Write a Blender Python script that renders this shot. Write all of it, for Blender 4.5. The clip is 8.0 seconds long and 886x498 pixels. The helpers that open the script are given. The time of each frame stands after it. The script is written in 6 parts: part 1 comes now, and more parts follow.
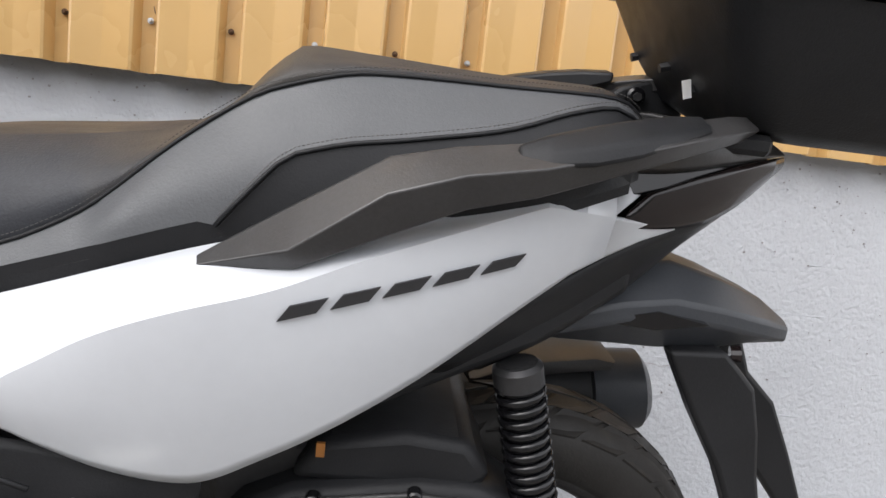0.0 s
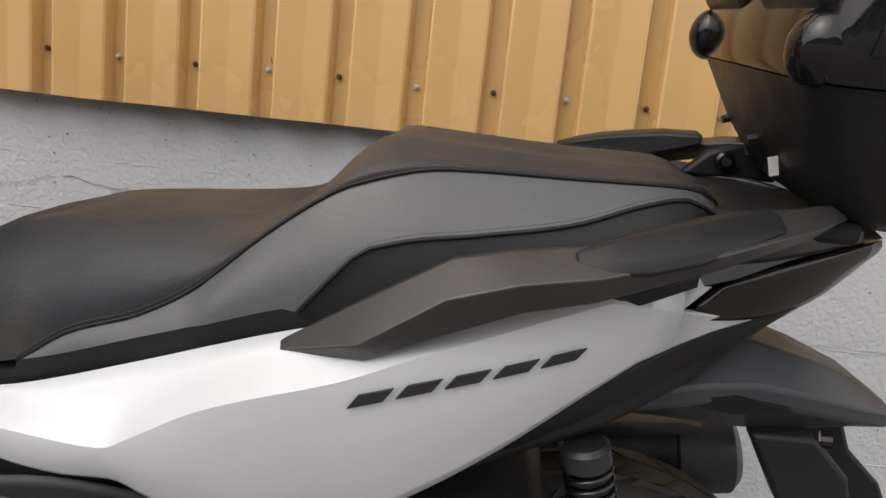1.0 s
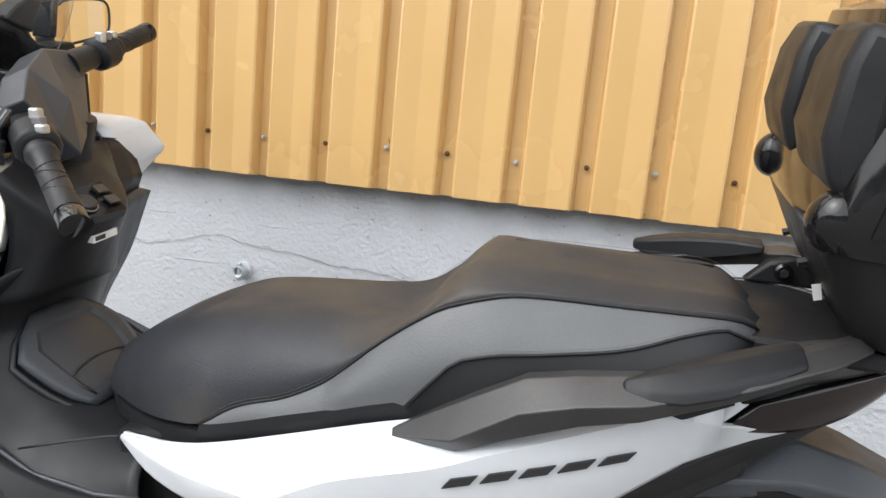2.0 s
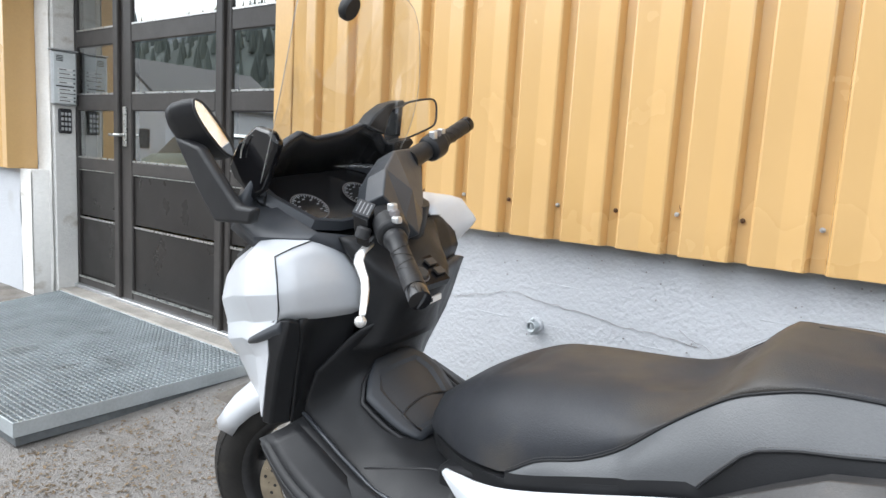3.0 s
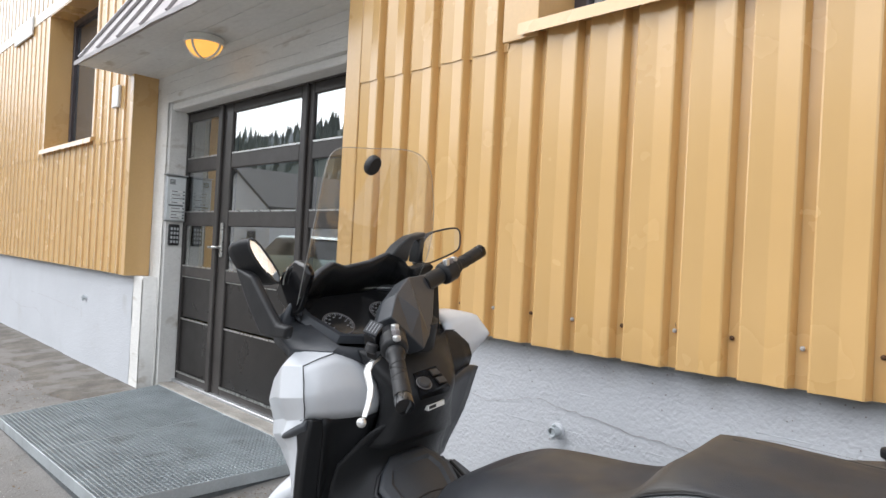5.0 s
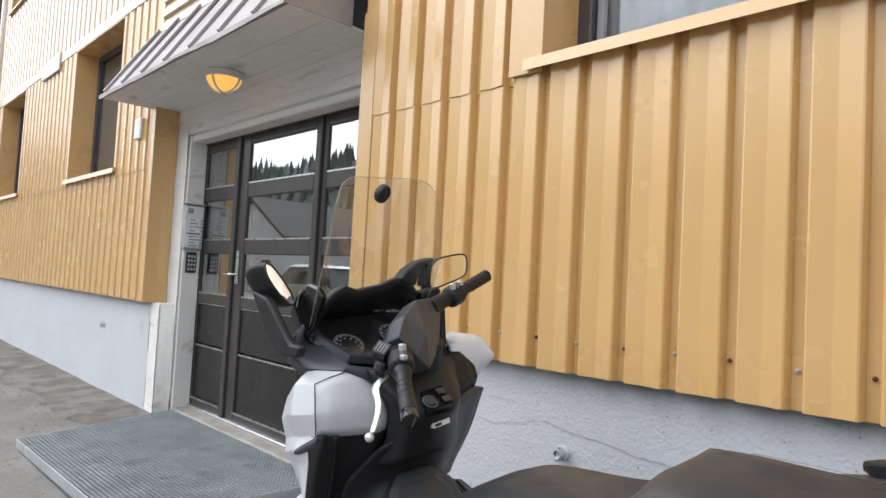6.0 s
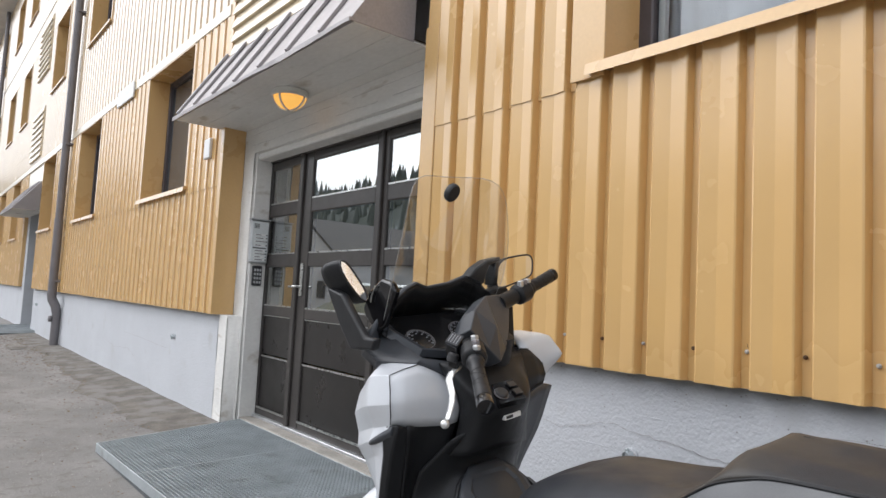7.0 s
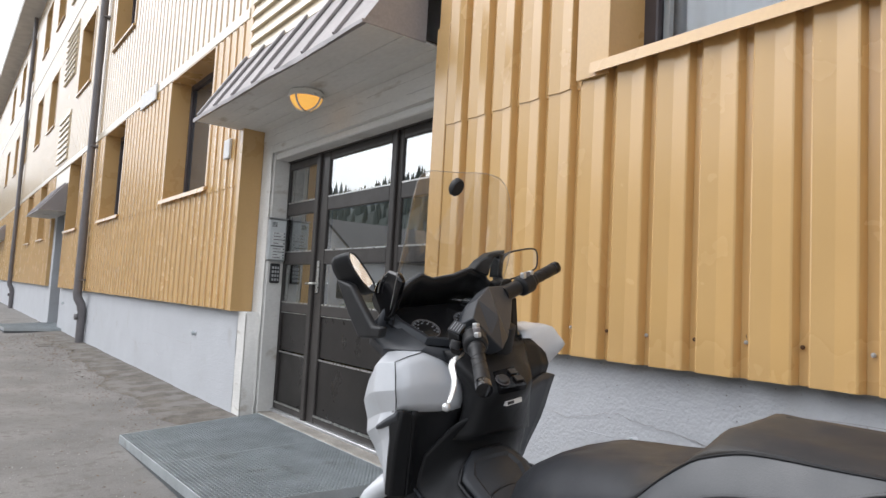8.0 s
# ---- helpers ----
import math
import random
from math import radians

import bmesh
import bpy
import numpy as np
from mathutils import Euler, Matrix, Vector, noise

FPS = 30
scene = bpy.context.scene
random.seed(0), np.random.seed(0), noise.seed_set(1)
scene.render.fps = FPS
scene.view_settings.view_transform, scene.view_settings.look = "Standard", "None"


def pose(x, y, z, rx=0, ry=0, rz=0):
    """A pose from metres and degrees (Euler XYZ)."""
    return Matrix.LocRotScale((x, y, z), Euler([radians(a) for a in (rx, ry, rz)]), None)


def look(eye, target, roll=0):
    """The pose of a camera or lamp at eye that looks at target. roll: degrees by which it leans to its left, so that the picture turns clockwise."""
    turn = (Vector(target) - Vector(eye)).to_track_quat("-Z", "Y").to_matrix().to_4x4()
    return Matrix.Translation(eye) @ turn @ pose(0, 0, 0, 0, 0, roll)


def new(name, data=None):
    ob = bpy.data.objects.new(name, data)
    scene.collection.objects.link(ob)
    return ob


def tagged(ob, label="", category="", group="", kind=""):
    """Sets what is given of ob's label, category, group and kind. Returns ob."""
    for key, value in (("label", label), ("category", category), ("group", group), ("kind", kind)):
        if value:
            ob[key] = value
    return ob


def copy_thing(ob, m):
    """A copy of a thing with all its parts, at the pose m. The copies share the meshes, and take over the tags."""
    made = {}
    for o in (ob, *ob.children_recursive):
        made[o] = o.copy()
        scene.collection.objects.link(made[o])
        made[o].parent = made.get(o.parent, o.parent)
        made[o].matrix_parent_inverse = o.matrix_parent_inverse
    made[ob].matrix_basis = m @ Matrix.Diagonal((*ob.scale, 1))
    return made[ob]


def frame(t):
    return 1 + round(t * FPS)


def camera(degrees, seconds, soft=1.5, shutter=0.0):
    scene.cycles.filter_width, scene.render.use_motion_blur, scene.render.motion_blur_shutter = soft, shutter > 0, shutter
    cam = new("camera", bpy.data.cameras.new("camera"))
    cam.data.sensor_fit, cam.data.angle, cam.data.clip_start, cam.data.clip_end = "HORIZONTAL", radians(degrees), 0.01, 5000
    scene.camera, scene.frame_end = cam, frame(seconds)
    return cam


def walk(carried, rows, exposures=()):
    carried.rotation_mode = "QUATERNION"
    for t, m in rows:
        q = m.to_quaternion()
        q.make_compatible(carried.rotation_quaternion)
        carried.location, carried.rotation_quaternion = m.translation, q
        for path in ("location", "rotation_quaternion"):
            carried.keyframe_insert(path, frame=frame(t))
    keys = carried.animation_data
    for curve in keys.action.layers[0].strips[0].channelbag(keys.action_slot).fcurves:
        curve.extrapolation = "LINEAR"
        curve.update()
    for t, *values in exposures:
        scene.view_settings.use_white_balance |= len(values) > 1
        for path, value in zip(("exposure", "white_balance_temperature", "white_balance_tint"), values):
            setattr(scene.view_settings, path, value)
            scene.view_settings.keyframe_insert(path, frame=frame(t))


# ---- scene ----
cam = camera(67.8, 8.0)
PATH = [
    (0, (0.99, -1.485, 0.735), (1.252, 0.479, 0.465), 6.6),
    (0.5, (1.013, -1.49, 0.693), (1.074, 0.486, 0.389), 5.8),
    (1, (1.028, -1.501, 0.833), (0.938, 0.471, 0.509), 6.1),
    (1.2, (1.031, -1.512, 0.895), (0.864, 0.453, 0.566), 6.1),
    (2.3, (1.078, -1.691, 1.009), (0.429, 0.174, 0.692), 4.8),
    (2.5, (1.088, -1.716, 1.034), (0.228, 0.062, 0.721), 4.2),
    (3, (1.072, -1.749, 1.059), (-0.112, -0.16, 0.788), 3.3),
    (3.5, (1.146, -1.729, 1.085), (-0.156, -0.225, 0.87), 2.9),
    (4, (1.292, -1.699, 1.112), (-0.093, -0.262, 0.984), 2.6),
    (4.5, (1.329, -1.753, 1.13), (-0.082, -0.336, 1.082), 2.9),
    (5, (1.39, -1.814, 1.141), (-0.027, -0.402, 1.149), 3.0),
    (5.2, (1.432, -1.806, 1.157), (0.013, -0.396, 1.18), 3.0),
    (6.5, (1.464, -1.901, 1.091), (-0.024, -0.572, 1.229), 3.1),
    (7, (1.465, -1.917, 1.057), (-0.085, -0.663, 1.207), 3.0),
    (7.5, (1.512, -1.914, 1.036), (-0.068, -0.698, 1.19), 3.1),
    (8, (1.543, -1.924, 1.03), (-0.044, -0.716, 1.18), 3.1),
]
EXPOSURES = [(0.0, 0.34, 6500, 12), (0.5, 0.0, 6500, 10), (1.0, -0.12, 6900, 13), (1.2, 0.02, 6900, 13), (2.3, 0.76, 6150, 8), (2.5, 0.87, 6050, 8), (3.0, 0.71, 6100, 8), (3.5, 0.55, 6250, 9), (4.5, 0.39, 6250, 10), (5.0, 0.35, 6200, 10), (6.5, 0.15, 6250, 11), (8.0, 0.03, 6250, 11)]
walk(cam, [(t, look(eye, target, roll)) for t, eye, target, roll in PATH], EXPOSURES)

# ---- light ----
world = bpy.data.worlds.new("sky")
scene.world = world
world.use_nodes = True
wn = world.node_tree.nodes
sky = wn.new("ShaderNodeTexSky")
sky.sky_type, sky.sun_disc, sky.sun_elevation, sky.sun_rotation = "NISHITA", False, radians(48), radians(228)
sky.air_density, sky.dust_density, sky.ozone_density = 1.0, 4.0, 1.0
soft_sky = wn.new("ShaderNodeHueSaturation")
soft_sky.inputs["Saturation"].default_value, soft_sky.inputs["Value"].default_value = 0.2, 1.75
world.node_tree.links.new(sky.outputs[0], soft_sky.inputs["Color"])
cloud = wn.new("ShaderNodeMixRGB")
cloud.inputs[0].default_value, cloud.inputs[2].default_value = 0.5, (14.0, 14.2, 14.6, 1)
world.node_tree.links.new(soft_sky.outputs[0], cloud.inputs[1])
world.node_tree.links.new(cloud.outputs[0], wn["Background"].inputs["Color"])
wn["Background"].inputs["Strength"].default_value = 0.15
sun = new("sun", bpy.data.lights.new("sun", "SUN"))
sun.data.energy, sun.data.angle, sun.data.color = 0.7, radians(60), (1.0, 0.98, 0.95)
sun.matrix_world = look((-7.4, -6.7, 11.1), (0, 0, 0))


# ---- materials ----
def material(name, base, rough=0.6, metal=0.0, vary=0.15, scale=8.0, grain=0.0, grain_scale=120.0, spots=None, spot_scale=4.0,
             spot_at=0.62, coat=0.0, per_object=0.0, stretch=(1, 1, 1), bump2=0.0, bump2_scale=12.0, gloss=0.5):
    """A surface with colour that varies at two scales, fine relief, and stains of another colour."""
    m = bpy.data.materials.new(name)
    m.use_nodes = True
    nt, n = m.node_tree, m.node_tree.nodes
    b = n["Principled BSDF"]
    b.inputs["Roughness"].default_value, b.inputs["Metallic"].default_value = rough, metal
    b.inputs["Coat Weight"].default_value = coat
    b.inputs["Specular IOR Level"].default_value = gloss
    b.inputs["Coat Roughness"].default_value = max(0.06, rough * 0.6)
    tc = n.new("ShaderNodeTexCoord")
    mp = n.new("ShaderNodeMapping")
    mp.inputs["Scale"].default_value = stretch
    nt.links.new(tc.outputs["Object"], mp.inputs[0])

    def noise_at(sc, detail=4.0):
        t = n.new("ShaderNodeTexNoise")
        t.inputs["Scale"].default_value, t.inputs["Detail"].default_value = sc, detail
        nt.links.new(mp.outputs[0], t.inputs["Vector"])
        return t.outputs["Fac"]

    def scaled(fac, lo, hi):
        r = n.new("ShaderNodeMapRange")
        r.inputs["From Min"].default_value, r.inputs["From Max"].default_value = 0.3, 0.7
        r.inputs["To Min"].default_value, r.inputs["To Max"].default_value = lo, hi
        nt.links.new(fac, r.inputs[0])
        return r.outputs[0]

    def mul(a, bb):
        x = n.new("ShaderNodeMath")
        x.operation = "MULTIPLY"
        nt.links.new(a, x.inputs[0])
        nt.links.new(bb, x.inputs[1])
        return x.outputs[0]

    big = scaled(noise_at(scale, 5), 1 - vary, 1 + vary)
    small = scaled(noise_at(grain_scale * 0.6, 3), 1 - vary * 0.5, 1 + vary * 0.5)
    value = mul(big, small)
    if per_object:
        oi = n.new("ShaderNodeObjectInfo")
        r = n.new("ShaderNodeMapRange")
        r.inputs["To Min"].default_value, r.inputs["To Max"].default_value = 1 - per_object, 1 + per_object
        nt.links.new(oi.outputs["Random"], r.inputs[0])
        value = mul(value, r.outputs[0])
    hs = n.new("ShaderNodeHueSaturation")
    hs.inputs["Color"].default_value = (*base, 1)
    nt.links.new(value, hs.inputs["Value"])
    colour = hs.outputs[0]
    if spots:
        mx = n.new("ShaderNodeMixRGB")
        mx.inputs[2].default_value = (*spots, 1)
        r = n.new("ShaderNodeMapRange")
        r.inputs["From Min"].default_value, r.inputs["From Max"].default_value = spot_at, spot_at + 0.12
        nt.links.new(noise_at(spot_scale, 8), r.inputs[0])
        nt.links.new(r.outputs[0], mx.inputs[0])
        nt.links.new(colour, mx.inputs[1])
        colour = mx.outputs[0]
    nt.links.new(colour, b.inputs["Base Color"])
    rr = scaled(noise_at(scale * 2.3, 4), max(0.02, rough - min(0.08, vary)), min(1, rough + min(0.08, vary)))
    nt.links.new(rr, b.inputs["Roughness"])
    last = None
    for dist, sc in ((grain, grain_scale), (bump2, bump2_scale)):
        if dist:
            bp = n.new("ShaderNodeBump")
            bp.inputs["Strength"].default_value = 1.0
            bp.inputs["Distance"].default_value = dist
            nt.links.new(noise_at(sc, 4), bp.inputs["Height"])
            if last:
                nt.links.new(last, bp.inputs["Normal"])
            last = bp.outputs[0]
    if last:
        nt.links.new(last, b.inputs["Normal"])
    return m


def clear(name, tint, rough=0.0, ior=1.45):
    m = bpy.data.materials.new(name)
    m.use_nodes = True
    b = m.node_tree.nodes["Principled BSDF"]
    b.inputs["Base Color"].default_value = (*tint, 1)
    b.inputs["Transmission Weight"].default_value = 1.0
    b.inputs["Roughness"].default_value, b.inputs["IOR"].default_value = rough, ior
    return m


def glow(name, colour, strength):
    m = bpy.data.materials.new(name)
    m.use_nodes = True
    b = m.node_tree.nodes["Principled BSDF"]
    b.inputs["Base Color"].default_value = (*colour, 1)
    b.inputs["Emission Color"].default_value = (*colour, 1)
    b.inputs["Emission Strength"].default_value = strength
    return m


OCHRE = material("ochre_sheet_steel", (0.585, 0.368, 0.146), 0.26, vary=0.03, scale=1.3, grain=0.0004, grain_scale=9, coat=0.45, gloss=0.5)
OCHRE_FLAT = material("ochre_flashing", (0.57, 0.362, 0.150), 0.30, vary=0.05, scale=1.5, coat=0.45, gloss=0.5)
# paler upper sheets; most of the lightening is sky sheen put into the colour
OCHRE_PALE_SHEEN = material("pale_ochre_steel_with_sky_sheen", (0.60, 0.46, 0.29), 0.24, vary=0.04, scale=1.3, grain=0.0004, grain_scale=9, coat=0.9, gloss=0.5)
CREAM = material("cream_sheet_steel", (0.68, 0.58, 0.41), 0.35, vary=0.06, scale=2, coat=0.8)
PLASTER = material("white_painted_concrete", (0.49, 0.505, 0.53), 0.8, vary=0.035, scale=1.8, grain=0.0042, grain_scale=85, spots=(0.44, 0.445, 0.45), spot_scale=3.2, spot_at=0.62, bump2=0.0022, bump2_scale=24)
PLASTER_DIRTY = material("weathered_white_paint", (0.70, 0.69, 0.66), 0.85, vary=0.08, scale=2.5, grain=0.003, grain_scale=70, spots=(0.46, 0.42, 0.36), spot_scale=6, spot_at=0.61, stretch=(0.5, 1, 1.5))
ASPHALT = material("worn_asphalt", (0.196, 0.187, 0.176), 0.92, vary=0.20, scale=1.6, grain=0.007, grain_scale=150, spots=(0.165, 0.154, 0.140), spot_scale=14, spot_at=0.54, bump2=0.006, bump2_scale=30)
LITTER = material("dry_leaf_litter", (0.14, 0.10, 0.06), 0.95, vary=0.5, scale=14, grain=0.004, grain_scale=150)
DIRT = material("dark_damp_dirt", (0.128, 0.114, 0.097), 0.95, vary=0.30, scale=5, grain=0.008, grain_scale=90, spots=(0.182, 0.171, 0.157), spot_scale=4, spot_at=0.48)
GALV = material("galvanised_steel", (0.43, 0.465, 0.48), 0.5, 0.5, vary=0.12, scale=6, grain=0.0005, grain_scale=150, spots=(0.30, 0.31, 0.31), spot_scale=5)
FRAME = material("dark_brown_door_frame", (0.052, 0.047, 0.044), 0.36, vary=0.15, scale=5, spots=(0.07, 0.066, 0.062), spot_scale=9, spot_at=0.70, gloss=0.35)
PANEL = material("dark_brown_door_panel", (0.026, 0.0235, 0.022), 0.32, vary=0.2, scale=3, spots=(0.045, 0.042, 0.040), spot_scale=6, spot_at=0.68, gloss=0.28)
BRUSHED = material("brushed_steel", (0.62, 0.62, 0.60), 0.3, 1.0, vary=0.1, scale=20)
ALU = material("weathered_aluminium", (0.55, 0.56, 0.57), 0.42, 0.8, vary=0.1, scale=15)
TIN = material("grey_sheet_roof", (0.30, 0.28, 0.28), 0.5, 0.3, vary=0.12, scale=3, spots=(0.20, 0.18, 0.17), spot_scale=6)
PIPE_GREY = material("grey_painted_pipe", (0.16, 0.15, 0.155), 0.5, vary=0.12, scale=4)
WINDOW_GLASS = material("dark_window_glass", (0.05, 0.055, 0.06), 0.04, vary=0.1, scale=1, coat=0.5)
WINDOW_FRAME = material("dark_window_frame", (0.06, 0.05, 0.055), 0.45, vary=0.1, scale=6)
INTERIOR = material("pale_hallway_wall", (0.60, 0.50, 0.30), 0.8, vary=0.12, scale=2)
WINDOW_CLEAR = clear("window_glass", (0.80, 0.84, 0.86), 0.0, 1.5)
GLASS = clear("door_glass", (0.80, 0.86, 0.85), 0.0, 3.5)
RUST = material("rusty_screw", (0.10, 0.055, 0.03), 0.6, 0.5, vary=0.3, scale=90)
CURTAIN = material("pale_curtain", (0.40, 0.42, 0.45), 0.9, vary=0.1, scale=6)
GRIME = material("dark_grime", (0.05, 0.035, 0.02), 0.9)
LABEL = material("white_label", (0.75, 0.75, 0.74), 0.5, vary=0.03)
INK = material("black_ink", (0.02, 0.02, 0.022), 0.5)
LAMP_WHITE = material("lamp_white_plastic", (0.70, 0.70, 0.66), 0.45, vary=0.05)


# ---- mesh helpers ----
def part(name, bm, mat, parent=None, label="", smooth=False, auto=None):
    """Links a bmesh as one mesh object, under a thing or a part when given one."""
    bmesh.ops.recalc_face_normals(bm, faces=bm.faces)
    me = bpy.data.meshes.new(name)
    bm.to_mesh(me)
    bm.free()
    me.materials.append(mat)
    if smooth:
        me.polygons.foreach_set("use_smooth", [True] * len(me.polygons))
        if auto:
            me.set_sharp_from_angle(angle=radians(auto))
    ob = new(name, me)
    if parent:
        ob.parent = parent
    if label:
        ob["label"] = label
    return ob


def thing(name, label, category, m=None, group="", kind=""):
    ob = new(name)
    ob.empty_display_size = 0.1
    if m is not None:
        ob.matrix_world = m
    return tagged(ob, label, category, group, kind)


def box(lo, hi, bevel=0.0, bm=None, seg=1):
    bm = bm or bmesh.new()
    r = bmesh.ops.create_cube(bm, size=1.0)
    for v in r["verts"]:
        v.co = Vector([lo[k] + (v.co[k] + 0.5) * (hi[k] - lo[k]) for k in range(3)])
    if bevel:
        es = list({e for v in r["verts"] for e in v.link_edges})
        bmesh.ops.bevel(bm, geom=es, offset=bevel, segments=seg, affect="EDGES", profile=0.5)
    return bm


def slab(outline, axis, a, b, bm=None, bevel=0.0):
    """A flat outline (two coordinates per corner) given thickness from a to b along axis 0, 1 or 2."""
    bm = bm or bmesh.new()
    put = lambda p, d: Vector((d, *p)) if axis == 0 else Vector((p[0], d, p[1])) if axis == 1 else Vector((*p, d))
    lo = [bm.verts.new(put(p, a)) for p in outline]
    hi = [bm.verts.new(put(p, b)) for p in outline]
    f1, f2 = bm.faces.new(lo), bm.faces.new(hi[::-1])
    for k in range(len(lo)):
        bm.faces.new((lo[k - 1], lo[k], hi[k], hi[k - 1]))
    if bevel:
        bmesh.ops.bevel(bm, geom=list(f1.edges) + list(f2.edges), offset=bevel, segments=2, affect="EDGES", profile=0.5)
    return bm


def grid(rows, bm=None, closed=False):
    """A surface over rows of points; closed: each row runs round."""
    bm = bm or bmesh.new()
    vs = [[bm.verts.new(Vector(p)) for p in r] for r in rows]
    for r0, r1 in zip(vs, vs[1:]):
        n = len(r0)
        for k in range(n if closed else n - 1):
            q = (r0[k], r0[(k + 1) % n], r1[(k + 1) % n], r1[k])
            bm.faces.new(q)
    return bm


def loft(rings, bm=None):
    """A solid through closed rings, capped at both ends."""
    bm = bm or bmesh.new()
    vs = [[bm.verts.new(Vector(p)) for p in r] for r in rings]
    n = len(vs[0])
    for r0, r1 in zip(vs, vs[1:]):
        for k in range(n):
            bm.faces.new((r0[k], r0[(k + 1) % n], r1[(k + 1) % n], r1[k]))
    bm.faces.new(vs[0][::-1])
    bm.faces.new(vs[-1])
    return bm


def tube(points, radius, sides=10, bm=None):
    """A round bar along points; radius: one number or one for each point."""
    pts = [Vector(p) for p in points]
    rad = radius if isinstance(radius, (list, tuple)) else [radius] * len(pts)
    rings, up = [], Vector((0.13, 0.31, 0.94))
    for k, p in enumerate(pts):
        d = (pts[min(k + 1, len(pts) - 1)] - pts[max(k - 1, 0)]).normalized()
        a = d.cross(up)
        a = (a if a.length > 0.05 else d.cross(Vector((1, 0, 0)))).normalized()
        b = d.cross(a)
        up = a.cross(d)
        rings.append([p + rad[k] * (math.cos(t) * a + math.sin(t) * b) for t in (2 * math.pi * i / sides for i in range(sides))])
    return loft(rings, bm)


def smooth_line(xs, ys, x):
    """A smooth curve through (xs, ys), read at x."""
    xs, ys, x = np.array(xs, float), np.array(ys, float), np.atleast_1d(np.array(x, float))
    m = np.gradient(ys, xs)
    d = np.diff(ys) / np.diff(xs)
    for k in range(1, len(xs) - 1):
        if d[k - 1] * d[k] <= 0:
            m[k] = 0
        else:
            m[k] = np.sign(d[k]) * min(abs(m[k]), 2.5 * min(abs(d[k - 1]), abs(d[k])))
    k = np.clip(np.searchsorted(xs, x) - 1, 0, len(xs) - 2)
    h = xs[k + 1] - xs[k]
    t = np.clip((x - xs[k]) / h, 0, 1)
    return ((2 * t**3 - 3 * t**2 + 1) * ys[k] + (t**3 - 2 * t**2 + t) * h * m[k] + (-2 * t**3 + 3 * t**2) * ys[k + 1] + (t**3 - t**2) * h * m[k + 1])


def disc(centre, axis, radius, depth, sides=20, bm=None, bevel=0.0):
    """A round plate or cylinder about an axis."""
    c, d = Vector(centre), Vector(axis).normalized()
    bm = bm or bmesh.new()
    a = d.orthogonal().normalized()
    b = d.cross(a)
    ring = lambda r, h: [c + d * h + r * (math.cos(t) * a + math.sin(t) * b) for t in (2 * math.pi * i / sides for i in range(sides))]
    if bevel:
        return loft([ring(radius - bevel, -depth / 2), ring(radius, -depth / 2 + bevel), ring(radius, depth / 2 - bevel), ring(radius - bevel, depth / 2)], bm)
    return loft([ring(radius, -depth / 2), ring(radius, depth / 2)], bm)


def structure(ob, label=""):
    return tagged(ob, label, "", "", "structure")


# ---- ground ----
rnd = random.Random(4)
xs = np.concatenate([[-160, -90, -60, -40, -30], np.arange(-24, 6.01, 0.25), [10, 20, 40, 100]])
ys = np.concatenate([[-150, -80, -45, -30, -20, -14, -10], np.arange(-7, 0.31, 0.25), [2.0, 60]])


def ground_z(x, y):
    """Height of the yard: it falls gently from the wall and lower again beside the scooter."""
    fall = -0.045 * max(0.0, min(1.0, -y / 0.9)) - 0.012 * max(0.0, -y - 0.9) * (1 if y > -30 else 0) - (0.35 if y <= -30 else 0)
    away = max(0.0, min(1.0, 0.25 - y / 0.4))
    return fall - 0.062 * max(0.0, min(1.0, (x - 0.2) / 0.8)) * away - 0.10 * max(0.0, min(1.0, (x - 1.15) / 0.5)) * max(0.0, 1 + min(0.0, y) / 0.5) + 0.012 * noise.noise(Vector((x * 0.9, y * 0.9, 0)))


rows = [[(x, y, ground_z(x, y)) for x in xs] for y in ys]
structure(part("ground", grid(rows), ASPHALT, smooth=True), "worn dusty grey-brown asphalt yard beside the building")

# ---- facade: concrete base ----
DOOR_L, DOOR_R = -3.76, -1.10     # edges of the cladding at the doorway
BASE_Y = 0.05


def rough_face(x0, x1, z0, z1, y, depth, step=0.05, amp=0.0025):
    """A block whose outer face is uneven like hand-trowelled render."""
    nx, nz = max(2, int((x1 - x0) / step)), max(2, int((z1 - z0) / step))
    bm = bmesh.new()
    face = [[Vector((x0 + (x1 - x0) * i / nx, y + amp * noise.noise(Vector((i * 0.37 + x0, k * 0.37, 3.1))) + 0.6 * amp * noise.noise(Vector((i * 1.1 + x0, k * 1.1, 9.0))), z0 + (z1 - z0) * k / nz)) for i in range(nx + 1)] for k in range(nz + 1)]
    grid(face, bm)
    box((x0, y + 0.012, z0), (x1, y + depth, z1), 0, bm)
    return bm


base_near = structure(part("wall_base_near", rough_face(DOOR_R + 0.0, 5.0, -0.3, 1.2, BASE_Y, 0.35), PLASTER, smooth=True), "rough white painted concrete base wall with cracks")
structure(part("wall_base_far", rough_face(-13.6, DOOR_L - 0.004, -0.3, 0.95, BASE_Y, 0.35, 0.08, 0.007), PLASTER, smooth=True), "rough white painted concrete base wall with patches")
structure(part("wall_base_end", rough_face(-60, -15.4, -0.3, 1.2, BASE_Y, 0.35, 0.5), PLASTER, smooth=True), "white painted concrete base wall")

# ---- facade: ribbed sheet cladding ----
PITCH, PHASE = 0.1703, 0.008


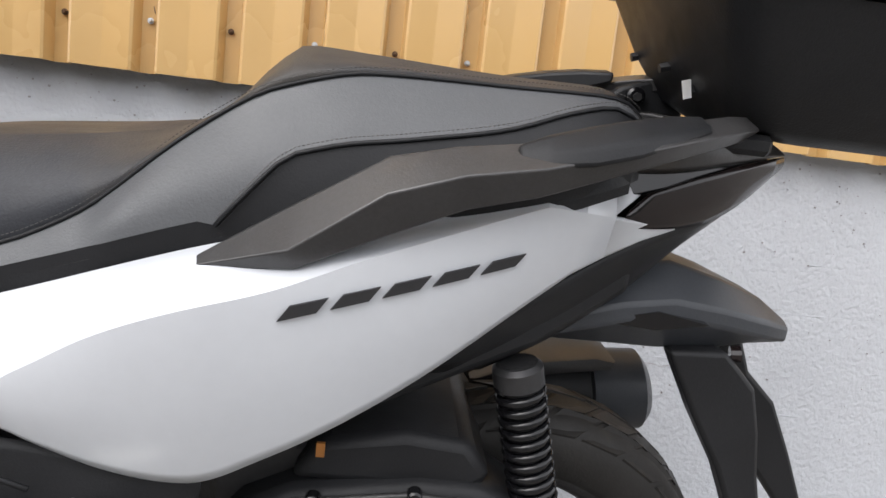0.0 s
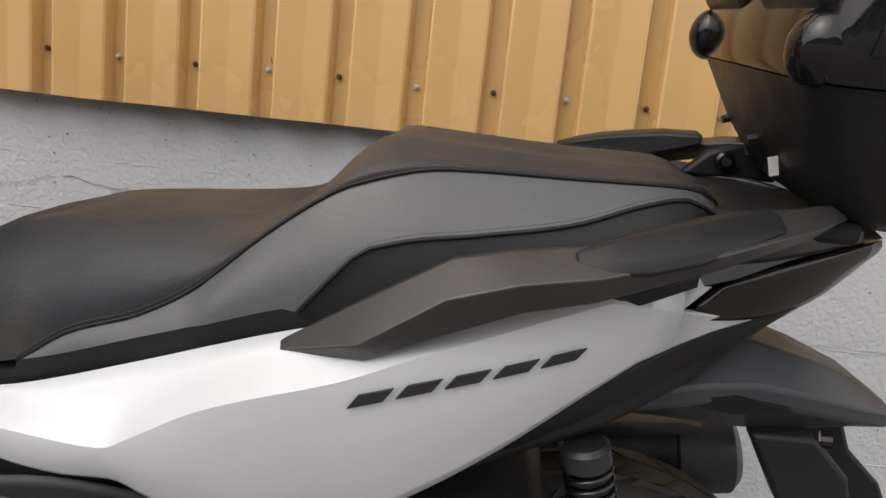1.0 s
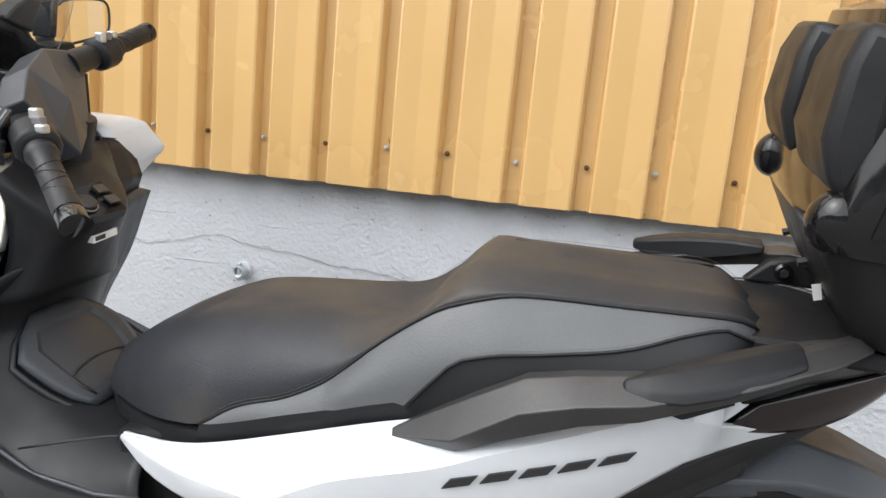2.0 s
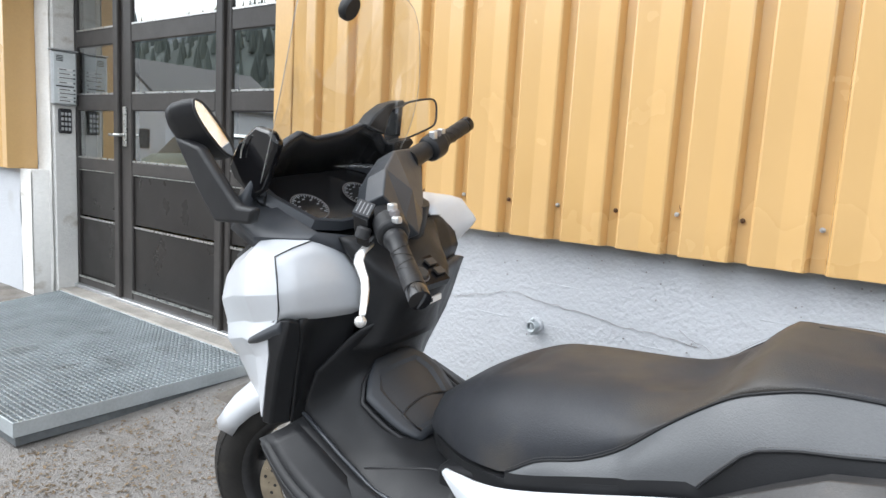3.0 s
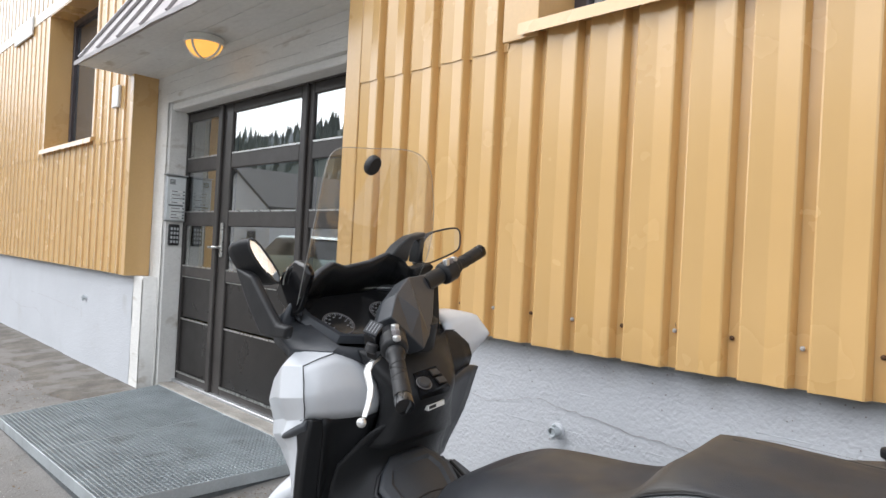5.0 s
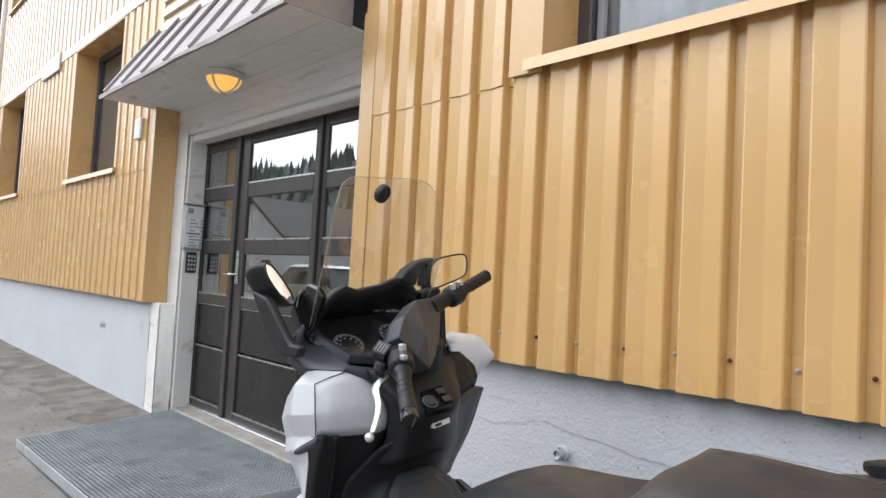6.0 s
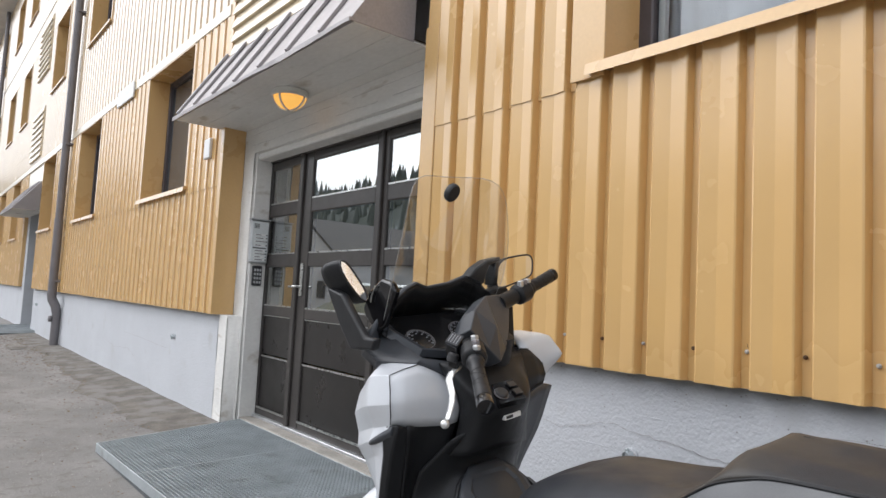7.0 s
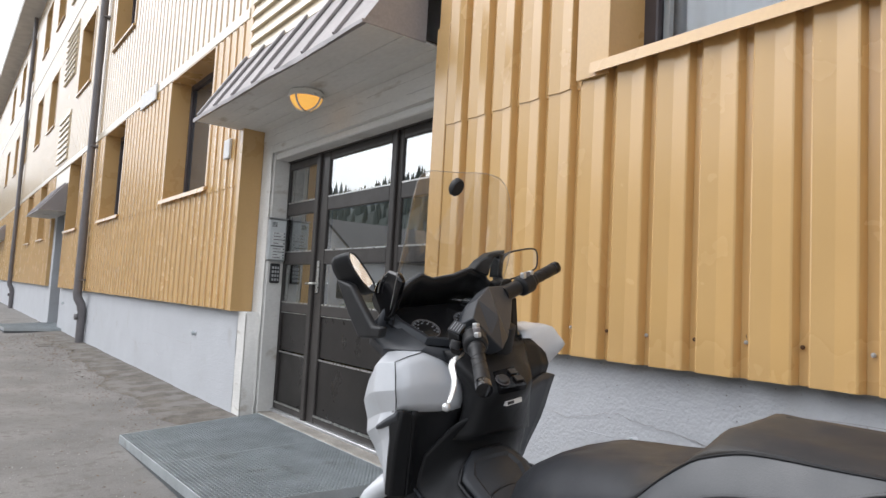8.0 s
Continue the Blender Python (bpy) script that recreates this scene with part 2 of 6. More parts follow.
def ribbed(x0, x1, z0, z1, y=0.0, sag=0.0, phase=PHASE, levels=2):
    """Trapezoid ribs: a wide proud crest with a faint fold, and a narrow valley where the screws sit."""
    prof = [(-0.017, 0.016), (0.017, 0.016), (0.021, 0.013), (0.026, -0.0140), (0.029, -0.0155), (0.084, -0.0080), (0.087, -0.0080), (0.141, -0.0155), (0.144, -0.0140)]
    pts = []
    k = math.floor((x0 - phase) / PITCH) - 1
    while phase + k * PITCH < x1 + PITCH:
        pts += [(phase + k * PITCH + u, d) for u, d in prof]
        k += 1
    inside = [(x, d) for x, d in pts if x0 < x < x1]
    depth_at = lambda x: float(np.interp(x, [p[0] for p in pts], [p[1] for p in pts]))
    line = [(x0, depth_at(x0))] + inside + [(x1, depth_at(x1))]
    rows = []
    for i in range(levels + 1):
        z = z0 + (z1 - z0) * i / levels
        rows.append([(x, y + d + (sag * noise.noise(Vector((x * 2.2, z * 1.3, 5))) if sag else 0), z + (0.004 * noise.noise(Vector((x * 3, 0, 1))) if i == 0 else 0)) for x, d in line])
    return grid(rows)


def cladding(name, x0, x1, z0, z1, label, y=0.0, sag=0.0, levels=2, mat=None):
    ob = part(name, ribbed(x0, x1, z0, z1, y, sag, levels=levels), mat or OCHRE)
    so = ob.modifiers.new("thickness", "SOLIDIFY")
    so.thickness, so.offset = 0.0035, 1.0
    return structure(ob, label)


BOT, SILL = 0.842, 1.955
cladding("wall_cladding_near", DOOR_R + 0.10, 5.0, BOT, 1.935, "ochre ribbed sheet steel cladding with screws along its lower edge", sag=0.002, levels=24)
cladding("wall_cladding_near_upper", DOOR_R + 0.10, -0.13, 1.875, 3.28, "ochre ribbed sheet steel cladding lapped over the sheet below", y=-0.009, levels=8)
cladding("wall_cladding_near_top", DOOR_R + 0.10, 5.0, 3.28, 9.4, "ochre ribbed sheet steel cladding of the upper storeys")
cladding("wall_cladding_near_side", 1.45, 5.0, 1.885, 3.28, "ochre ribbed sheet steel cladding beside the window")
cladding("wall_cladding_far", -13.5, DOOR_L - 0.06, BOT, 1.935, "ochre ribbed sheet steel cladding beyond the doorway", levels=6)
WINS = [(-6.15, -4.66), (-9.82, -8.40), (-13.3, -11.9)]
cladding("wall_cladding_pier_one", -4.64, DOOR_L - 0.06, 1.875, 3.30, "ochre ribbed sheet steel cladding between window and doorway", y=-0.005)
cladding("wall_cladding_pier_two", -8.38, -6.17, 1.875, 3.30, "ochre ribbed sheet steel cladding between windows", y=-0.005)
cladding("wall_cladding_pier_three", -11.88, -9.84, 1.875, 3.30, "ochre ribbed sheet steel cladding between windows", y=-0.005)
cladding("wall_cladding_far_end", -60, -15.4, BOT, 1.95, "ochre ribbed sheet steel cladding at the far end", levels=1)

# upper storeys of the far part, between window rows
UPZ = [(3.30, 4.68), (6.05, 7.40), (8.75, 9.4)]
# their base colour carries grazing sky reflection besides a paler ochre
for k, (a, b) in enumerate(UPZ):
    cladding("wall_cladding_storey_%d" % k, -60, DOOR_L - 0.0, a, b, "pale ochre ribbed sheet steel cladding of an upper storey", mat=OCHRE_PALE_SHEEN)
UPWINS = [(-9.85, -8.45), (-13.3, -11.9), (-17.9, -16.6), (-20.8, -19.5), (-24.6, -23.3), (-27.6, -26.3), (-31.5, -30.2)]
for row, (a, b) in enumerate(((4.68, 6.05), (7.40, 8.75))):
    edge = DOOR_L
    for k, (l, r) in enumerate(UPWINS):
        if not (row == 0 and k == 99):
            cladding("wall_cladding_band_%d_%d" % (row, k), r, edge, a, b, "pale ochre ribbed sheet steel cladding between upper windows", mat=OCHRE_PALE_SHEEN)
        edge = l
    cladding("wall_cladding_band_%d_end" % row, -60, edge, a, b, "pale ochre ribbed sheet steel cladding at the far end", mat=OCHRE_PALE_SHEEN)
edge = -15.4
for k, (l, r) in enumerate([(-17.9, -16.6), (-20.8, -19.5), (-24.6, -23.3)]):
    cladding("wall_cladding_low_%d" % k, r, edge, 1.95, 3.30, "ochre ribbed sheet steel cladding between ground floor windows")
    edge = l
cladding("wall_cladding_low_end", -60, edge, 1.95, 3.30, "ochre ribbed sheet steel cladding at the far end")
# the building's body behind the cladding
structure(part("wall_core_near", box((DOOR_R + 0.02, 0.36, 0.9), (5.0, 0.5, 9.4)), PLASTER), "plain wall behind the cladding")
structure(part("wall_core_far", box((-60, 0.34, 0.9), (DOOR_L + 0.1, 0.5, 9.4)), PLASTER), "plain wall behind the cladding")
structure(part("wall_core_upper", box((DOOR_L, 0.34, 2.5), (DOOR_R + 0.1, 0.5, 9.4)), PLASTER), "plain wall above the doorway")
structure(part("roof_eave", box((-60, -0.55, 9.4), (5.0, 0.5, 9.7)), material("pale_eave_boards", (0.6, 0.58, 0.55), 0.7, vary=0.1, scale=3)), "pale boarded roof eave")

# flashings: corner posts, band over the windows, reveals of the doorway
structure(part("trim_corner_near", box((DOOR_R, -0.022, BOT - 0.004), (DOOR_R + 0.105, 0.16, 2.39), 0.003), OCHRE_FLAT), "flat ochre corner flashing beside the doorway")
structure(part("trim_corner_near_upper", box((DOOR_R + 0.012, -0.018, 2.385), (DOOR_R + 0.115, 0.16, 9.4), 0.003), OCHRE_FLAT), "flat ochre corner flashing above")
structure(part("trim_corner_far", box((DOOR_L - 0.07, -0.022, BOT - 0.004), (DOOR_L, 0.162, 2.36), 0.003), OCHRE_FLAT), "flat ochre corner flashing and reveal beside the doorway")
structure(part("trim_corner_far_upper", box((DOOR_L - 0.06, -0.02, 2.36), (DOOR_L + 0.02, 0.1, 9.4), 0.003), OCHRE_FLAT), "flat ochre corner flashing above the canopy")
structure(part("trim_band", box((-60, -0.028, 3.30), (DOOR_L - 0.06, 0.02, 3.40), 0.004), CREAM), "pale flashing band between the storeys")
structure(part("trim_band_upper", box((-60, -0.028, 6.70), (DOOR_L - 0.06, 0.02, 6.80), 0.004), CREAM), "pale flashing band between the storeys")
structure(part("trim_band_near", box((DOOR_R + 0.1, -0.028, 3.28), (5.0, 0.02, 3.38), 0.004), CREAM), "pale flashing band between the storeys")


def window(index, l, r, z0, z1, curtain=False, mat=OCHRE_FLAT):
    """A window set deep in the cladding: flashing reveal, sill, frame, panes."""
    w = structure(new("window_%d" % index), "dark framed window set deep in ochre flashing")
    deep = 0.26
    part("reveal", box((l - 0.03, -0.024, z0), (l + 0.012, deep, z1)), mat, w)
    part("reveal", box((r - 0.012, -0.024, z0), (r + 0.03, deep, z1)), mat, w)
    part("reveal", box((l - 0.03, -0.024, z1 - 0.012), (r + 0.03, deep, z1 + 0.02)), mat, w)
    part("window_sill", slab([(-0.055, z0 - 0.055), (-0.05, z0 - 0.012), (deep, z0 + 0.03), (deep, z0 - 0.03), (-0.03, z0 - 0.035)], 0, l - 0.05, r + 0.05), mat, w)
    fy = 0.19
    for a, b in (((l, fy, z0), (l + 0.07, fy + 0.06, z1)), ((r - 0.07, fy, z0), (r, fy + 0.06, z1)), ((l + 0.07, fy, z0 + 0.01), (r - 0.07, fy + 0.06, z0 + 0.09)), ((l + 0.07, fy, z1 - 0.07), (r - 0.07, fy + 0.06, z1))):
        part("window_frame", box(a, b, 0.006), WINDOW_FRAME, w)
    pane = part("pane", box((l + 0.07, fy + 0.028, z0 + 0.09), (r - 0.07, fy + 0.034, z1 - 0.07)), WINDOW_CLEAR if curtain else WINDOW_GLASS, w)
    if curtain:
        pane.visible_shadow = False
        part("inner_frame", box((l + 0.07, fy + 0.04, z0 + 0.09), (l + 0.10, fy + 0.07, z1 - 0.07), 0.004), LABEL, w, "white inner frame")
        part("curtain", grid([[(x, fy + 0.10 + 0.012 * math.sin(x * 55), z) for x in np.linspace(l + 0.03, r - 0.03, 90)] for z in (z0, z1)]), CURTAIN, w, "pale curtain", True)
    return w


wi = 1
for l, r in WINS:
    window(wi, l, r, SILL, 3.30)
    wi += 1
for l, r in [(-17.9, -16.6), (-20.8, -19.5), (-24.6, -23.3)]:
    window(wi, l, r, 1.95, 3.30)
    wi += 1
for a, b in ((4.68, 6.05), (7.40, 8.75)):
    for l, r in UPWINS:
        window(wi, l, r, a, b)
        wi += 1
window(wi, -0.02, 1.45, SILL, 3.28, True)
structure(part("trim_window_near", box((-0.155, -0.03, 1.895), (0.0, -0.021, 3.28), 0.002), OCHRE_FLAT), "flat ochre flashing beside the window")

# ---- doorway ----
structure(part("wall_pilaster", rough_face(DOOR_L + 0.0, -3.56, -0.1, 2.4, 0.162, 0.3, 0.06, 0.006), PLASTER_DIRTY, smooth=True), "weathered white plastered pilaster beside the entrance door")
structure(part("wall_pilaster_foot", rough_face(DOOR_L - 0.002, -3.60, -0.3, 0.838, 0.053, 0.3, 0.05, 0.003), PLASTER_DIRTY, smooth=True), "weathered white plaster foot of the pilaster")
structure(part("wall_pilaster_inner", box((-3.64, 0.178, -0.1), (-3.545, 0.315, 2.14), 0.006), PLASTER_DIRTY), "weathered white plaster reveal beside the entrance door")
structure(part("wall_door_side", box((-1.32, 0.165, -0.1), (DOOR_R + 0.1, 0.5, 2.4)), PLASTER_DIRTY), "weathered white plaster on the hinge side")
structure(part("wall_lintel", rough_face(DOOR_L, DOOR_R + 0.05, 2.14, 2.40, 0.165, 0.25, 0.08, 0.004), PLASTER_DIRTY, smooth=True), "weathered white painted board-marked lintel over the entrance")
g = random.Random(3)
for z in (2.205, 2.288):
    x = DOOR_L + 0.15
    while x < DOOR_R - 0.3:
        n = g.uniform(0.3, 0.8)
        structure(part("wall_lintel_seam", tube([(x + n * k / 6, 0.162, z + g.uniform(-0.004, 0.004)) for k in range(7)], [0.0007 * g.uniform(0.4, 1.6) for _ in range(7)], 5), TIN), "dark board seam in the weathered lintel")
        x += n + g.uniform(0.02, 0.25)
structure(part("trim_lintel_board", box((-3.54, 0.185, 2.085), (DOOR_R, 0.33, 2.135), 0.008), PLASTER_DIRTY), "white board under the lintel")
structure(part("door_step", box((-3.54, 0.175, -0.1), (DOOR_R, 0.42, 0.06), 0.01), material("grey_concrete", (0.30, 0.28, 0.25), 0.9, vary=0.2, scale=6, grain=0.002, grain_scale=120)), "worn grey concrete door step")
structure(part("wall_hall_back", box((-3.7, 2.4, 0), (-0.6, 2.5, 2.4)), INTERIOR), "pale yellow hallway wall behind the door glass")
structure(part("wall_hall_left", box((-3.75, 0.46, 0), (-3.55, 2.4, 2.4)), INTERIOR), "pale yellow hallway side wall")
structure(part("wall_hall_right", box((-1.1, 0.5, 0), (-0.9, 2.4, 2.4)), INTERIOR), "pale yellow hallway side wall")
structure(part("ceiling_hall", box((-3.75, 0.4, 2.3), (-0.9, 2.5, 2.4)), INTERIOR), "pale hallway ceiling")
structure(part("floor_hall", box((-3.75, 0.4, -0.05), (-0.9, 2.5, 0.04)), PANEL), "dark hallway floor")

DY = 0.345


def door_leaf(index, l, r, label, st, handle=None):
    d = structure(new("door_%d" % index), label)
    z0, z1 = 0.075, 2.08
    part("door_stile", box((l, DY - 0.03, z0), (l + st[0], DY + 0.03, z1), 0.006), FRAME, d)
    part("door_stile", box((r - st[1], DY - 0.03, z0), (r, DY + 0.03, z1), 0.006), FRAME, d)
    l, r = l + st[0], r - st[1]
    for a, b in ((z0, 0.135), (0.855, 0.93), (1.235, 1.335), (1.635, 1.735), (2.015, z1)):
        part("door_rail", box((l, DY - 0.028, a), (r, DY + 0.028, b), 0.006), FRAME, d)
    for a, b in ((0.93, 1.235), (1.335, 1.635), (1.735, 2.015)):
        p = part("pane", box((l, DY - 0.016, a), (r, DY - 0.010, b)), GLASS, d, "reflective glass pane")
        p.visible_shadow = False
        part("glazing_bead", box((l, DY - 0.026, a), (r, DY - 0.017, a + 0.010)), BRUSHED, d)
    for a, b in ((0.135, 0.535), (0.55, 0.855)):
        part("door_panel", box((l, DY - 0.014, a), (r, DY + 0.014, b), 0.004), PANEL, d)
        part("weather_strip", box((l, DY - 0.022, b - 0.006), (r, DY - 0.012, b + 0.006)), BRUSHED, d)
    part("weather_strip", box((l, DY - 0.034, 0.128), (r, DY - 0.026, 0.142)), BRUSHED, d)
    if handle:
        h = part("door_handle", tube([(handle, DY - 0.03, 1.09), (handle, DY - 0.075, 1.09), (handle - 0.10, DY - 0.08, 1.088)], 0.009, 10), BRUSHED, d, "steel lever door handle", True)
        part("escutcheon", box((handle - 0.018, DY - 0.042, 1.02), (handle + 0.018, DY - 0.028, 1.26), 0.005), BRUSHED, h)
    return d


door_leaf(1, -3.555, -3.018, "narrow dark brown fixed door sidelight with three panes", (0.022, 0.010))
door_leaf(2, -2.958, -1.935, "dark brown entrance door with three glass panes", (0.120, 0.062), -2.905)
door_leaf(3, -1.908, -1.34, "dark brown fixed door part with three panes", (0.045, 0.06))
for x0, x1 in ((-3.012, -2.964), (-1.929, -1.914)):
    structure(part("door_post", box((x0 - 0.006, DY - 0.05, 0.06), (x1 + 0.006, DY + 0.03, 2.09), 0.006), FRAME), "dark brown door post")
structure(part("door_head", box((-3.567, DY - 0.05, 2.078), (DOOR_R, DY + 0.03, 2.14), 0.005), FRAME), "dark brown door head")
structure(part("door_jamb", box((-3.567, DY - 0.04, 0.06), (-3.555, DY + 0.03, 2.1)), FRAME), "dark brown door jamb")
structure(part("door_threshold", box((-3.567, DY - 0.06, 0.055), (DOOR_R, DY + 0.03, 0.08), 0.004), ALU), "worn metal door threshold")


# ---- canopy ----
def canopy(x0, x1, z, front, back, rise, label):
    c = thing("entrance_canopy", label, "canopy")
    edges = [front + (back - front) * k / 5 for k in range(6)]
    for k, (a, b) in enumerate(zip(edges, edges[1:])):
        part("soffit_board", box((x0, a + 0.0012, z + 0.0015 * (k % 2)), (x1 - 0.006, b - 0.0012, z + 0.02), 0.001), PLASTER_DIRTY, c, "off-white soffit board")
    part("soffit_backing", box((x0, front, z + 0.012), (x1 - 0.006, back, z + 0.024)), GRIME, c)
    prof = [(front - 0.02, z + 0.004), (front - 0.018, z + 0.016), (-0.02, z + rise), (-0.02, z + 0.004)]
    part("roof_sheet", slab(prof, 0, x0 - 0.01, x1), TIN, c, "grey folded sheet roof")
    dy, dz = -0.02 - front, rise - 0.03
    n = 7
    for k in range(n):
        x = x0 + (x1 - x0) * (k + 0.15) / n
        part("roof_seam", tube([(x, front - 0.012, z + 0.04), (x, -0.03, z + rise + 0.012)], 0.014, 5), TIN, c)
    wave = lambda x: 0.010 * noise.noise(Vector((x * 2.3, z, 1.0))) + 0.006 * noise.noise(Vector((x * 7.0, z, 5.0)))
    lip = [x0 - 0.012 + (x1 - x0 + 0.012) * k / 40 for k in range(41)]
    part("drip_edge", loft([[(x, front - 0.028, z - 0.006 + wave(x)), (x, front - 0.018, z - 0.004 + wave(x)), (x, front - 0.018, z + 0.02), (x, front - 0.028, z + 0.02)] for x in lip]), TIN, c, "bent sheet drip edge")
    return c


CAN_Z = 2.345
canopy(-3.86, -1.20, CAN_Z, -0.375, 0.164, 0.60, "grey sheet metal entrance canopy with white soffit")
for k in range(5):
    structure(part("wall_slat_board", slab([(-0.035, 2.93 + 0.115 * k), (0.05, 2.93 + 0.115 * k), (0.05, 3.05 + 0.115 * k), (-0.005, 3.05 + 0.115 * k)], 0, DOOR_L + 0.02, DOOR_R), CREAM), "cream horizontal cladding board above the canopy")
structure(part("wall_slat_top", box((DOOR_L + 0.02, 0.0, 3.5), (DOOR_R, 0.06, 9.4)), CREAM), "cream cladding above the canopy")

lamp = thing("ceiling_lamp", "lit round lamp with amber glass and white ribs under the canopy", "lamp", pose(-2.45, -0.09, CAN_Z))
part("base", disc((0, 0, -0.018), (0, 0, 1), 0.115, 0.036, 28, bevel=0.008), LAMP_WHITE, lamp, "white round base", True, 40)
shade = bmesh.new()
rings = []
for k in range(7):
    a = math.pi / 2 * k / 6.2
    rings.append([(0.105 * math.cos(a) * math.cos(t), 0.105 * math.cos(a) * math.sin(t), -0.035 - 0.085 * math.sin(a)) for t in (2 * math.pi * i / 24 for i in range(24))])
part("shade", loft(rings, shade), glow("amber_lamp_glass", (0.9, 0.47, 0.10), 0.75), lamp, "glowing amber glass shade", True)
for a in (0.5, 0.5 + math.pi / 2, 0.5 + math.pi, 0.5 + 1.5 * math.pi):
    part("rib", tube([(0.112 * math.cos(b) * math.cos(a), 0.112 * math.cos(b) * math.sin(a), -0.035 - 0.092 * math.sin(b)) for b in (math.pi / 2 * k / 6 for k in range(7))], 0.007, 6), LAMP_WHITE, lamp, "", True)
part("rim", tube([(0.112 * math.cos(t), 0.112 * math.sin(t), -0.038) for t in (2 * math.pi * k / 24 for k in range(25))], 0.008, 6), LAMP_WHITE, lamp, "", True)

# ---- intercom, keypad, small fixtures on the wall ----
ic = thing("intercom", "silver wall intercom panel with name list and buttons", "intercom")
part("housing", box((-3.547, 0.150, 1.258), (-3.508, 0.312, 1.602), 0.010), ALU, ic, "", False)
part("face_plate", box((-3.510, 0.162, 1.270), (-3.503, 0.300, 1.590), 0.003), material("pale_face_plate", (0.62, 0.65, 0.65), 0.35, vary=0.06), ic)
for k in range(4):
    part("speaker_slot", box((-3.504, 0.180, 1.536 + 0.010 * k), (-3.501, 0.222, 1.541 + 0.010 * k)), INK, ic)
for k, z in enumerate((1.478, 1.452, 1.426, 1.396, 1.352, 1.328, 1.304, 1.282)):
    part("name_strip", box((-3.504, 0.188, z), (-3.500, 0.276, z + 0.014)), LABEL, ic)
    part("print_bar", box((-3.5005, 0.196, z + 0.004), (-3.4990, 0.240 + 0.02 * (k % 3), z + 0.009)), INK, ic)
    part("button", disc((-3.501, 0.287, z + 0.007), (1, 0, 0), 0.005, 0.008, 10), INK, ic)
part("divider", box((-3.504, 0.176, 1.376), (-3.500, 0.286, 1.384)), INK, ic)
part("rain_lip", box((-3.547, 0.146, 1.602), (-3.498, 0.316, 1.610), 0.002), ALU, ic)
kp = thing("keypad", "small black door keypad on the white reveal", "keypad")
part("housing", box((-3.547, 0.200, 1.082), (-3.520, 0.280, 1.240), 0.008), INK, kp)
for r in range(4):
    for c in range(3):
        part("key", box((-3.521, 0.211 + 0.022 * c, 1.100 + 0.032 * r), (-3.516, 0.226 + 0.022 * c, 1.120 + 0.032 * r), 0.002), ALU, kp)
vb = thing("wall_vent_box", "small white wall sign plate on the cladding", "plate")
part("plate", box((-4.16, -0.045, 2.13), (-4.02, -0.018, 2.30), 0.006), LABEL, vb)
sg = thing("wall_sign", "blank white wall sign on the flashing band", "sign")
part("plate", box((-7.5, -0.05, 3.22), (-6.75, -0.03, 3.42), 0.004), LABEL, sg)


def spout(x, z, label):
    p = thing("pipe_spout", label, "pipe", pose(x, BASE_Y, z))
    rings = []
    n = 16
    for r, y in ((0.017, 0.03), (0.017, -0.035), (0.015, -0.038), (0.011, -0.036), (0.011, -0.01)):
        rings.append([(r * math.cos(t), y, r * math.sin(t)) for t in (2 * math.pi * i / n for i in range(n))])
    part("tube", loft(rings), GALV, p, "grey pipe stub", True, 40)
    part("collar", disc((0, -0.004, 0), (0, 1, 0), 0.026, 0.012, 16, bevel=0.004), PLASTER, p, "", True, 40)
    part("clamp", box((-0.006, -0.034, -0.026), (0.006, -0.02, 0.026), 0.003), GALV, p)
    return p


spout(0.112, 0.56, "small grey pipe stub in the white base wall")
spout(-4.82, 0.58, "small grey pipe stub in the white base wall")
spout(-14.0 + 1.0, 0.55, "small grey pipe stub in the white base wall")


def downpipe(x, top, label):
    d = thing("downpipe", label, "drainpipe")
    y = -0.10
    part("upper_tube", tube([(x, y, top), (x, y, 0.80)], 0.058, 14), PIPE_GREY, d, "", True, 50)
    part("sleeve", tube([(x, y, 2.0), (x, y, 0.80)], 0.064, 14), PIPE_GREY, d, "", True, 50)
    part("bend", tube([(x, y, 0.84), (x, y, 0.78), (x, y + 0.01, 0.72), (x + 0.03, y + 0.06, 0.62), (x + 0.035, y + 0.08, 0.52)], 0.068, 14), PIPE_GREY, d, "", True, 50)
    part("lower_tube", tube([(x + 0.035, y + 0.08, 0.56), (x + 0.035, y + 0.08, -0.03)], 0.062, 14), PIPE_GREY, d, "", True, 50)
    part("cleanout", disc((x + 0.035, y + 0.0, 0.42), (0, 1, 0), 0.05, 0.05, 14, bevel=0.01), PIPE_GREY, d, "", True, 50)
    for z in (1.0, 3.2, 5.4, 7.6):
        part("bracket", box((x - 0.075, y - 0.02, z), (x + 0.075, 0.02, z + 0.035), 0.004), PIPE_GREY, d)
    return d


downpipe(-10.55, 9.4, "dark grey drainpipe with bend and cleanout down the facade")
downpipe(-23.3, 9.4, "dark grey drainpipe far along the facade")

# second entrance, far off
structure(part("wall_pilaster_far", box((-15.4, 0.05, -0.1), (-15.05, 0.4, 2.5)), PLASTER), "white plastered pilaster of the next entrance")
structure(part("door_4", box((-15.05, 0.3, 0.0), (-13.6, 0.36, 2.2)), PANEL), "dark door of the next entrance")
structure(part("trim_corner_second", box((-15.46, -0.022, BOT), (-15.4, 0.1, 2.4)), OCHRE_FLAT), "flat ochre corner flashing of the next entrance")
structure(part("wall_over_second", box((-15.4, 0.0, 2.4), (-13.3, 0.3, 3.3)), CREAM), "cream wall above the next entrance")
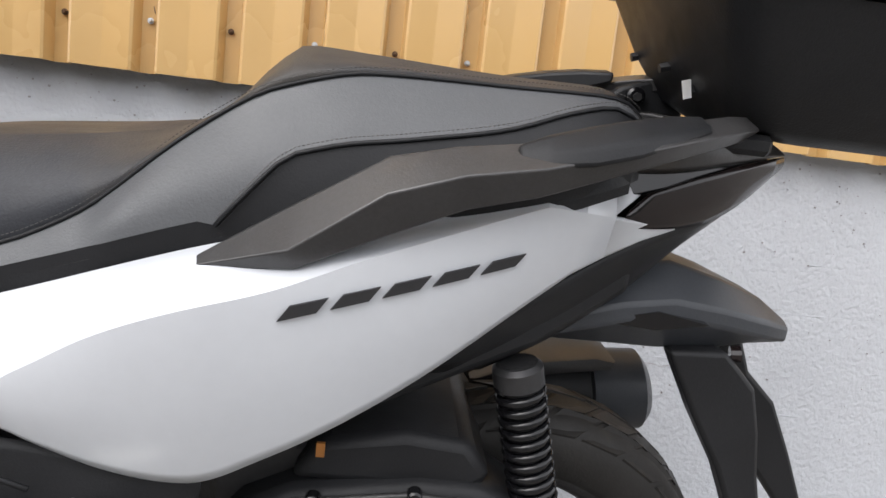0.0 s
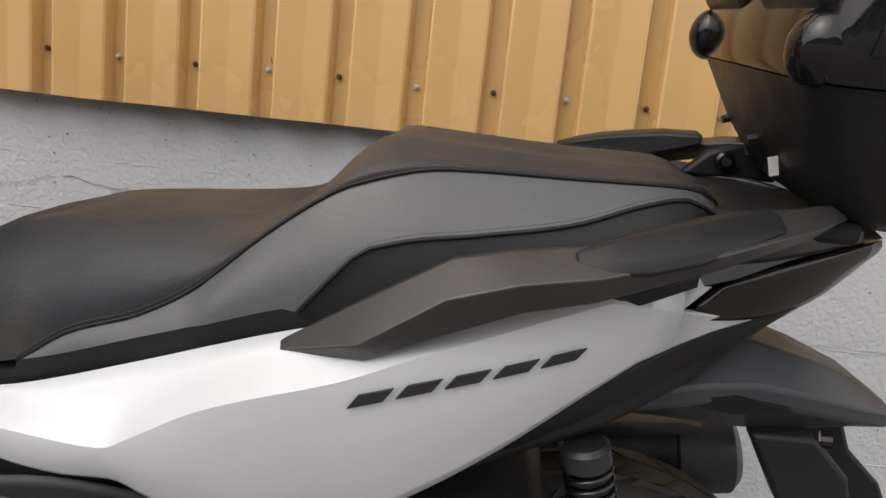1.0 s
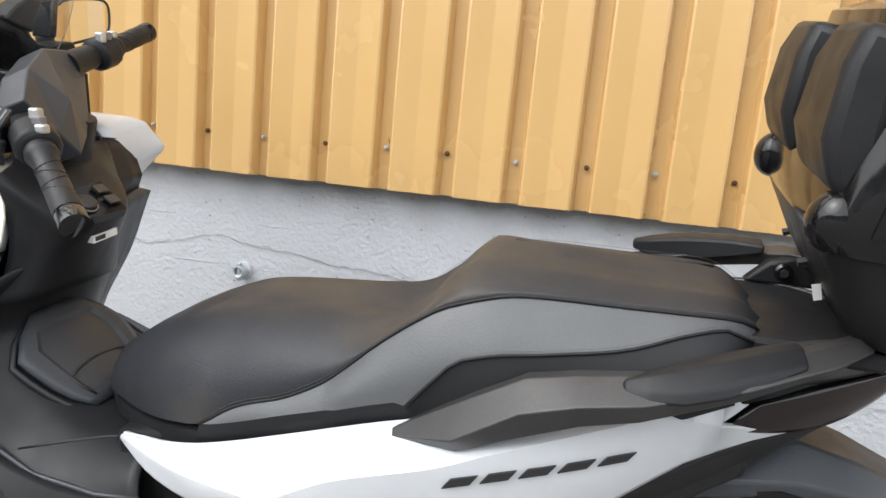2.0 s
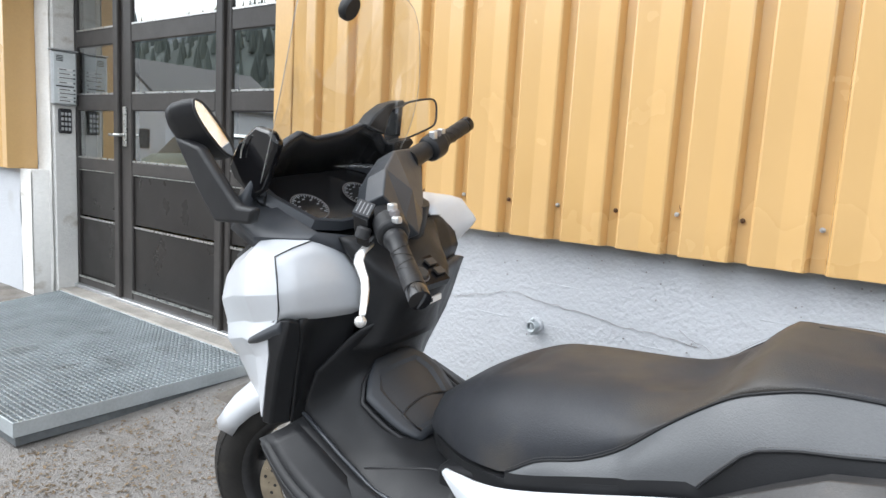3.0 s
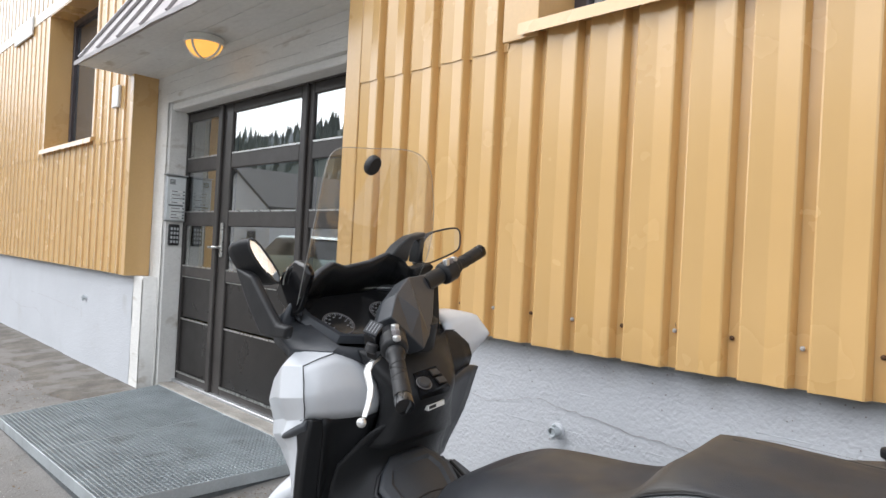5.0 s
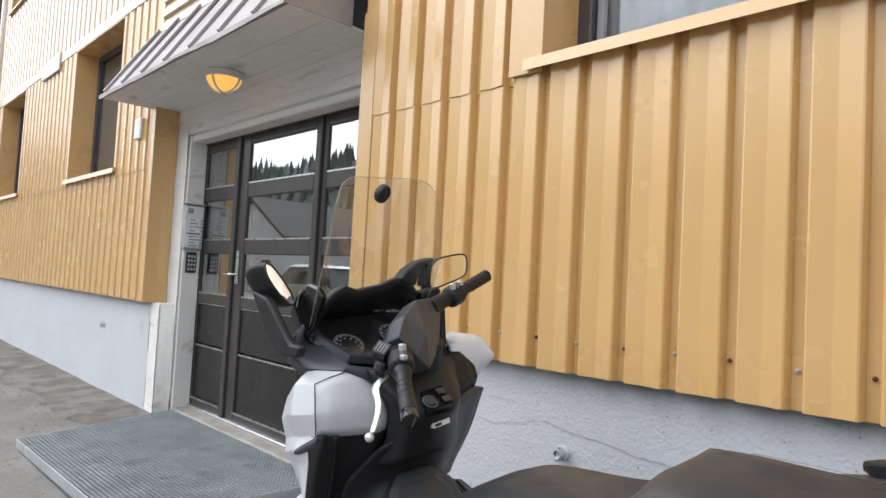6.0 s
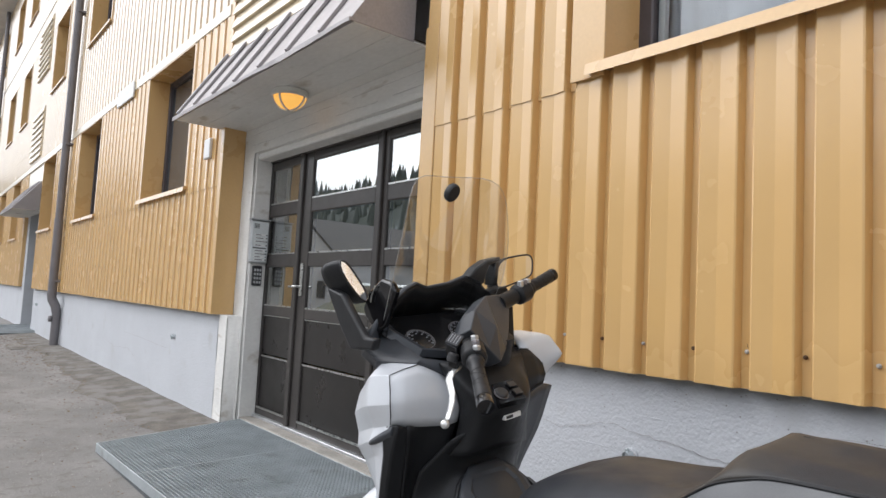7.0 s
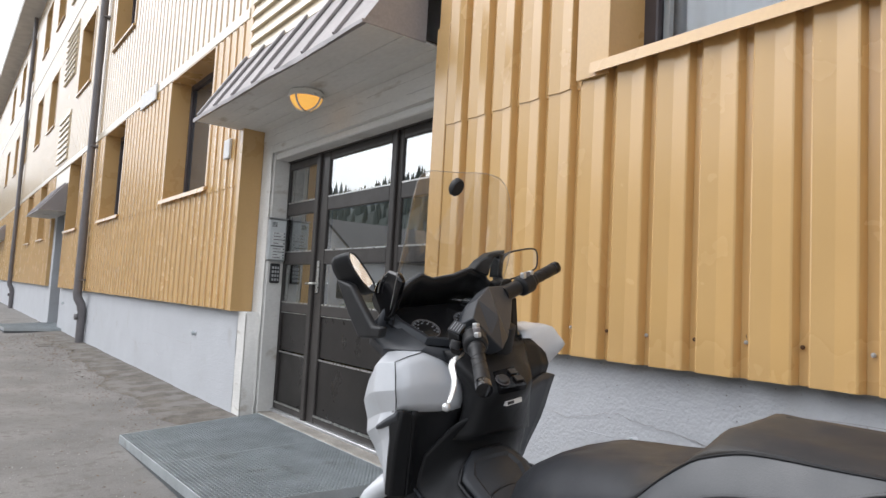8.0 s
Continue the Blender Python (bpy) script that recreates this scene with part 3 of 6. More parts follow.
canopy(-15.7, -13.4, CAN_Z, -0.45, 0.05, 0.60, "grey sheet metal canopy of the next entrance")
canopy(-31, -28.5, CAN_Z, -0.45, 0.05, 0.60, "grey sheet metal canopy of a far entrance")
for z0, z1 in ((3.5, 4.6), (5.3, 6.6), (7.2, 8.5)):
    for k in range(int((z1 - z0) / 0.13)):
        structure(part("wall_louvre", slab([(-0.06, z0 + 0.13 * k), (0.0, z0 + 0.13 * k), (0.0, z0 + 0.13 * k + 0.125), (-0.028, z0 + 0.13 * k + 0.125)], 0, -15.3, -13.9), CREAM), "cream horizontal louvre board on the facade")
fb = thing("distant_building", "grey brown building beyond the end of the facade", "building")
part("wall", box((-75, -6, 0), (-62, 5, 8)), material("far_wall", (0.25, 0.22, 0.2), 0.9), fb)
part("roof", slab([(-7, 8), (-0.5, 11), (6, 8)], 0, -76, -61), TIN, fb)

# screws along the lower edge
for k in range(-7, 28):
    x = PHASE + PITCH * k
    if x < DOOR_R + 0.15:
        continue
    z = 0.946 + 0.004 * rnd.uniform(-1, 1)
    s = thing("screw", "rusty hex screw in the cladding valley" if k % 3 else "bright hex screw in the cladding valley", "screw", pose(x + rnd.uniform(-0.006, 0.006), 0.010, z), group="cladding screws")
    mat = RUST if k % 2 == 0 else ALU
    h = part("head", disc((0, -0.006, 0), (0, 1, 0), 0.0042, 0.006, 6, bevel=0.001), mat, s)
    part("washer", disc((0, -0.0015, 0), (0, 1, 0), 0.0064, 0.003, 12), mat, s)


# ---- grating in front of the door ----
def grating():
    g = thing("steel_grating", "galvanised steel grating platform before the entrance", "grating")
    # corners of the platform
    x0, x1, y0, y1, z = -3.46, -1.40, -0.875, 0.16, 0.062
    part("frame_bar", box((x0, y0, z - 0.055), (x1, y0 + 0.006, z), 0.001), GALV, g)
    part("frame_bar", box((x0, y1 - 0.006, z - 0.055), (x1, y1, z), 0.001), GALV, g)
    part("frame_bar", box((x0, y0 + 0.006, z - 0.055), (x0 + 0.006, y1 - 0.006, z), 0.001), GALV, g)
    part("frame_bar", box((x1 - 0.006, y0 + 0.006, z - 0.055), (x1, y1 - 0.006, z), 0.001), GALV, g)
    part("frame_bar", box(((x0 + x1) / 2 - 0.006, y0 + 0.006, z - 0.055), ((x0 + x1) / 2 + 0.006, y1 - 0.006, z), 0.001), GALV, g)
    v, f = [], []

    def bar(a, b):
        n = len(v)
        v.extend([(p, q, r) for r in (a[2], b[2]) for p, q in ((a[0], a[1]), (b[0], a[1]), (b[0], b[1]), (a[0], b[1]))])
        f.extend([tuple(n + i for i in q) for q in ((0, 1, 5, 4), (1, 2, 6, 5), (2, 3, 7, 6), (3, 0, 4, 7), (4, 5, 6, 7))])

    nx, ny = 62, 46
    for i in range(1, nx):
        x = x0 + (x1 - x0) * i / nx
        bar((x - 0.0015, y0 + 0.006, z - 0.03), (x + 0.0015, y1 - 0.006, z - 0.001))
    for i in range(1, ny):
        y = y0 + (y1 - y0) * i / ny
        bar((x0 + 0.006, y - 0.0015, z - 0.022), (x1 - 0.006, y + 0.0015, z - 0.002))
    me = bpy.data.meshes.new("lattice")
    me.from_pydata(v, [], f)
    me.materials.append(GALV)
    ob = new("lattice", me)
    ob.parent = g
    tagged(ob, "crossed grating bars", kind="stuff")
    tray = part("drip_tray", box((x0 + 0.01, y0 + 0.01, z - 0.09), (x1 - 0.01, y1 - 0.01, z - 0.045)), material("dark_wet_dirt", (0.10, 0.11, 0.115), 0.7, vary=0.2, scale=10), g)
    for ob in g.children:
        for q in ob.data.vertices:
            a, b = (y1 - q.co.y) / (y1 - y0), (x1 - q.co.x) / (x1 - x0)
            q.co.x += 0.20 * a * b
            q.co.z -= 0.045 * a * b
    for x, y in ((-1.52, -0.80), (-1.52, -0.1), (-2.3, -0.8)):
        block = tagged(part("support_block", box((x - 0.06, y - 0.05, -0.09), (x + 0.06, y + 0.05, -0.004 - 0.02 * (x < -2)), 0.006), PLASTER_DIRTY), "pale concrete block under the grating", "block")
    return g


platform = grating()
copy_thing(platform, pose(-11.6, 0.0, 0.0))
tagged(part("drain_slab", box((-10.85, -0.62, -0.06), (-10.15, -0.16, -0.012), 0.012), DIRT), "flat worn concrete slab under the drainpipe", "slab")

# ---- scooter ----
PEARL = material("pearl_white_paint", (0.57, 0.59, 0.62), 0.30, vary=0.02, scale=6, coat=0.3)
SEAT_TOP = material("dusty_black_vinyl", (0.030, 0.032, 0.037), 0.48, vary=0.2, scale=5, grain=0.0006, grain_scale=420, spots=(0.050, 0.046, 0.042), spot_scale=5, spot_at=0.50, gloss=0.26)
SEAT_SIDE = material("grey_seat_vinyl", (0.078, 0.081, 0.086), 0.40, vary=0.08, scale=7, grain=0.0004, grain_scale=420, gloss=0.4)
SEAT_LOW = material("black_seat_vinyl", (0.013, 0.0135, 0.015), 0.45, vary=0.12, scale=8, grain=0.0003, grain_scale=400, gloss=0.3)
MATTE = material("black_textured_plastic", (0.0175, 0.018, 0.0195), 0.42, vary=0.15, scale=9, grain=0.0003, grain_scale=500, spots=(0.016, 0.016, 0.017), spot_scale=7, spot_at=0.66, gloss=0.22)
SATIN = material("worn_satin_black_plastic", (0.036, 0.035, 0.0355), 0.36, vary=0.25, scale=7, grain=0.0002, grain_scale=420, spots=(0.055, 0.047, 0.040), spot_scale=9, spot_at=0.62, gloss=0.55)
GREYP = material("dark_grey_plastic", (0.043, 0.047, 0.054), 0.38, vary=0.1, scale=9, grain=0.0002, grain_scale=420, gloss=0.4)
GLOSS = material("gloss_black_plastic", (0.006, 0.006, 0.007), 0.10, vary=0.1, scale=8, coat=0.1, gloss=0.4)
RUBBER = material("black_tyre_rubber", (0.018, 0.017, 0.016), 0.55, vary=0.2, scale=14, grain=0.0004, grain_scale=200, spots=(0.045, 0.038, 0.028), spot_scale=9, spot_at=0.6, gloss=0.3)
THREAD = material("grey_seam_thread", (0.075, 0.072, 0.07), 0.8, vary=0.1)
SILVER = material("silver_painted_lever", (0.68, 0.68, 0.67), 0.32, 0.6, vary=0.05, scale=20)
DARKMETAL = material("dark_cast_metal", (0.05, 0.05, 0.052), 0.45, 0.6, vary=0.15, scale=14, grain=0.0004, grain_scale=180)
SMOKE = bpy.data.materials.new("clear_windscreen")
SMOKE.use_nodes = True
sn = SMOKE.node_tree.nodes
clear_part, shine, share, facing = sn.new("ShaderNodeBsdfTransparent"), sn.new("ShaderNodeBsdfGlossy"), sn.new("ShaderNodeMixShader"), sn.new("ShaderNodeLayerWeight")
clear_part.inputs[0].default_value = (0.965, 0.965, 0.96, 1)
shine.inputs["Roughness"].default_value, facing.inputs["Blend"].default_value = 0.03, 0.5
steep, gain = sn.new("ShaderNodeMath"), sn.new("ShaderNodeMath")
steep.operation, gain.operation = "POWER", "MULTIPLY_ADD"
steep.inputs[1].default_value, gain.inputs[1].default_value, gain.inputs[2].default_value = 4.0, 0.25, 0.085
SMOKE.node_tree.links.new(facing.outputs["Facing"], steep.inputs[0])
SMOKE.node_tree.links.new(steep.outputs[0], gain.inputs[0])
SMOKE.node_tree.links.new(gain.outputs[0], share.inputs[0])
SMOKE.node_tree.links.new(clear_part.outputs[0], share.inputs[1])
SMOKE.node_tree.links.new(shine.outputs[0], share.inputs[2])
SMOKE.node_tree.links.new(share.outputs[0], sn["Material Output"].inputs[0])
MIRROR = material("mirror_glass", (0.86, 0.87, 0.87), 0.012, 1.0, vary=0.005)
DIAL = material("black_dial", (0.012, 0.012, 0.013), 0.2, vary=0.1)
TICK = material("pale_dial_marks", (0.30, 0.31, 0.33), 0.5)
BRONZE = material("bronze_brake_disc", (0.42, 0.36, 0.27), 0.35, 0.8, vary=0.15, scale=30)
SMOKED_LENS = material("smoked_red_lens", (0.012, 0.008, 0.008), 0.14, vary=0.1, coat=0.2, gloss=0.4)

YAW, LEAN_A = math.atan(0.043), math.atan(0.114)
BU = Vector((math.cos(YAW), -math.sin(YAW), 0))
BV = Vector((math.sin(YAW) * math.cos(LEAN_A), math.cos(YAW) * math.cos(LEAN_A), math.sin(LEAN_A)))
BW = BU.cross(BV)
BIKE = Matrix.Translation((1.19, -0.630, -0.02)) @ Matrix((BU, BV, BW)).transposed().to_4x4()
bike = thing("motor_scooter", "white and black maxi scooter leaning on its stand beside the wall", "scooter", BIKE)


def skin(name, rows, mat, parent=None, label="", thick=0.006, subdiv=2, flip=1, auto=None):
    """A moulded panel over rows of points (rearward, sideways, up), with thickness."""
    ob = part(name, grid([[(u, v * flip, w) for u, v, w in r] for r in rows]), mat, parent or bike, label, True, auto)
    if subdiv:
        m = ob.modifiers.new("shape", "SUBSURF")
        m.levels = m.render_levels = subdiv
        m.boundary_smooth = "PRESERVE_CORNERS"
    if thick:
        m = ob.modifiers.new("thickness", "SOLIDIFY")
        m.thickness, m.offset = thick, 0.0
    return ob


def rounded(rows, n=4, bend=1.0, soft=0.5):
    """The same rows with points filled in between: curved along each row, softer creases across."""
    def fill(line, k):
        line = [Vector(p) for p in line]
        out = []
        for i in range(len(line) - 1):
            b, c = line[i], line[i + 1]
            a = line[i - 1] if i else b * 2 - c
            d = line[i + 2] if i + 2 < len(line) else c * 2 - b
            for j in range(n):
                t = j / n
                curve = 0.5 * (2 * b + (c - a) * t + (2 * a - 5 * b + 4 * c - d) * t * t + (3 * b - a - 3 * c + d) * t ** 3)
                out.append(b.lerp(c, t).lerp(curve, k))
        return out + [line[-1]]
    along = [fill(r, bend) for r in rows]
    columns = [fill(c, soft) for c in zip(*along)]
    return [list(r) for r in zip(*columns)]


def solid(name, bm, mat, parent=None, label="", bevel=0.0, auto=35, seg=2):
    ob = part(name, bm, mat, parent or bike, label, True, auto)
    if bevel:
        m = ob.modifiers.new("edges", "BEVEL")
        m.width, m.segments, m.limit_method, m.angle_limit = bevel, seg, "ANGLE", radians(28)
    return ob


# -- seat: stations along its length
SEAT = dict(
    u=(-0.905, -0.88, -0.82, -0.74, -0.66, -0.62, -0.574, -0.482, -0.436, -0.360, -0.322, -0.287, -0.256, -0.19, -0.05, 0.03, 0.072, 0.096),
    c=(0.560, 0.600, 0.654, 0.703, 0.737, 0.744, 0.749, 0.757, 0.761, 0.776, 0.803, 0.843, 0.864, 0.860, 0.855, 0.856, 0.848, 0.828),
    hv=(0.025, 0.048, 0.082, 0.112, 0.135, 0.137, 0.138, 0.13, 0.122, 0.112, 0.110, 0.108, 0.106, 0.10, 0.098, 0.095, 0.08, 0.06),
    hw=(0.556, 0.592, 0.638, 0.682, 0.709, 0.716, 0.722, 0.736, 0.746, 0.771, 0.798, 0.835, 0.856, 0.857, 0.854, 0.855, 0.846, 0.826),
    sv=(0.04, 0.066, 0.105, 0.148, 0.176, 0.185, 0.180, 0.172, 0.166, 0.155, 0.150, 0.146, 0.142, 0.134, 0.127, 0.122, 0.105, 0.08),
    sw=(0.535, 0.545, 0.558, 0.572, 0.590, 0.602, 0.634, 0.670, 0.697, 0.765, 0.795, 0.818, 0.830, 0.846, 0.850, 0.852, 0.844, 0.824),
    bv=(0.04, 0.066, 0.106, 0.150, 0.180, 0.192, 0.193, 0.194, 0.195, 0.196, 0.197, 0.198, 0.199, 0.199, 0.195, 0.182, 0.155, 0.115),
    bw=(0.530, 0.538, 0.548, 0.560, 0.578, 0.590, 0.604, 0.636, 0.652, 0.680, 0.693, 0.704, 0.712, 0.725, 0.757, 0.785, 0.797, 0.800),
)
INSET_U, INSET_W = (-0.318, -0.285, -0.259, -0.224, -0.15, -0.05, 0.0, 0.045, 0.09), (0.694, 0.735, 0.764, 0.778, 0.793, 0.815, 0.833, 0.842, 0.82)


def seat_at(u):
    return {k: float(smooth_line(SEAT["u"], SEAT[k], u)[0]) for k in SEAT if k != "u"}


def side_point(q, f):
    """A point on the seat's flank, f from the seam (0) to the lower edge (1)."""
    bulge = 0.012 * math.sin(math.pi * min(1, f)) * (1 if q["sw"] - q["bw"] > 0.05 else 0.3)
    return (q["sv"] + (q["bv"] - q["sv"]) * f + bulge, q["sw"] + (q["bw"] - q["sw"]) * f)


us = np.concatenate([np.linspace(-0.905, -0.62, 16), np.linspace(-0.60, -0.2, 26), np.linspace(-0.185, 0.096, 18)])
top_rows, grey = [], {-1: [], 1: []}
black = {-1: [], 1: []}
seam_line, inset_line = {-1: [], 1: []}, {-1: [], 1: []}
for u in us:
    q = seat_at(u)
    dip = 0.010 if -0.7 < u < -0.33 else 0.0
    half = [(0, q["c"] - dip), (q["hv"] * 0.35, q["c"] - dip * 0.8), (q["hv"] * 0.72, (q["c"] + q["hw"]) / 2 + 0.006), (q["hv"], q["hw"])]
    drop = q["hw"] - q["sw"]
    for f in (0.25, 0.55, 0.8, 1.0):
        half.append((q["hv"] + (q["sv"] - q["hv"]) * math.sin(f * math.pi / 2) ** 0.8 + 0.004 * math.sin(f * math.pi), q["hw"] - drop * f))
    row = [(u, -v, w) for v, w in half[::-1]] + [(u, v, w) for v, w in half[1:]]
    top_rows.append(row)
    wi_ = float(smooth_line(INSET_U, INSET_W, u)[0]) if u > -0.318 else q["bw"] + 0.012
    span = max(1e-4, q["sw"] - q["bw"])
    fi = min(1.0, max(0.05, (q["sw"] - wi_) / span))
    for s in (-1, 1):
        if u >= -0.63:
            grey[s].append([(u, s * side_point(q, fi * f)[0], side_point(q, fi * f)[1]) for f in (0, 0.2, 0.4, 0.6, 0.8, 1.0)])
            seam_line[s].append((u, s * (q["sv"] + 0.0015), q["sw"]))
        if u >= -0.63:
            black[s].append([(u, s * (side_point(q, fi + (1 - fi) * f)[0] - 0.004 * f), side_point(q, fi + (1 - fi) * f)[1] - 0.02 * f) for f in (0, 0.35, 0.7, 1.0)])
        if u >= -0.318:
            inset_line[s].append((u, s * (side_point(q, fi)[0] + 0.0015), side_point(q, fi)[1]))
seat = part("seat", grid(top_rows), SEAT_TOP, bike, "dusty black stepped dual seat", True)
for s in (-1, 1):
    part("side_cover", grid(grey[s]), SEAT_SIDE, seat, "smooth grey vinyl side", True)
    part("lower_side", grid(black[s]), SEAT_LOW, seat, "black vinyl lower side", True)
    part("piping", tube(seam_line[s], 0.0022, 6), SEAT_LOW, seat, "", True)
    part("piping", tube(inset_line[s], 0.0022, 6), SEAT_LOW, seat, "", True)
    for line, dw in ((seam_line[s], 0.006), (inset_line[s], 0.006)):
        bm = bmesh.new()
        pts = [Vector(p) for p in line]
        for a, b in zip(pts, pts[1:]):
            n = max(1, int((b - a).length / 0.0038))
            for k in range(n):
                p = a.lerp(b, (k + 0.2) / n) + Vector((0, s * 0.0012, dw))
                r = a.lerp(b, (k + 0.8) / n) + Vector((0, s * 0.0012, dw))
                tube([p, r], 0.00045, 4, bm)
        part("stitching", bm, THREAD, seat, "pale thread stitches")
# pillion seat seam across the top, far side
part("piping", tube([(u, 0.06 + 0.1 * (u + 0.25) - 0.12 * (u + 0.25) ** 2 * 0, float(seat_at(u)["c"]) + 0.001) for u in np.linspace(-0.235, 0.05, 14)], 0.002, 6), SEAT_LOW, seat, "", True)
rail_base = [[(u, s * (seat_at(u)["bv"] - 0.004), seat_at(u)["bw"] - d) for s, d in ((-1, 0.03), (-1, 0.0), (1, 0.0), (1, 0.03))] for u in us[::3]]
part("seat_base", loft(rail_base), MATTE, seat, "black plastic seat base", True, 40)

# -- white side panels
PU = (-0.745, -0.69, -0.62, -0.55, -0.483, -0.446, -0.393, -0.324, -0.252, -0.179, -0.12, -0.019)
TOPW = (0.561, 0.566, 0.578, 0.600, 0.624, 0.637, 0.656, 0.680, 0.701, 0.715, 0.728, 0.764)
CRW = (0.559, 0.556, 0.554, 0.556, 0.560, 0.580, 0.613, 0.643, 0.664, 0.693, 0.714, 0.748)
BOTW = (0.555, 0.530, 0.516, 0.513, 0.518, 0.502, 0.476, 0.462, 0.492, 0.533, 0.574, 0.653)
CRV = (0.195, 0.215, 0.235, 0.247, 0.254, 0.257, 0.262, 0.264, 0.252, 0.236, 0.222, 0.192)
TOPV = (0.192, 0.195, 0.198, 0.2, 0.2, 0.2, 0.2, 0.2, 0.2, 0.197, 0.192, 0.165)
BOTV = (0.195, 0.214, 0.230, 0.238, 0.240, 0.238, 0.230, 0.222, 0.218, 0.208, 0.198, 0.172)
pu = np.concatenate([np.linspace(-0.745, -0.5, 14), np.linspace(-0.485, -0.25, 24), np.linspace(-0.235, -0.019, 14)])
L3 = lambda ys: smooth_line(PU, ys, pu)
tw, cw, bw_, cv, tv, bv_ = L3(TOPW), L3(CRW), L3(BOTW), L3(CRV), L3(TOPV), L3(BOTV)
for s in (-1, 1):
    upper, lower = [], []
    for k, u in enumerate(pu):
        upper.append([(u, tv[k] + (cv[k] - tv[k]) * f - 0.008 * math.sin(math.pi * f), tw[k] + (cw[k] - tw[k]) * f) for f in (0, 0.33, 0.66, 0.94, 1.0)])
        lower.append([(u, cv[k] + (bv_[k] - cv[k]) * f + 0.007 * math.sin(math.pi * f) * min(1, (cw[k] - bw_[k]) / 0.12) * (0 if u < -0.6 else 1), cw[k] + (bw_[k] - cw[k]) * f) for f in (0, 0.06, 0.2, 0.4, 0.6, 0.8, 0.93, 1.0)])
    for u, t, c in ((0.02, (0.156, 0.779), (0.178, 0.745)), (0.052, (0.146, 0.785), (0.166, 0.744)), (0.075, (0.138, 0.779), (0.148, 0.759)), (0.092, (0.132, 0.772), (0.1325, 0.7705))):
        upper.append([(u, t[0] + (c[0] - t[0]) * f, t[1] + (c[1] - t[1]) * f) for f in (0, 0.33, 0.66, 0.92, 1.0)])
    for u, c, b in ((0.02, (0.178, 0.745), (0.158, 0.681)), (0.052, (0.166, 0.742), (0.150, 0.699)), (0.09, (0.148, 0.737), (0.141, 0.718)), (0.127, (0.131, 0.733), (0.1305, 0.731))):
        lower.append([(u, c[0] + (b[0] - c[0]) * f, c[1] + (b[1] - c[1]) * f) for f in (0, 0.06, 0.2, 0.4, 0.6, 0.8, 0.93, 1.0)])
    n = len(pu) + 2
    panel = skin("side_panel", [a[:-1] + b for a, b in zip(upper[:n], lower[:n])], PEARL, None, "pearl white painted side panel", 0.006, 0, s, 20)
    skin("ledge_point", upper[n - 1:], PEARL, panel, "", 0.006, 0, s)
    skin("panel_point", lower[n - 1:], PEARL, panel, "", 0.006, 0, s)
    skin("panel_edge", [[r[-1], (r[-1][0], r[-1][1] - 0.02, r[-1][2] - 0.004)] for r in lower], PEARL, panel, "", 0.003, 0, s)
    # model badge as five plain slanted bars
    for k in range(5):
        a = k / 5 + 0.01
        b = a + 0.178
        q = []
        for f, h in ((a, -0.0055), (b - 0.03, -0.0055), (b + 0.012, 0.006), (a + 0.045, 0.006)):
            u = -0.247 + 0.212 * f
            w = 0.645 + 0.056 * f + h * (1 - 0.15 * f)
            v = float(np.interp(w, [np.interp(u, pu, bw_), np.interp(u, pu, cw)], [np.interp(u, pu, bv_), np.interp(u, pu, cv)]))
            fr = (np.interp(u, pu, cw) - w) / (np.interp(u, pu, cw) - np.interp(u, pu, bw_))
            v += 0.007 * math.sin(math.pi * max(0, min(1, fr))) + 0.004
            q.append((u, v * s, w))
        bm = bmesh.new()
        lo = [bm.verts.new(p) for p in q]
        hi = [bm.verts.new((p[0], p[1] + 0.003 * s, p[2])) for p in q]
        bm.faces.new(lo), bm.faces.new(hi)
        for i in range(4):
            bm.faces.new((lo[i - 1], lo[i], hi[i], hi[i - 1]))
        part("badge_bar", bm, INK, panel, "raised black badge bar")

# -- dark body under the seat, tail, mudguard
core = [[(u, s * h, w) for s, w in ((-1, lo), (-1, hi), (1, hi), (1, lo))] for u, h, lo, hi in
        ((-0.80, 0.15, 0.36, 0.53), (-0.6, 0.172, 0.36, 0.585), (-0.4, 0.178, 0.42, 0.645), (-0.2, 0.172, 0.50, 0.70), (0.0, 0.145, 0.59, 0.765), (0.1, 0.12, 0.655, 0.79))]
solid("under_seat_body", loft(core), MATTE, None, "black plastic inner body", 0.01)
tail_rings = []
for u, hv, top, mid, low in ((-0.02, 0.172, 0.785, 0.745, 0.64), (0.05, 0.158, 0.795, 0.758, 0.665), (0.12, 0.135, 0.806, 0.775, 0.69), (0.19, 0.105, 0.814, 0.79, 0.735), (0.245, 0.07, 0.815, 0.802, 0.785), (0.262, 0.045, 0.811, 0.806, 0.80)):
    tail_rings.append([(u, -hv * 0.55, low), (u, -hv, mid), (u, -hv * 0.93, top - 0.004), (u, -hv * 0.5, top + 0.008), (u, hv * 0.5, top + 0.008), (u, hv * 0.93, top - 0.004), (u, hv, mid), (u, hv * 0.55, low)])
tail = solid("tail_cowl", loft(tail_rings), GLOSS, None, "gloss black tail cowl", 0.004)
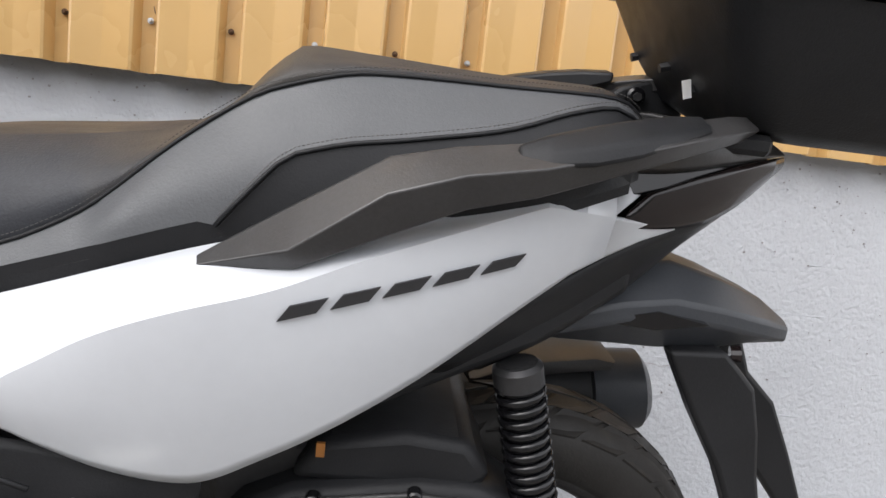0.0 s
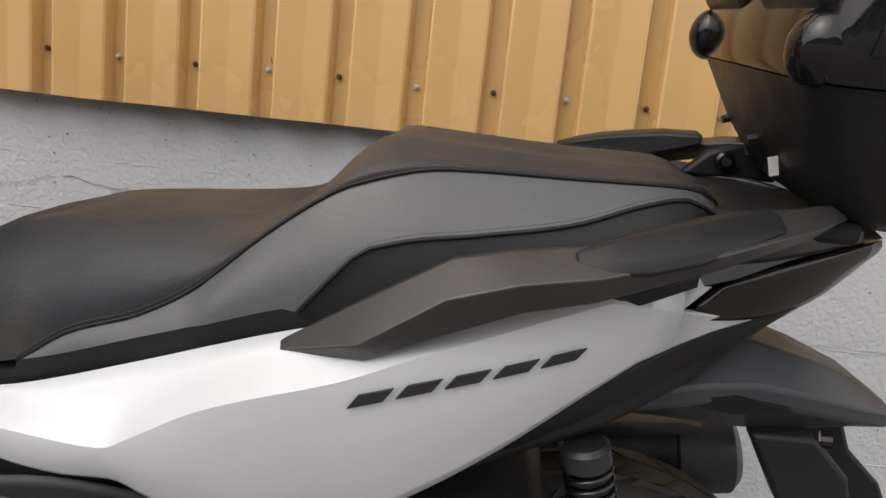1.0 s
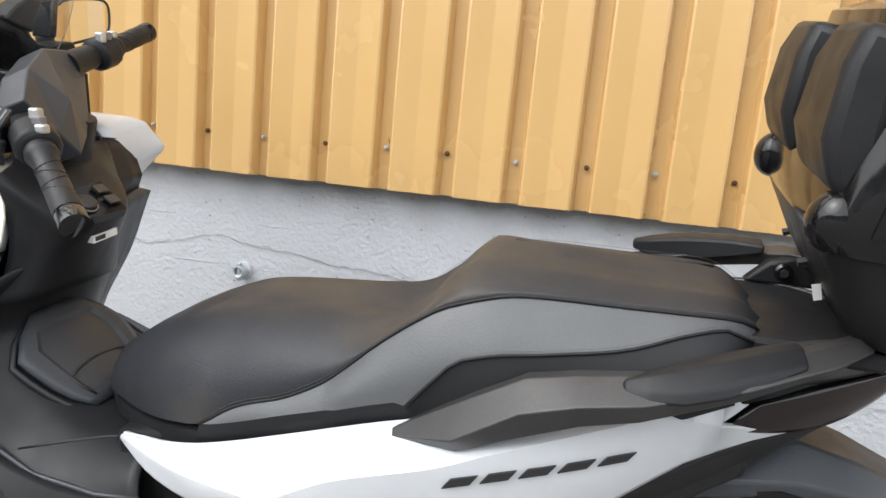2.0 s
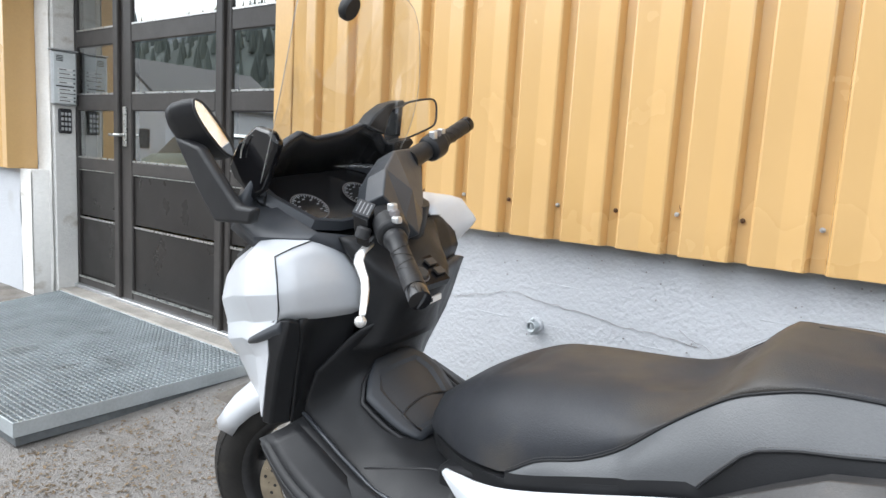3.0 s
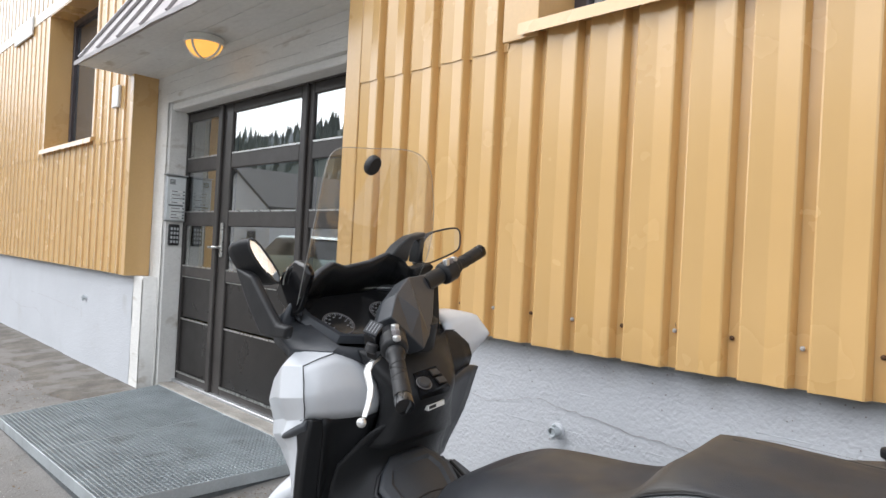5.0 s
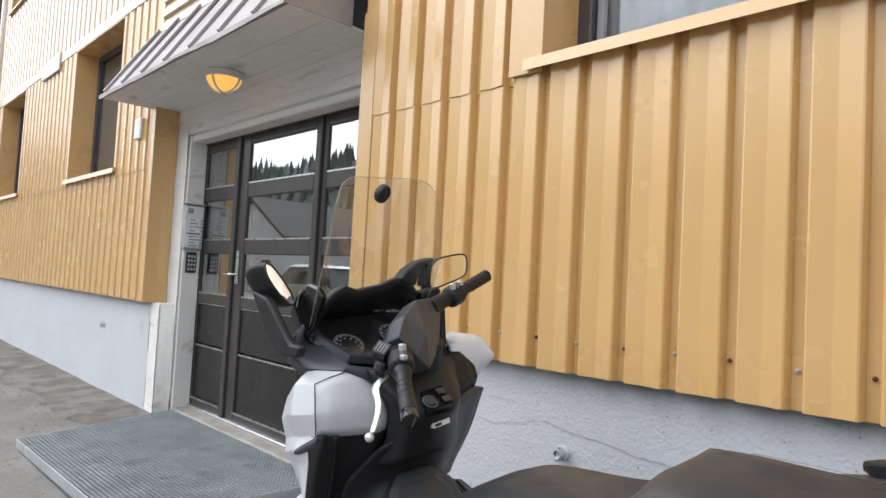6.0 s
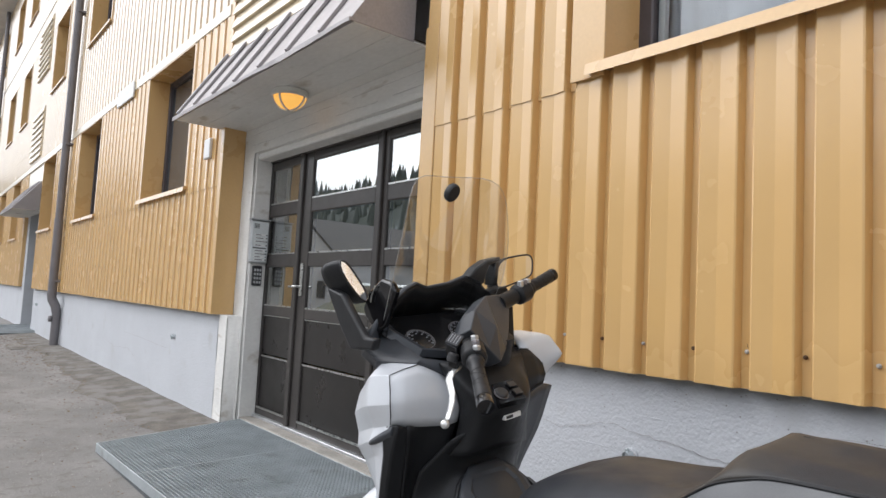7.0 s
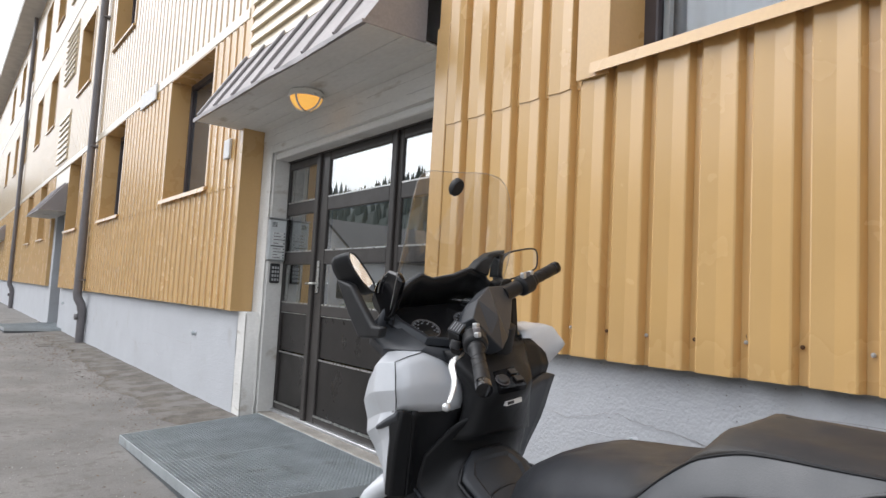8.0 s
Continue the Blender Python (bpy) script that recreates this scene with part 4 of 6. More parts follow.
for s in (-1, 1):
    skin("tail_lamp", [[(0.088, 0.150, 0.766), (0.14, 0.136, 0.786), (0.20, 0.110, 0.803), (0.262, 0.066, 0.812)], [(0.060, 0.158, 0.742), (0.14, 0.139, 0.757), (0.20, 0.110, 0.777), (0.266, 0.066, 0.803)], [(0.070, 0.154, 0.731), (0.13, 0.136, 0.731), (0.19, 0.106, 0.743), (0.254, 0.066, 0.790)]], SMOKED_LENS, tail, "smoked tail lamp lens", 0.004, 2, s)
    skin("tail_deck", [[(-0.06, 0.17, 0.790), (0.02, 0.16, 0.812), (0.10, 0.13, 0.835), (0.17, 0.10, 0.842), (0.24, 0.05, 0.828)], [(-0.06, 0.180, 0.780), (0.02, 0.172, 0.799), (0.10, 0.148, 0.810), (0.17, 0.122, 0.822), (0.255, 0.066, 0.818)], [(-0.06, 0.172, 0.768), (0.02, 0.160, 0.786), (0.095, 0.134, 0.784), (0.15, 0.130, 0.795), (0.262, 0.066, 0.813)]], SATIN, tail, "satin black tail deck", 0.006, 2, s)
    skin("tail_side", [[(-0.12, 0.178, 0.572), (-0.02, 0.166, 0.65), (0.08, 0.142, 0.715), (0.14, 0.126, 0.735), (0.19, 0.10, 0.748)], [(-0.10, 0.160, 0.565), (0.0, 0.150, 0.625), (0.07, 0.128, 0.665), (0.125, 0.105, 0.688), (0.165, 0.085, 0.715)], [(-0.05, 0.13, 0.56), (0.02, 0.12, 0.595), (0.07, 0.105, 0.63), (0.12, 0.085, 0.665), (0.15, 0.07, 0.69)]], MATTE, None, "black plastic tail side", 0.006, 2, s)
mud_rings = []
for u, hv, top, side, low in ((-0.03, 0.09, 0.625, 0.59, 0.565), (0.04, 0.095, 0.645, 0.605, 0.572), (0.11, 0.095, 0.668, 0.625, 0.572), (0.17, 0.088, 0.678, 0.632, 0.57), (0.24, 0.075, 0.660, 0.622, 0.572), (0.30, 0.055, 0.638, 0.608, 0.58), (0.342, 0.035, 0.612, 0.597, 0.584), (0.352, 0.022, 0.602, 0.594, 0.586)):
    mud_rings.append([(u, -hv * 0.6, low), (u, -hv, side - 0.012), (u, -hv * 0.98, side + 0.008), (u, -hv * 0.55, top), (u, hv * 0.55, top), (u, hv * 0.98, side + 0.008), (u, hv, side - 0.012), (u, hv * 0.6, low)])
mud = solid("rear_mudguard", loft(mud_rings), GREYP, None, "dark grey rear mudguard", 0.004)
for s in (-1, 1):
    part("inset_panel", slab([(0.07, 0.612), (0.15, 0.628), (0.21, 0.618), (0.15, 0.606)], 1, s * 0.08, s * 0.093), GLOSS, mud)
    # plate bracket arms
    solid("plate_bracket_arm", slab([(0.18, 0.575), (0.25, 0.58), (0.276, 0.556), (0.297, 0.535), (0.315, 0.48), (0.328, 0.422), (0.375, 0.27), (0.35, 0.268), (0.273, 0.425), (0.225, 0.497)] if s < 0 else [(0.27, 0.57), (0.33, 0.57), (0.357, 0.51), (0.405, 0.467), (0.449, 0.387), (0.499, 0.286), (0.468, 0.283), (0.397, 0.364), (0.35, 0.43)], 1, -0.075 if s < 0 else 0.04, -0.045 if s < 0 else 0.065), MATTE, mud, "black number plate bracket arm", 0.006)
part("reflector", disc((0.268, -0.06, 0.574), (1, -0.3, 0.2), 0.010, 0.012, 12), SMOKED_LENS, mud, "red reflector")


# -- grab rails
def rail(s, lift):
    top = ((-0.342, 0.206, 0.664), (-0.25, 0.215, 0.727), (-0.165, 0.225, 0.783), (-0.11, 0.225, 0.797), (-0.04, 0.222, 0.808), (0.06, 0.2, 0.832), (0.15, 0.15, 0.848), (0.2, 0.1, 0.85))
    crest = ((-0.343, 0.210, 0.662), (-0.24, 0.25, 0.70), (-0.165, 0.262, 0.757), (-0.105, 0.262, 0.778), (-0.04, 0.256, 0.79), (0.06, 0.23, 0.815), (0.15, 0.175, 0.834), (0.2, 0.12, 0.838))
    low = ((-0.341, 0.206, 0.660), (-0.235, 0.24, 0.682), (-0.16, 0.245, 0.72), (-0.10, 0.246, 0.748), (-0.04, 0.242, 0.764), (0.06, 0.215, 0.797), (0.15, 0.16, 0.82), (0.2, 0.1, 0.826))
    rings = []
    for k in range(8):
        t, c, l = top[k], crest[k], low[k]
        g = lift * (k / 7)
        rings.append([(p[0], s * p[1], p[2] + g) for p in (t, c, l, (l[0], l[1] - 0.03, l[2] + 0.004), (t[0], t[1] - 0.03, t[2] - 0.006))])
    r = solid("grab_rail", loft(rings), SATIN, None, "worn satin black grab rail", 0.006, 40, 3)
    pad = []
    for u, v0, v1, t, l in ((-0.062, 0.226, 0.242, 0.806, 0.788), (-0.035, 0.206, 0.250, 0.816, 0.784), (0.0, 0.190, 0.252, 0.826, 0.788), (0.04, 0.170, 0.240, 0.835, 0.798), (0.08, 0.15, 0.216, 0.842, 0.812), (0.12, 0.13, 0.19, 0.845, 0.828)):
        pad.append([(u, s * v0, l + lift), (u, s * v1, l + 0.2 * (t - l) + lift), (u, s * (v1 - 0.006), l + 0.6 * (t - l) + lift), (u, s * (v0 + v1) / 2, t + lift), (u, s * v0, t - 0.004 + lift)])
    solid("grip_pad", loft(pad), MATTE, r, "raised rubbed hand grip", 0.004, 40)
    return r


rail(-1, 0.0)
rail(1, 0.045)

# -- top case on its carrier
carrier = solid("rear_carrier", box((0.06, -0.12, 0.812), (0.22, 0.12, 0.834), 0.006), MATTE, None, "black carrier under the top case")
bracket = solid("mount_bracket", slab([(0.095, 0.836), (0.125, 0.868), (0.165, 0.882), (0.215, 0.862), (0.215, 0.836)], 1, 0.108, 0.132), MATTE, carrier, "black case bracket", 0.005)
part("mount_boss", disc((0.144, 0.104, 0.858), (0, 1, 0), 0.0125, 0.018, 18, bevel=0.003), GLOSS, bracket, "black mounting boss", True, 40)
part("bolt", disc((0.144, 0.094, 0.858), (0, 1, 0), 0.006, 0.006, 6), DARKMETAL, bracket)
part("paper_tag", slab([(0.148, 0.880), (0.158, 0.883), (0.163, 0.863), (0.154, 0.860)], 1, -0.028, -0.0265), LABEL, carrier, "small white paper tag")
part("tag_print", slab([(0.159, 0.877), (0.164, 0.8785), (0.167, 0.870), (0.162, 0.869)], 1, -0.0292, -0.0282), INK, carrier)


def case_ring(w, u0, u1, hv, r):
    pts = []
    for cx, cy, a0 in ((u1 - r, hv - r, 0), (u0 + r, hv - r, 90), (u0 + r, -hv + r, 180), (u1 - r, -hv + r, 270)):
        for k in range(5):
            a = radians(a0 + 90 * k / 4)
            pts.append((cx + r * math.cos(a), cy + r * math.sin(a), w))
    return pts


CASE = BIKE @ Matrix.Translation((0, 0, 0.98)) @ Matrix.Rotation(radians(4.5), 4, "X") @ Matrix.Translation((0, 0, -0.98))
case = thing("top_case", "large gloss black top case on the scooter's tail", "top case", CASE)
part("lower_shell", loft([case_ring(0.836, 0.205, 0.48, 0.118, 0.05), case_ring(0.850, 0.180, 0.50, 0.140, 0.05), case_ring(0.90, 0.148, 0.535, 0.172, 0.045), case_ring(0.972, 0.113, 0.56, 0.204, 0.04)]), MATTE, case, "matte black lower shell", True, 40)
lid = part("lid", loft([case_ring(0.974, 0.110, 0.566, 0.209, 0.04), case_ring(0.988, 0.106, 0.566, 0.212, 0.04), case_ring(1.02, 0.106, 0.562, 0.213, 0.05), case_ring(1.06, 0.110, 0.555, 0.212, 0.06), case_ring(1.14, 0.125, 0.53, 0.202, 0.08), case_ring(1.20, 0.13, 0.50, 0.18, 0.09), case_ring(1.225, 0.19, 0.44, 0.13, 0.08)]), GLOSS, case, "gloss black lid", True, 40)
for v in (0.182, -0.172):
    rr = []
    for k in range(1, 12):
        a = math.pi * k / 12
        rr.append([(0.117 - 0.028 * math.sin(a) * math.cos(t), v + 0.028 * math.sin(a) * math.sin(t), 1.000 + 0.033 * math.cos(a)) for t in (2 * math.pi * i / 20 for i in range(20))])
    part("latch", loft(rr), GLOSS, lid, "domed gloss black latch", True)
for v0, v1 in ((0.03, 0.185), (-0.185, -0.03)):
    solid("backrest_pad", loft([[(0.100, v0, 1.035), (0.100, v1, 1.035), (0.12, v1, 1.02), (0.12, v0, 1.02)], [(0.086, v0, 1.08), (0.086, v1, 1.08), (0.14, v1, 1.08), (0.14, v0, 1.08)], [(0.092, v0 + 0.01, 1.15), (0.092, v1 - 0.01, 1.15), (0.14, v1, 1.15), (0.14, v0, 1.15)], [(0.106, v0 + 0.02, 1.19), (0.106, v1 - 0.03, 1.19), (0.14, v1, 1.18), (0.14, v0, 1.18)]]), MATTE, lid, "black padded backrest", 0.014, 50, 3)
for s in (-1, 1):
    part("side_reflector", slab([(0.15, 1.01), (0.27, 1.02), (0.26, 1.075), (0.165, 1.07)], 1, s * 0.200, s * 0.2175), LABEL, lid, "white side reflector")
    part("reflector_frame", slab([(0.138, 0.998), (0.284, 1.008), (0.27, 1.088), (0.152, 1.083)], 1, s * 0.195, s * 0.2145), GLOSS, lid)
for v, w in ((0.13, 0.90), (0.02, 0.893)):
    part("front_bolt", disc((0.147, v, w), (1, 0, 0.3), 0.006, 0.014, 6), DARKMETAL, case)


# -- wheels
def wheel(name, centre, turn, label, disc_side, spokes=5):
    w = new(name)
    w.parent = bike
    w.matrix_local = Matrix.Translation(centre) @ pose(0, 0, 0, 0, 0, turn)
    w["label"] = label
    R, half = 0.276, 0.066
    prof = [(0.185, 0.05), (0.20, 0.064), (0.225, half), (0.25, half - 0.006), (0.266, half - 0.02), (0.274, half - 0.042), (R, 0)]
    prof = prof + [(r, -y) for r, y in prof[-2::-1]]
    n = 72
    rings = [[(r * math.cos(2 * math.pi * i / n), y, r * math.sin(2 * math.pi * i / n)) for r, y in prof] for i in range(n)]
    bm = grid(rings + [rings[0]])
    tyre = part("tyre", bm, RUBBER, w, "black rubber tyre", True)
    # tread blocks between slanted grooves
    tb = bmesh.new()
    m = 26
    for i in range(m):
        for s in (-1, 1):
            for (y0, y1, lean) in ((0.003, 0.031, 0.9), (0.032, 0.060, 1.3)):
                a0 = 2 * math.pi * (i + (0.25 if s > 0 else 0)) / m
                quad = []
                for a, y in ((a0, y0), (a0 + 0.205, y0), (a0 + 0.205 + lean * 0.11, y1), (a0 + lean * 0.11, y1)):
                    r = float(np.interp(y, [0, 0.024, 0.046, 0.060, 0.066], [0.276, 0.274, 0.266, 0.25, 0.225]))
                    quad.append((a, y, r))
                lo = [tb.verts.new((r * math.cos(a), s * y, r * math.sin(a))) for a, y, r in quad]
                hi = [tb.verts.new(((r + 0.0035) * math.cos(a), s * (y + 0.001), (r + 0.0035) * math.sin(a))) for a, y, r in quad]
                tb.faces.new(hi)
                for k in range(4):
                    tb.faces.new((lo[k - 1], lo[k], hi[k], hi[k - 1]))
    part("tyre_tread", tb, RUBBER, tyre, "slanted tread blocks")
    rp = [(0.19, 0.054), (0.178, 0.05), (0.165, 0.03), (0.16, 0), (0.165, -0.03), (0.178, -0.05), (0.19, -0.054)]
    rr = [[(r * math.cos(2 * math.pi * i / 48), y, r * math.sin(2 * math.pi * i / 48)) for r, y in rp] for i in range(48)]
    part("rim", grid(rr + [rr[0]]), DARKMETAL, w, "dark cast rim", True)
    hub = part("hub", disc((0, 0, 0), (0, 1, 0), 0.045, 0.12, 24, bevel=0.01), DARKMETAL, w, "", True, 40)
    for k in range(spokes):
        a = 2 * math.pi * k / spokes + 0.3
        part("spoke", tube([(0.03 * math.cos(a), 0.0, 0.03 * math.sin(a)), (0.1 * math.cos(a + 0.08), 0.012, 0.1 * math.sin(a + 0.08)), (0.172 * math.cos(a + 0.12), 0.0, 0.172 * math.sin(a + 0.12))], [0.018, 0.014, 0.013], 8), DARKMETAL, w, "", True)
    if disc_side:
        y = disc_side * 0.075
        ring = []
        for i in range(48):
            a = 2 * math.pi * i / 48
            ring.append([(r * math.cos(a), yy, r * math.sin(a)) for r, yy in ((0.075, y - 0.002), (0.128, y - 0.002), (0.128, y + 0.002), (0.075, y + 0.002), (0.075, y - 0.002))])
        d = part("brake_disc", grid(ring + [ring[0]]), BRONZE, w, "drilled bronze-toned brake disc")
        for i in range(30):
            a = 2 * math.pi * i / 30
            r = (0.088, 0.101, 0.114)[i % 3]
            part("hole", disc((r * math.cos(a), y, r * math.sin(a)), (0, 1, 0), 0.0045, 0.0052, 8), INK, d)
        part("disc_carrier", disc((0, y, 0), (0, 1, 0), 0.062, 0.008, 20), DARKMETAL, w)
    return w


wheel("rear_wheel", (0.038, 0.0, 0.200), 0, "dark cast rear wheel with treaded tyre", 0)
front = wheel("front_wheel", (-1.335, -0.008, 0.247), 31, "dark front wheel turned towards the yard", -1)
fr = []
for k in range(12):
    a = radians(32 + 124 * k / 11)
    ww = 0.075 if k not in (0, 11) else 0.06
    fr.append([(-0.292 * math.cos(a) * q2, y, 0.292 * math.sin(a) * q2) for y, q2 in ((-ww - 0.006, 0.80), (-ww - 0.010, 0.93), (-ww * 0.75, 1.0), (0, 1.02), (ww * 0.75, 1.0), (ww + 0.010, 0.93), (ww + 0.006, 0.80))])
fend = part("front_mudguard", grid(fr), PEARL, front, "pearl white front mudguard", True)
m = fend.modifiers.new("thickness", "SOLIDIFY")
m.thickness = 0.005
for s in (-1, 1):
    part("fork_leg", tube([(0.0, s * 0.095, 0.0), (0.16, s * 0.095, 0.34)], 0.024, 12), DARKMETAL, front, "", True, 50)
part("brake_caliper", box((0.06, -0.115, 0.02), (0.12, -0.07, 0.10), 0.012), BRUSHED, front, "silver brake caliper")

# -- shock absorber, engine, muffler
A, B = Vector((-0.012, -0.135, 0.572)), Vector((0.068, -0.135, 0.27))
shock = part("shock_absorber", tube([A, A.lerp(B, 0.5), B], [0.019, 0.017, 0.017], 16), DARKMETAL, bike, "dark shock absorber with coil spring", True, 50)
coil = []
ax = (B - A).normalized()
e1 = ax.orthogonal().normalized()
e2 = ax.cross(e1)
for k in range(14 * 21 + 1):
    a = 2 * math.pi * k / 14
    coil.append(A.lerp(B, 0.08 + 0.88 * k / (14 * 21)) + 0.0235 * (math.cos(a) * e1 + math.sin(a) * e2))
part("spring", tube(coil, 0.0052, 8), GLOSS, shock, "black coil spring", True)
part("spring_seat", disc(A.lerp(B, 0.05), ax, 0.0275, 0.030, 28, bevel=0.005), DARKMETAL, shock, "metal spring seat", True, 40)
muf = part("muffler", tube([(-0.22, 0.15, 0.345), (-0.05, 0.155, 0.375), (0.12, 0.16, 0.405), (0.165, 0.16, 0.41)], [0.055, 0.062, 0.066, 0.066], 24), MATTE, bike, "black exhaust muffler", True, 40)
part("end_cap", tube([(0.172, 0.16, 0.408), (0.25, 0.16, 0.418), (0.262, 0.16, 0.42)], [0.066, 0.062, 0.048], 24), GREYP, muf, "", True, 40)
part("heat_shield", slab([(-0.02, 0.435), (0.05, 0.468), (0.16, 0.486), (0.19, 0.482), (0.185, 0.468), (0.06, 0.448)], 1, 0.10, 0.235, bevel=0.006), SATIN, muf, "black heat shield", True, 40)
air = solid("transmission_cover", slab([(-0.34, 0.26), (-0.33, 0.34), (-0.29, 0.39), (-0.235, 0.418), (-0.10, 0.436), (-0.03, 0.434), (0.01, 0.41), (0.05, 0.35), (0.07, 0.28), (0.03, 0.22), (-0.25, 0.21)], 1, -0.165, -0.06), MATTE, None, "black ribbed transmission cover", 0.018, 35, 3)
part("cover_seam", tube([(-0.315, -0.168, 0.352), (-0.28, -0.168, 0.388), (-0.23, -0.168, 0.408), (-0.11, -0.168, 0.425), (-0.035, -0.168, 0.42), (0.0, -0.168, 0.395), (0.03, -0.168, 0.35)], 0.004, 6), SATIN, air, "", True)
for u, w in ((-0.21, 0.413), (-0.105, 0.426), (0.0, 0.40), (-0.30, 0.372)):
    part("cover_bolt", disc((u, -0.17, w), (0, 1, 0), 0.0085, 0.016, 10, bevel=0.002), GLOSS, air, "", True, 40)
    part("cover_rib", tube([(u, -0.165, w - 0.005), (u + 0.004, -0.165, w - 0.06)], [0.009, 0.003], 6), MATTE, air, "", True)
solid("air_cleaner", slab([(-0.24, 0.42), (-0.21, 0.47), (-0.12, 0.485), (-0.05, 0.478), (-0.02, 0.44), (-0.04, 0.42)], 1, -0.15, 0.08), MATTE, None, "black air cleaner box", 0.012)
part("cable_clip", box((-0.212, -0.152, 0.452), (-0.203, -0.148, 0.468)), material("amber_clip", (0.35, 0.14, 0.03), 0.5), bike, "small amber clip")
solid("swing_arm", tube([(-0.25, -0.08, 0.25), (-0.1, -0.09, 0.22), (0.038, -0.09, 0.20)], [0.06, 0.05, 0.04], 12), DARKMETAL, None, "")
solid("engine_block", box((-0.35, -0.12, 0.2), (-0.12, 0.13, 0.47), 0.03), DARKMETAL, None, "dark engine block")
for s in (-1, 1):
    skin("belly_panel", [[(-1.18, 0.272, 0.50), (-1.08, 0.30, 0.452), (-0.95, 0.30, 0.415), (-0.75, 0.262, 0.47), (-0.60, 0.238, 0.505), (-0.5, 0.236, 0.508), (-0.40, 0.212, 0.475), (-0.32, 0.198, 0.46)], [(-1.17, 0.262, 0.44), (-1.07, 0.292, 0.40), (-0.95, 0.295, 0.36), (-0.75, 0.275, 0.43), (-0.6, 0.255, 0.455), (-0.5, 0.245, 0.455), (-0.40, 0.225, 0.44), (-0.31, 0.205, 0.44)], [(-1.10, 0.22, 0.33), (-1.05, 0.25, 0.30), (-0.95, 0.27, 0.26), (-0.75, 0.27, 0.36), (-0.6, 0.262, 0.40), (-0.5, 0.25, 0.405), (-0.42, 0.235, 0.41), (-0.33, 0.2, 0.41)], [(-1.0, 0.15, 0.22), (-0.98, 0.18, 0.2), (-0.92, 0.2, 0.18), (-0.75, 0.22, 0.25), (-0.6, 0.22, 0.28), (-0.5, 0.21, 0.29), (-0.42, 0.2, 0.3), (-0.36, 0.17, 0.3)]], MATTE, None, "black plastic lower side panel", 0.006, 2, s)
    skin("belly_trim", [[(-0.60, 0.268, 0.395), (-0.528, 0.268, 0.417), (-0.464, 0.268, 0.447), (-0.405, 0.264, 0.466)], [(-0.60, 0.272, 0.372), (-0.53, 0.272, 0.393), (-0.471, 0.272, 0.424), (-0.432, 0.268, 0.451)]], GREYP, None, "grey trim edge", 0.008, 1, s)
    part("belly_seam", tube([(-0.66, s * 0.258, 0.490), (-0.60, s * 0.262, 0.491), (-0.524, s * 0.264, 0.490), (-0.478, s * 0.266, 0.487), (-0.440, s * 0.266, 0.474)], 0.0025, 6), MATTE, bike, "", True)
    peg = solid("passenger_peg", slab([(-0.47, 0.405), (-0.447, 0.408), (-0.444, 0.414), (-0.421, 0.428), (-0.363, 0.442), (-0.351, 0.445), (-0.346, 0.442), (-0.353, 0.428), (-0.40, 0.401), (-0.464, 0.393)], 1, s * 0.258, s * 0.272), BRUSHED, None, "folded metal passenger foot peg", 0.003)
    for k in range(11):
        for q in range(3):
            part("tread_stud", disc((-0.425 + 0.0062 * k, s * (0.250 + 0.006 * q), 0.4285 + 0.0015 * k), (0, 0, 1), 0.0026, 0.006, 5), BRUSHED, peg)

